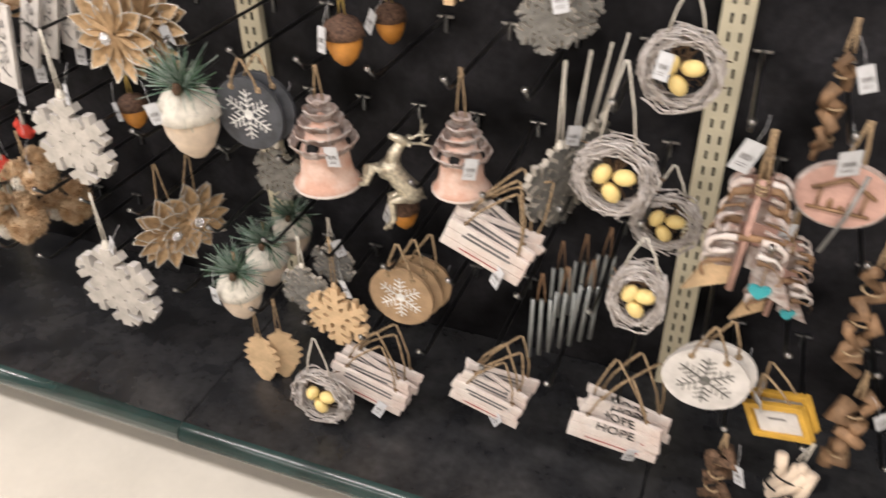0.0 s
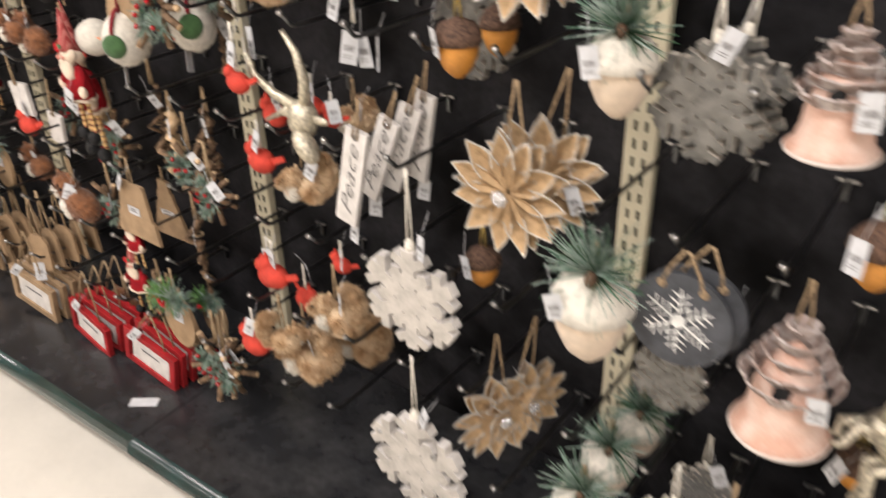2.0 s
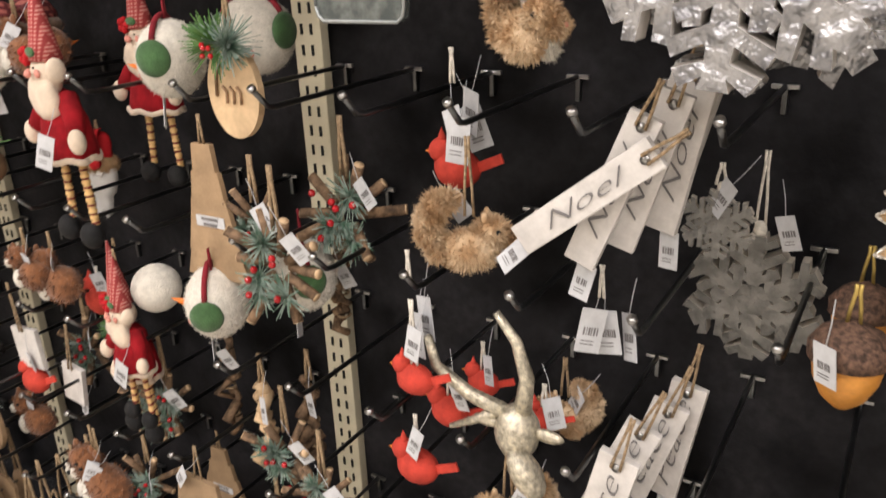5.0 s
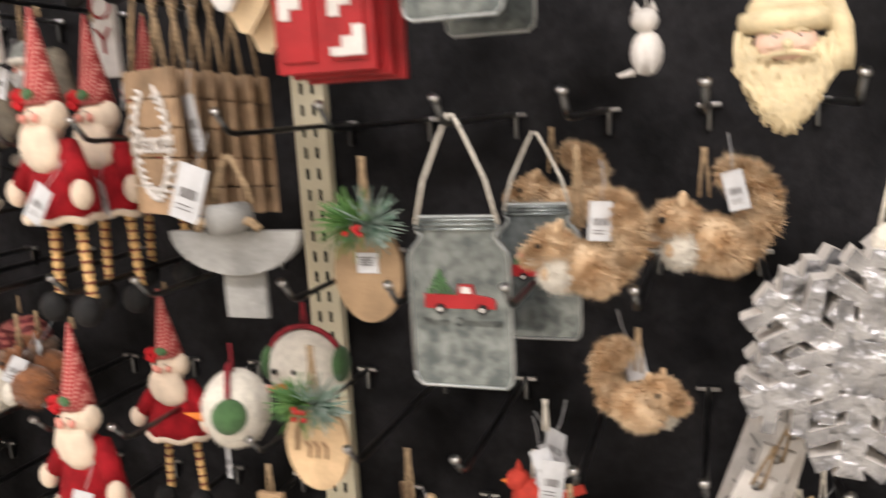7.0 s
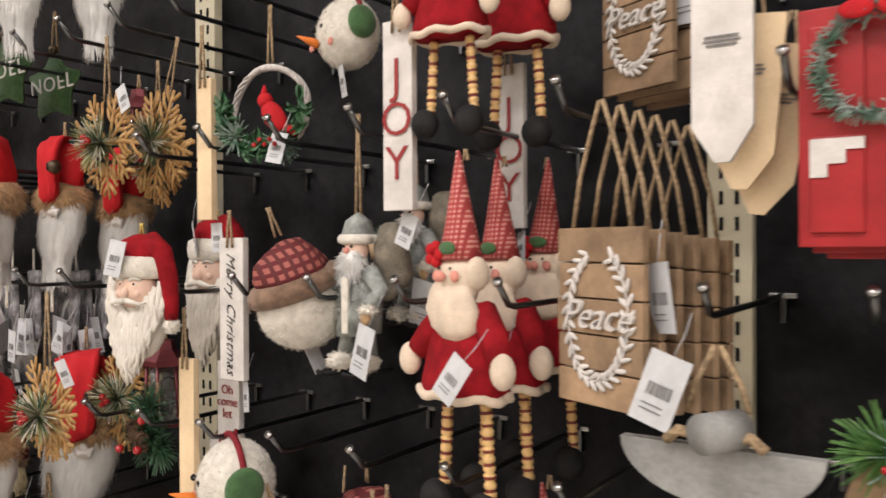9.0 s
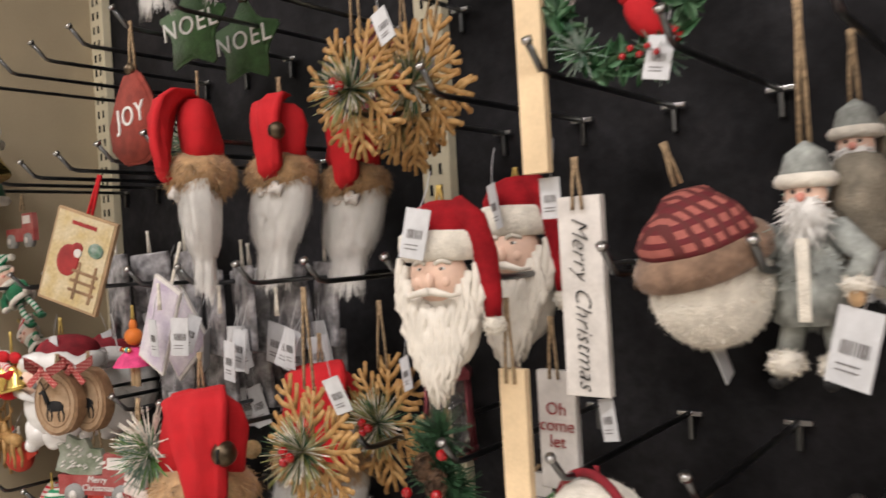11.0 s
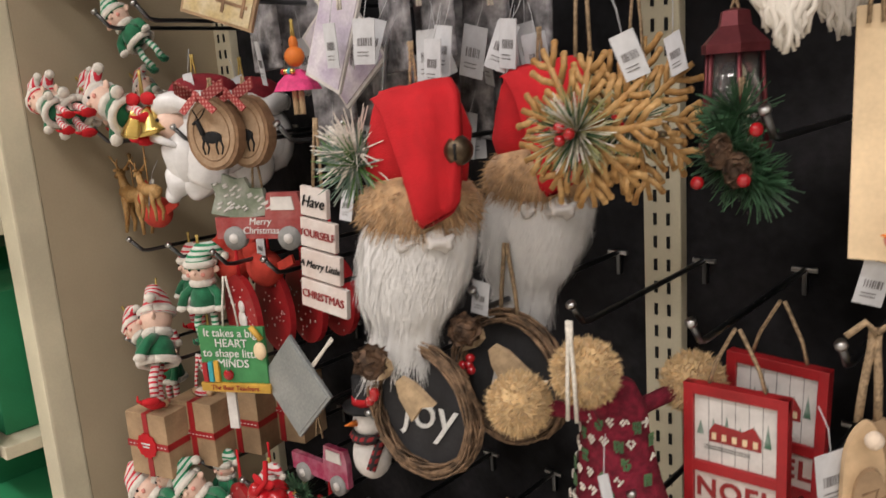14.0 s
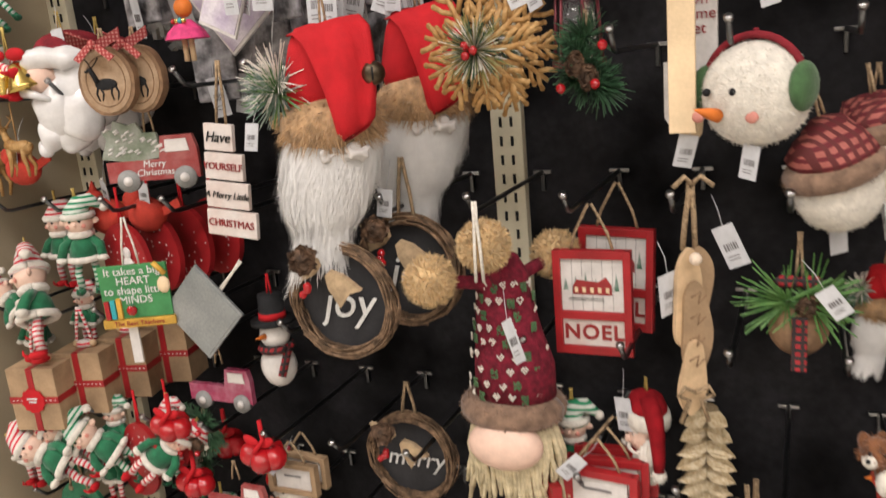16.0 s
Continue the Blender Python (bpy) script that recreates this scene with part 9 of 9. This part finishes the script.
santa(0.466, -0.250, 1.353, 0.325, up=0.009, rz=-14)
santa(0.458, -0.170, 1.350, 0.334, up=0.010, rz=-14)
santa(0.467, -0.100, 1.358, 0.324, up=0.011, tag=False)
santa(0.453, -0.250, 1.644, 0.256, up=0.009, tag=False)
santa(0.472, -0.170, 1.655, 0.288, up=0.010, tag=False)
pallet(0.586, -0.250, 1.378, 0.136, up=0.097, rz=-25)
pallet(0.579, -0.150, 1.627, 0.126, up=0.029, rz=-25, n=4)
word_plank(0.398, -0.250, 1.546, 0.167, text="J\nO\nY", w=0.19, turn=0, hole=False, color="redink", size=1.35, up=0.015, label="narrow white wooden sign with JOY in red letters")
word_plank(0.449, -0.140, 1.526, 0.157, text="J\nO\nY", w=0.19, turn=0, hole=False, color="redink", size=1.35, up=0.016, label="narrow white wooden sign with JOY in red letters")
ring_wreath(0.207, -0.220, 1.574, 0.097, up=0.065, rz=15)
old_santa(0.325, -0.220, 1.386, 0.155, up=0.098)
old_santa(0.342, -0.150, 1.423, 0.145, up=0.052)
snowman_head(0.266, -0.235, 1.374, 0.092, hat=True, up=0.03, rz=-120, ry=20)
snowman_head(0.296, -0.200, 1.644, 0.074, up=0.023, rz=-20)
word_plank(0.143, -0.250, 1.534, 0.149, text=" ", w=0.15, face="pinewood", hole=False, up=0.036, label="raw pine back of a narrow hanging sign")
word_plank(0.111, -0.250, 1.231, 0.159, text=" ", w=0.15, face="pinewood", hole=False, up=0.037, label="raw pine back of a narrow hanging sign")
word_plank(0.172, -0.240, 1.366, 0.149, text="Merry Christmas", w=0.24, size=0.52, hole=False, color="ink", up=0.009, turn=90)
word_plank(0.120, -0.200, 1.253, 0.098, text="Oh\ncome\nlet\n ", w=0.36, size=0.42, turn=0, hole=False, color="redink", up=0.022)
santa_face(0.067, -0.276, 1.366, 0.157, up=0.016, rz=14)
santa_face(0.077, -0.180, 1.380, 0.171, up=0.012)
snowman_head(0.173, -0.240, 1.183, 0.098, up=0.010, rz=-25)
snowman_head(0.245, -0.220, 1.096, 0.089, hat=True, up=0.031, ry=20, rz=-140)
gnome(-0.228, -0.302, 1.166, 0.252, up=0.03, rz=26)
gnome(-0.175, -0.190, 1.178, 0.250, up=0.026, bell=True, pine=False, rz=20)
gnome(-0.262, -0.262, 1.488, 0.205, up=0.022, rz=-40, bell=False)
gnome(-0.205, -0.200, 1.487, 0.192, up=0.021, pine=False)
gnome(-0.155, -0.140, 1.474, 0.193, up=0.021, pine=False, bell=False)
gnome(-0.225, -0.250, 1.795, 0.200, up=0.02, pine=False, bell=False, lean=0.0)
gnome(-0.125, -0.200, 1.785, 0.190, up=0.02, pine=False, bell=False, lean=0.0)
gnome(-0.330, -0.260, 1.800, 0.200, up=0.02, pine=False, bell=False, lean=0.0)
lantern(-0.085, -0.170, 1.590, 0.090, up=0.02)
chime_tags(-0.262, -0.250, 1.330)
chime_tags(-0.205, -0.220, 1.325)
chime_tags(-0.345, -0.270, 1.335)
chime_tags(0.935, -0.200, 1.080)
chime_tags(1.075, -0.200, 0.905, 3)
chime_tags(0.905, -0.240, 0.905, 2)
gold_flake(-0.060, -0.310, 1.242, 0.127, up=0.078)
gold_flake(-0.076, -0.200, 1.241, 0.130, up=0.056)
gold_flake(-0.048, -0.240, 1.555, 0.129, up=0.068, n=2)
gold_flake(-0.059, -0.160, 1.539, 0.124, up=0.073)
lantern(0.004, -0.200, 1.265, 0.107, up=0.009)
pine_pick(0.017, -0.220, 1.220, 0.083, up=0.026)
grapevine(-0.236, -0.310, 0.993, 0.131, up=0.073)
knit_gnome(-0.074, -0.250, 0.897, 0.327, up=0.025)
noel_frame(0.010, -0.206, 0.968, 0.117, up=0.052)
carved_santa(0.113, -0.255, 0.965, 0.190)
glitter_feather(0.124, -0.225, 0.815, 0.145)
rusty_bell(0.212, -0.220, 0.972, 0.098, up=0.050)
santa_face(0.062, -0.200, 0.800, 0.135, up=0.018, rz=-55)
box_frame(0.017, -0.250, 0.766, 0.055, n=3, up=0.037)
stacked_words(-0.398, -0.280, 1.120, 0.134, up=0.072, ry=6)
truck_tree(-0.519, -0.260, 1.150, 0.115, rz=22, up=0.042)
deer_slice(-0.528, -0.300, 1.243, 0.080, up=0.020, rz=20)
white_santa(-0.680, -0.220, 1.235, 0.151, up=0.030, rz=38)
fairy(-0.454, -0.240, 1.297, 0.085, up=0.018)
flat_card(-0.419, -0.200, 1.326, 0.104, ry=-38, w=0.8, up=0.018)
scene_card(-0.500, -0.280, 1.416, 0.118, ry=20, rz=24)
flat_card(-0.378, -0.250, 1.336, 0.107, w=0.5, ry=25, face="skyprint", label="pale printed card hung by a corner")
bagged(-0.340, -0.200, 1.345, 0.101)
bagged(-0.284, -0.200, 1.351, 0.096)

elf(-0.865, -0.322, 1.282, 0.122, ry=-70, up=0.032)
elf(-0.865, -0.253, 1.285, 0.118, ry=-60, up=0.034)
elf(-0.865, -0.170, 1.287, 0.115, ry=-60, up=0.035)
elf(-0.865, -0.301, 1.557, 0.210, up=0.016)
elf(-0.865, -0.238, 1.545, 0.210, up=0.017, legs="green_stripe")
bells(-0.752, -0.295, 1.570, 0.108)
white_santa(-0.720, -0.120, 1.226, 0.157, up=0.033, rz=38)
truck_tree(-0.778, -0.220, 1.474, 0.089, tree=False, up=0.024)
deer(-0.865, -0.225, 1.148, 0.113, look_="goldleaf", label="small brown fawn figurine with a red scarf")
elf(-0.759, -0.280, 0.953, 0.168, ry=-30, rz=-40, up=0.031)
elf(-0.691, -0.240, 1.028, 0.142, up=0.022, rz=30, legs="green_stripe")
elf(-0.865, -0.207, 0.879, 0.129, up=0.026)
red_disc(-0.636, -0.220, 0.998, 0.111)
teacher_sign(-0.547, -0.300, 0.986, 0.069)
flat_card(-0.463, -0.280, 0.956, 0.087, w=1.0, ry=45, face="tin", edge="tin", label="square silver card hung by a corner")
giftbox(-0.762, -0.290, 0.823, 0.092)
tall_snowman(-0.390, -0.240, 0.911, 0.141, up=0.026)
truck_tree(-0.506, -0.220, 0.833, 0.105, body="rosetruck", tree=False, label="glossy rose glass pickup truck ornament", up=0.028)
elf(-0.859, -0.260, 0.701, 0.113, legs="candy_stripe", up=0.017)
elf(-0.829, -0.220, 0.664, 0.107, legs="green_stripe", up=0.018)
elf(-0.721, -0.240, 0.681, 0.110, legs="candy_stripe", up=0.017)
elf(-0.623, -0.220, 0.711, 0.107, legs="green_stripe", up=0.017)
bauble_cluster(-0.420, -0.260, 0.760, 0.070, up=0.044)
bauble_cluster(-0.454, -0.180, 0.673, 0.065, up=0.048)
snowman_head(-0.426, -0.200, 0.675, 0.063, up=0.031)
grapevine(-0.238, -0.190, 0.742, 0.125, up=0.05, n=1, word="merry")
elf(-0.815, -0.250, 0.382, 0.245, up=0.033)
elf(-0.464, -0.200, 0.523, 0.173, up=0.029, legs="green_stripe")
box_frame(0.303, -0.260, 0.194, 0.086, n=4, ry=12, up=0.114)
box_frame(0.512, -0.260, 0.205, 0.088, n=3, ry=14, up=0.073)
box_frame(0.087, -0.260, 0.206, 0.093, face="kraft", n=4, ry=10, up=0.125)
box_frame(-0.071, -0.240, 0.505, 0.137, n=2, wide=0.5, rz=-50, up=0.074)
box_frame(-0.045, -0.240, 0.715, 0.128, n=2, wide=0.5, rz=-50, up=0.070)
tag_bunch(-0.160, -0.255, 0.225, 0.085)
word_plank(-0.438, -0.270, 0.234, 0.097, text="JOY", w=1.2, turn=0, hole=False, color="redink", size=0.5, ry=14, label="small white board with JOY in red letters")
disc(-0.392, -0.240, 0.353, 0.123, face="tin", flake=False, label="round galvanised tin disc on twine")
disc(-0.367, -0.240, 0.510, 0.105, face="wooddark", squash=1.3, flake=False, rz=20, label="oval brown wood slice hung on twine")
twig_star(0.376, -0.180, 0.477, 0.106, up=0.042)
gnome(0.296, -0.100, 0.935, 0.119, up=0.010)
elf(-0.534, -0.260, 0.559, 0.158, up=0.029, legs="candy_stripe")
elf(-0.560, -0.200, 0.570, 0.148, up=0.030, legs="green_stripe")
red_disc(-0.631, -0.260, 0.732, 0.086, n=2)
disc(-0.774, -0.260, 0.617, 0.092, face="elfgreen", flake=False, tag=False, label="green felt ball shaped disc on a thread")
truck_tree(-0.473, -0.260, 0.688, 0.096, tree=False, label="small red pickup truck ornament", up=0.027)
giftbox(-0.812, -0.270, 0.228, 0.092, n=2, up=0.067)
giftbox(-0.865, -0.318, 0.189, 0.077, n=1, up=0)
driftwood(-0.036, -0.200, 0.627, 0.157, w=0.3, face="wood", label="slim bundle of pale wood pieces on twine", up=0.036)
word_plank(0.173, -0.200, 0.664, 0.066, text=" ", w=0.9, hole=False, turn=0, label="small white paper card on a thread", ry=-4)
word_plank(0.237, -0.180, 0.608, 0.065, text=" ", w=0.7, hole=False, turn=0, label="small white paper card on a thread", ry=10)
disc(-0.000, -0.240, 0.425, 0.098, face="tin", flake=False, rz=-30, label="round galvanised tin disc on twine")
plush(0.297, -0.240, 0.830, 0.077, up=0.029)
twig_star(0.479, -0.200, 0.652, 0.104, up=0.057)
twig_star(0.723, -0.240, 0.951, 0.087, up=0.036)
oval_slice(-0.011, -0.200, 0.477, 0.111, face="kraft", front="sticker", up=0.049)
cardinal(0.170, -0.200, 0.607, 0.067, up=0.044)
santa(0.524, -0.240, 0.469, 0.145, up=0.010, tag=False)
santa(-0.074, -0.140, 0.655, 0.198, up=0.012, tag=False)
box_frame(-0.419, -0.240, -0.035, 0.094, face="kraft", n=4, wide=1.1, up=0.126)
driftwood(0.636, -0.180, 0.448, 0.151, w=0.2, face="twig", label="slim bundle of brown twigs tied with twine", up=0.056)
driftwood(0.544, -0.150, 0.677, 0.140, w=0.2, face="twig", label="slim bundle of brown twigs tied with twine", up=0.056)
driftwood(0.726, -0.120, 0.835, 0.097, w=0.3, face="twig", label="slim bundle of brown twigs tied with twine", up=0.048)
elf(-0.866, -0.300, 1.279, 0.149, ry=-75, up=0.045)
elf(-0.783, -0.270, 1.273, 0.168, ry=-72, up=0.044)
bells(-0.724, -0.270, 1.261, 0.071)
deer(-0.740, -0.270, 1.167, 0.080, look_="goldleaf", label="small brown fawn figurine with a red scarf")
elf(-0.758, -0.200, 0.911, 0.106, up=0.024)
cardinal(-0.677, -0.200, 1.059, 0.083, up=0.030)
elf(-0.850, -0.270, 0.715, 0.126, up=0.017)
elf(-0.697, -0.240, 0.749, 0.111, up=0.016, legs="green_stripe")
elf(-0.591, -0.240, 0.760, 0.104, up=0.015)
pine_pick(-0.548, -0.220, 0.757, 0.074, up=0.015)
cardinal(-0.764, -0.250, 1.136, 0.070, up=0.023)
cardinal(-0.605, -0.200, 1.062, 0.077, up=0.023)
elf(-0.829, -0.260, 0.940, 0.123, ry=-50, up=0.025)
elf(-0.778, -0.200, 1.019, 0.133, up=0.025)
disc(-0.688, -0.220, 0.665, 0.068, face="redpaint", flake=False, label="round red painted disc on a ribbon", cordmat="redfelt")
elf(-0.601, -0.200, 0.671, 0.092, up=0.017, legs="green_stripe")
pine_pick(-0.607, -0.180, 0.702, 0.076, up=0.017)
box_frame(-0.408, -0.220, 0.702, 0.046, face="kraft", n=2, up=0.031)
knit_gnome(-0.333, -0.200, 1.136, 0.122)
bagged(-0.359, -0.120, 1.265, 0.097)
bagged(-0.389, -0.160, 1.266, 0.095)
felt_shape(-0.352, -0.200, 1.684, 0.105, "NOEL", "green", STAR, "stuffed green felt star reading NOEL in white beads", rz=10)
felt_shape(-0.330, -0.140, 1.672, 0.105, "NOEL", "green", STAR, "stuffed green felt star reading NOEL in white beads", rz=10)
felt_shape(-0.405, -0.250, 1.580, 0.110, "JOY", "terrafelt", DROP, "stuffed rust red felt ornament reading JOY in white beads")
snowman_head(0.281, -0.200, 1.112, 0.084, hat=True, up=0.028, rz=-60, ry=-20)
plush(0.311, -0.160, 1.119, 0.093, up=0.029)
step_tree(0.464, -0.120, 0.464, 0.125, wide=0.8)
plush(0.027, -0.140, 0.470, 0.100, up=0.037)
twig_star(0.170, -0.100, 0.616, 0.127, up=0.046)
tag_bunch(-0.060, -0.240, 0.300, 0.085, n=4)
tag_bunch(0.140, -0.245, 0.330, 0.085)
box_frame(-0.312, -0.180, 0.181, 0.089, face="kraft", n=3, wide=1.1, up=0.089)
oval_slice(0.360, -0.160, 0.681, 0.081, face="kraft", front="sticker", up=0.041)
cardinal(0.318, -0.160, 0.756, 0.071, up=0.030)
disc(-0.783, -0.160, 0.330, 0.134, face="wood", flake=False, label="round pale wood slice on twine")
elf(-0.409, -0.180, 0.440, 0.145, up=0.029)
elf(-0.022, -0.200, 0.788, 0.126, up=0.023, legs="green_stripe")
plush(0.288, -0.160, 0.193, 0.096, up=0.036)
oval_slice(0.604, -0.160, 0.280, 0.091, face="kraft", front="deer", up=0.041)
twig_star(0.506, -0.200, 0.324, 0.103, up=0.031)
gift_tag(0.099, -0.200, 1.181, 0.067, n=2, up=0.008)
elf(-0.763, -0.300, 0.726, 0.154, ry=-60, rz=20, up=0.016)
elf(-0.693, -0.270, 0.737, 0.146, ry=-50, rz=30, up=0.016, legs="green_stripe")
elf(-0.592, -0.260, 0.737, 0.142, ry=50, rz=20, up=0.016)
bauble_cluster(-0.564, -0.240, 0.686, 0.064, up=0.048)
bauble_cluster(-0.569, -0.160, 0.706, 0.068, up=0.051)
bauble_cluster(-0.570, -0.260, 0.783, 0.065, up=0.043)
elf(-0.745, -0.280, 0.747, 0.134, ry=-60, rz=20, up=0.016)
elf(-0.815, -0.220, 1.375, 0.125, ry=-40, rz=30, up=0.017, legs="green_stripe")
bagged(-0.553, -0.200, 1.365, 0.113)
bagged(-0.486, -0.160, 1.257, 0.104)
snowflake(-0.570, -0.120, 1.336, 0.115, look_="greywash", tag=True, up=0.022)
santa(0.455, -0.220, 0.746, 0.293, up=0.010, rz=-10)
plush(0.322, -0.220, 0.487, 0.117, up=0.045)
snowman_head(0.716, -0.170, 0.872, 0.088, rz=-35, up=0.034)
twig_star(0.685, -0.200, 0.634, 0.118, up=0.047)
twig_star(0.725, -0.250, 0.281, 0.134, up=0.051)
squirrel(0.930, -0.220, 0.368, 0.122, up=0.056)
squirrel(0.978, -0.140, 0.367, 0.110, up=0.058, tag=False)
santa(0.468, -0.220, 0.359, 0.189, up=0.011, tag=False)
oval_slice(0.561, -0.200, 0.262, 0.101, face="kraft", front="sticker", up=0.045)
cardinal(0.843, -0.200, 0.477, 0.066, up=0.056)
twig_star(0.355, -0.140, 0.580, 0.122, up=0.045)


# ---- neighbouring shelf run past the end panel ----
def side_shelf():
    root = new("side_shelf_unit")
    tagged(root, "cream steel shelf unit with clear shelf fronts beside the end panel", "shelf unit")
    for px in (-1.95,):
        slab("post", (px - 0.02, -0.44, 0.0), (px + 0.02, -0.40, TOP), "upright", 0.003, root)
    slab("back", (-1.97, -0.02, 0.0), (-0.98, 0.0, TOP), "panel", 0.0, root)
    for k in range(6):
        z = 0.12 + 0.33 * k
        slab("shelf", (-1.95, -0.42, z), (-0.985, -0.02, z + 0.02), "upright", 0.002, root)
        slab("shelf_front", (-1.95, -0.432, z), (-1.0, -0.424, z + 0.07), "bag", 0.001, root)


side_shelf()
for k in range(6):
    for j in range(6):
        z = 0.14 + 0.33 * k
        x0, top = -1.93 + 0.152 * j, z + 0.2 + 0.02 * ((j + k) % 3)
        c = new("carton")
        tagged(c, "green cardboard stock carton on a shelf" if (j + k) % 4 else "white cardboard stock carton on a shelf", "carton", "stock cartons")
        slab("box", (x0, -0.40, z + 0.001), (x0 + 0.14, -0.1, top), "boxgreen" if (j + k) % 4 else "white", 0.002, c)
        slab("label_panel", (x0 + 0.02, -0.4015, z + 0.05), (x0 + 0.12, -0.4, z + 0.11), "paper", 0.0, c)
        slab("flap_tape", (x0 + 0.06, -0.4015, top - 0.05), (x0 + 0.08, -0.4, top - 0.004), "kraft", 0.0, c)
sg = new("shelf_sign")
tagged(sg, "white paper sign with a red lower band on the post", "sign")
slab("sheet", (-1.16, -0.452, 1.22), (-0.985, -0.446, 1.62), "paper", 0.0, sg)
slab("red_band", (-1.155, -0.455, 1.23), (-0.99, -0.4525, 1.29), "redpaint", 0.0, sg)
for lx, ly, rot in ((0.551, -0.321, 35),):
    st = slab("loose_tag", (-0.028, -0.012, 0.0), (0.028, 0.012, 0.001), "paper", 0.0)
    st.matrix_basis = pose(lx, ly, 0.1503, 0, 0, rot)
    tagged(st, "loose white paper label lying on the deck", "label")
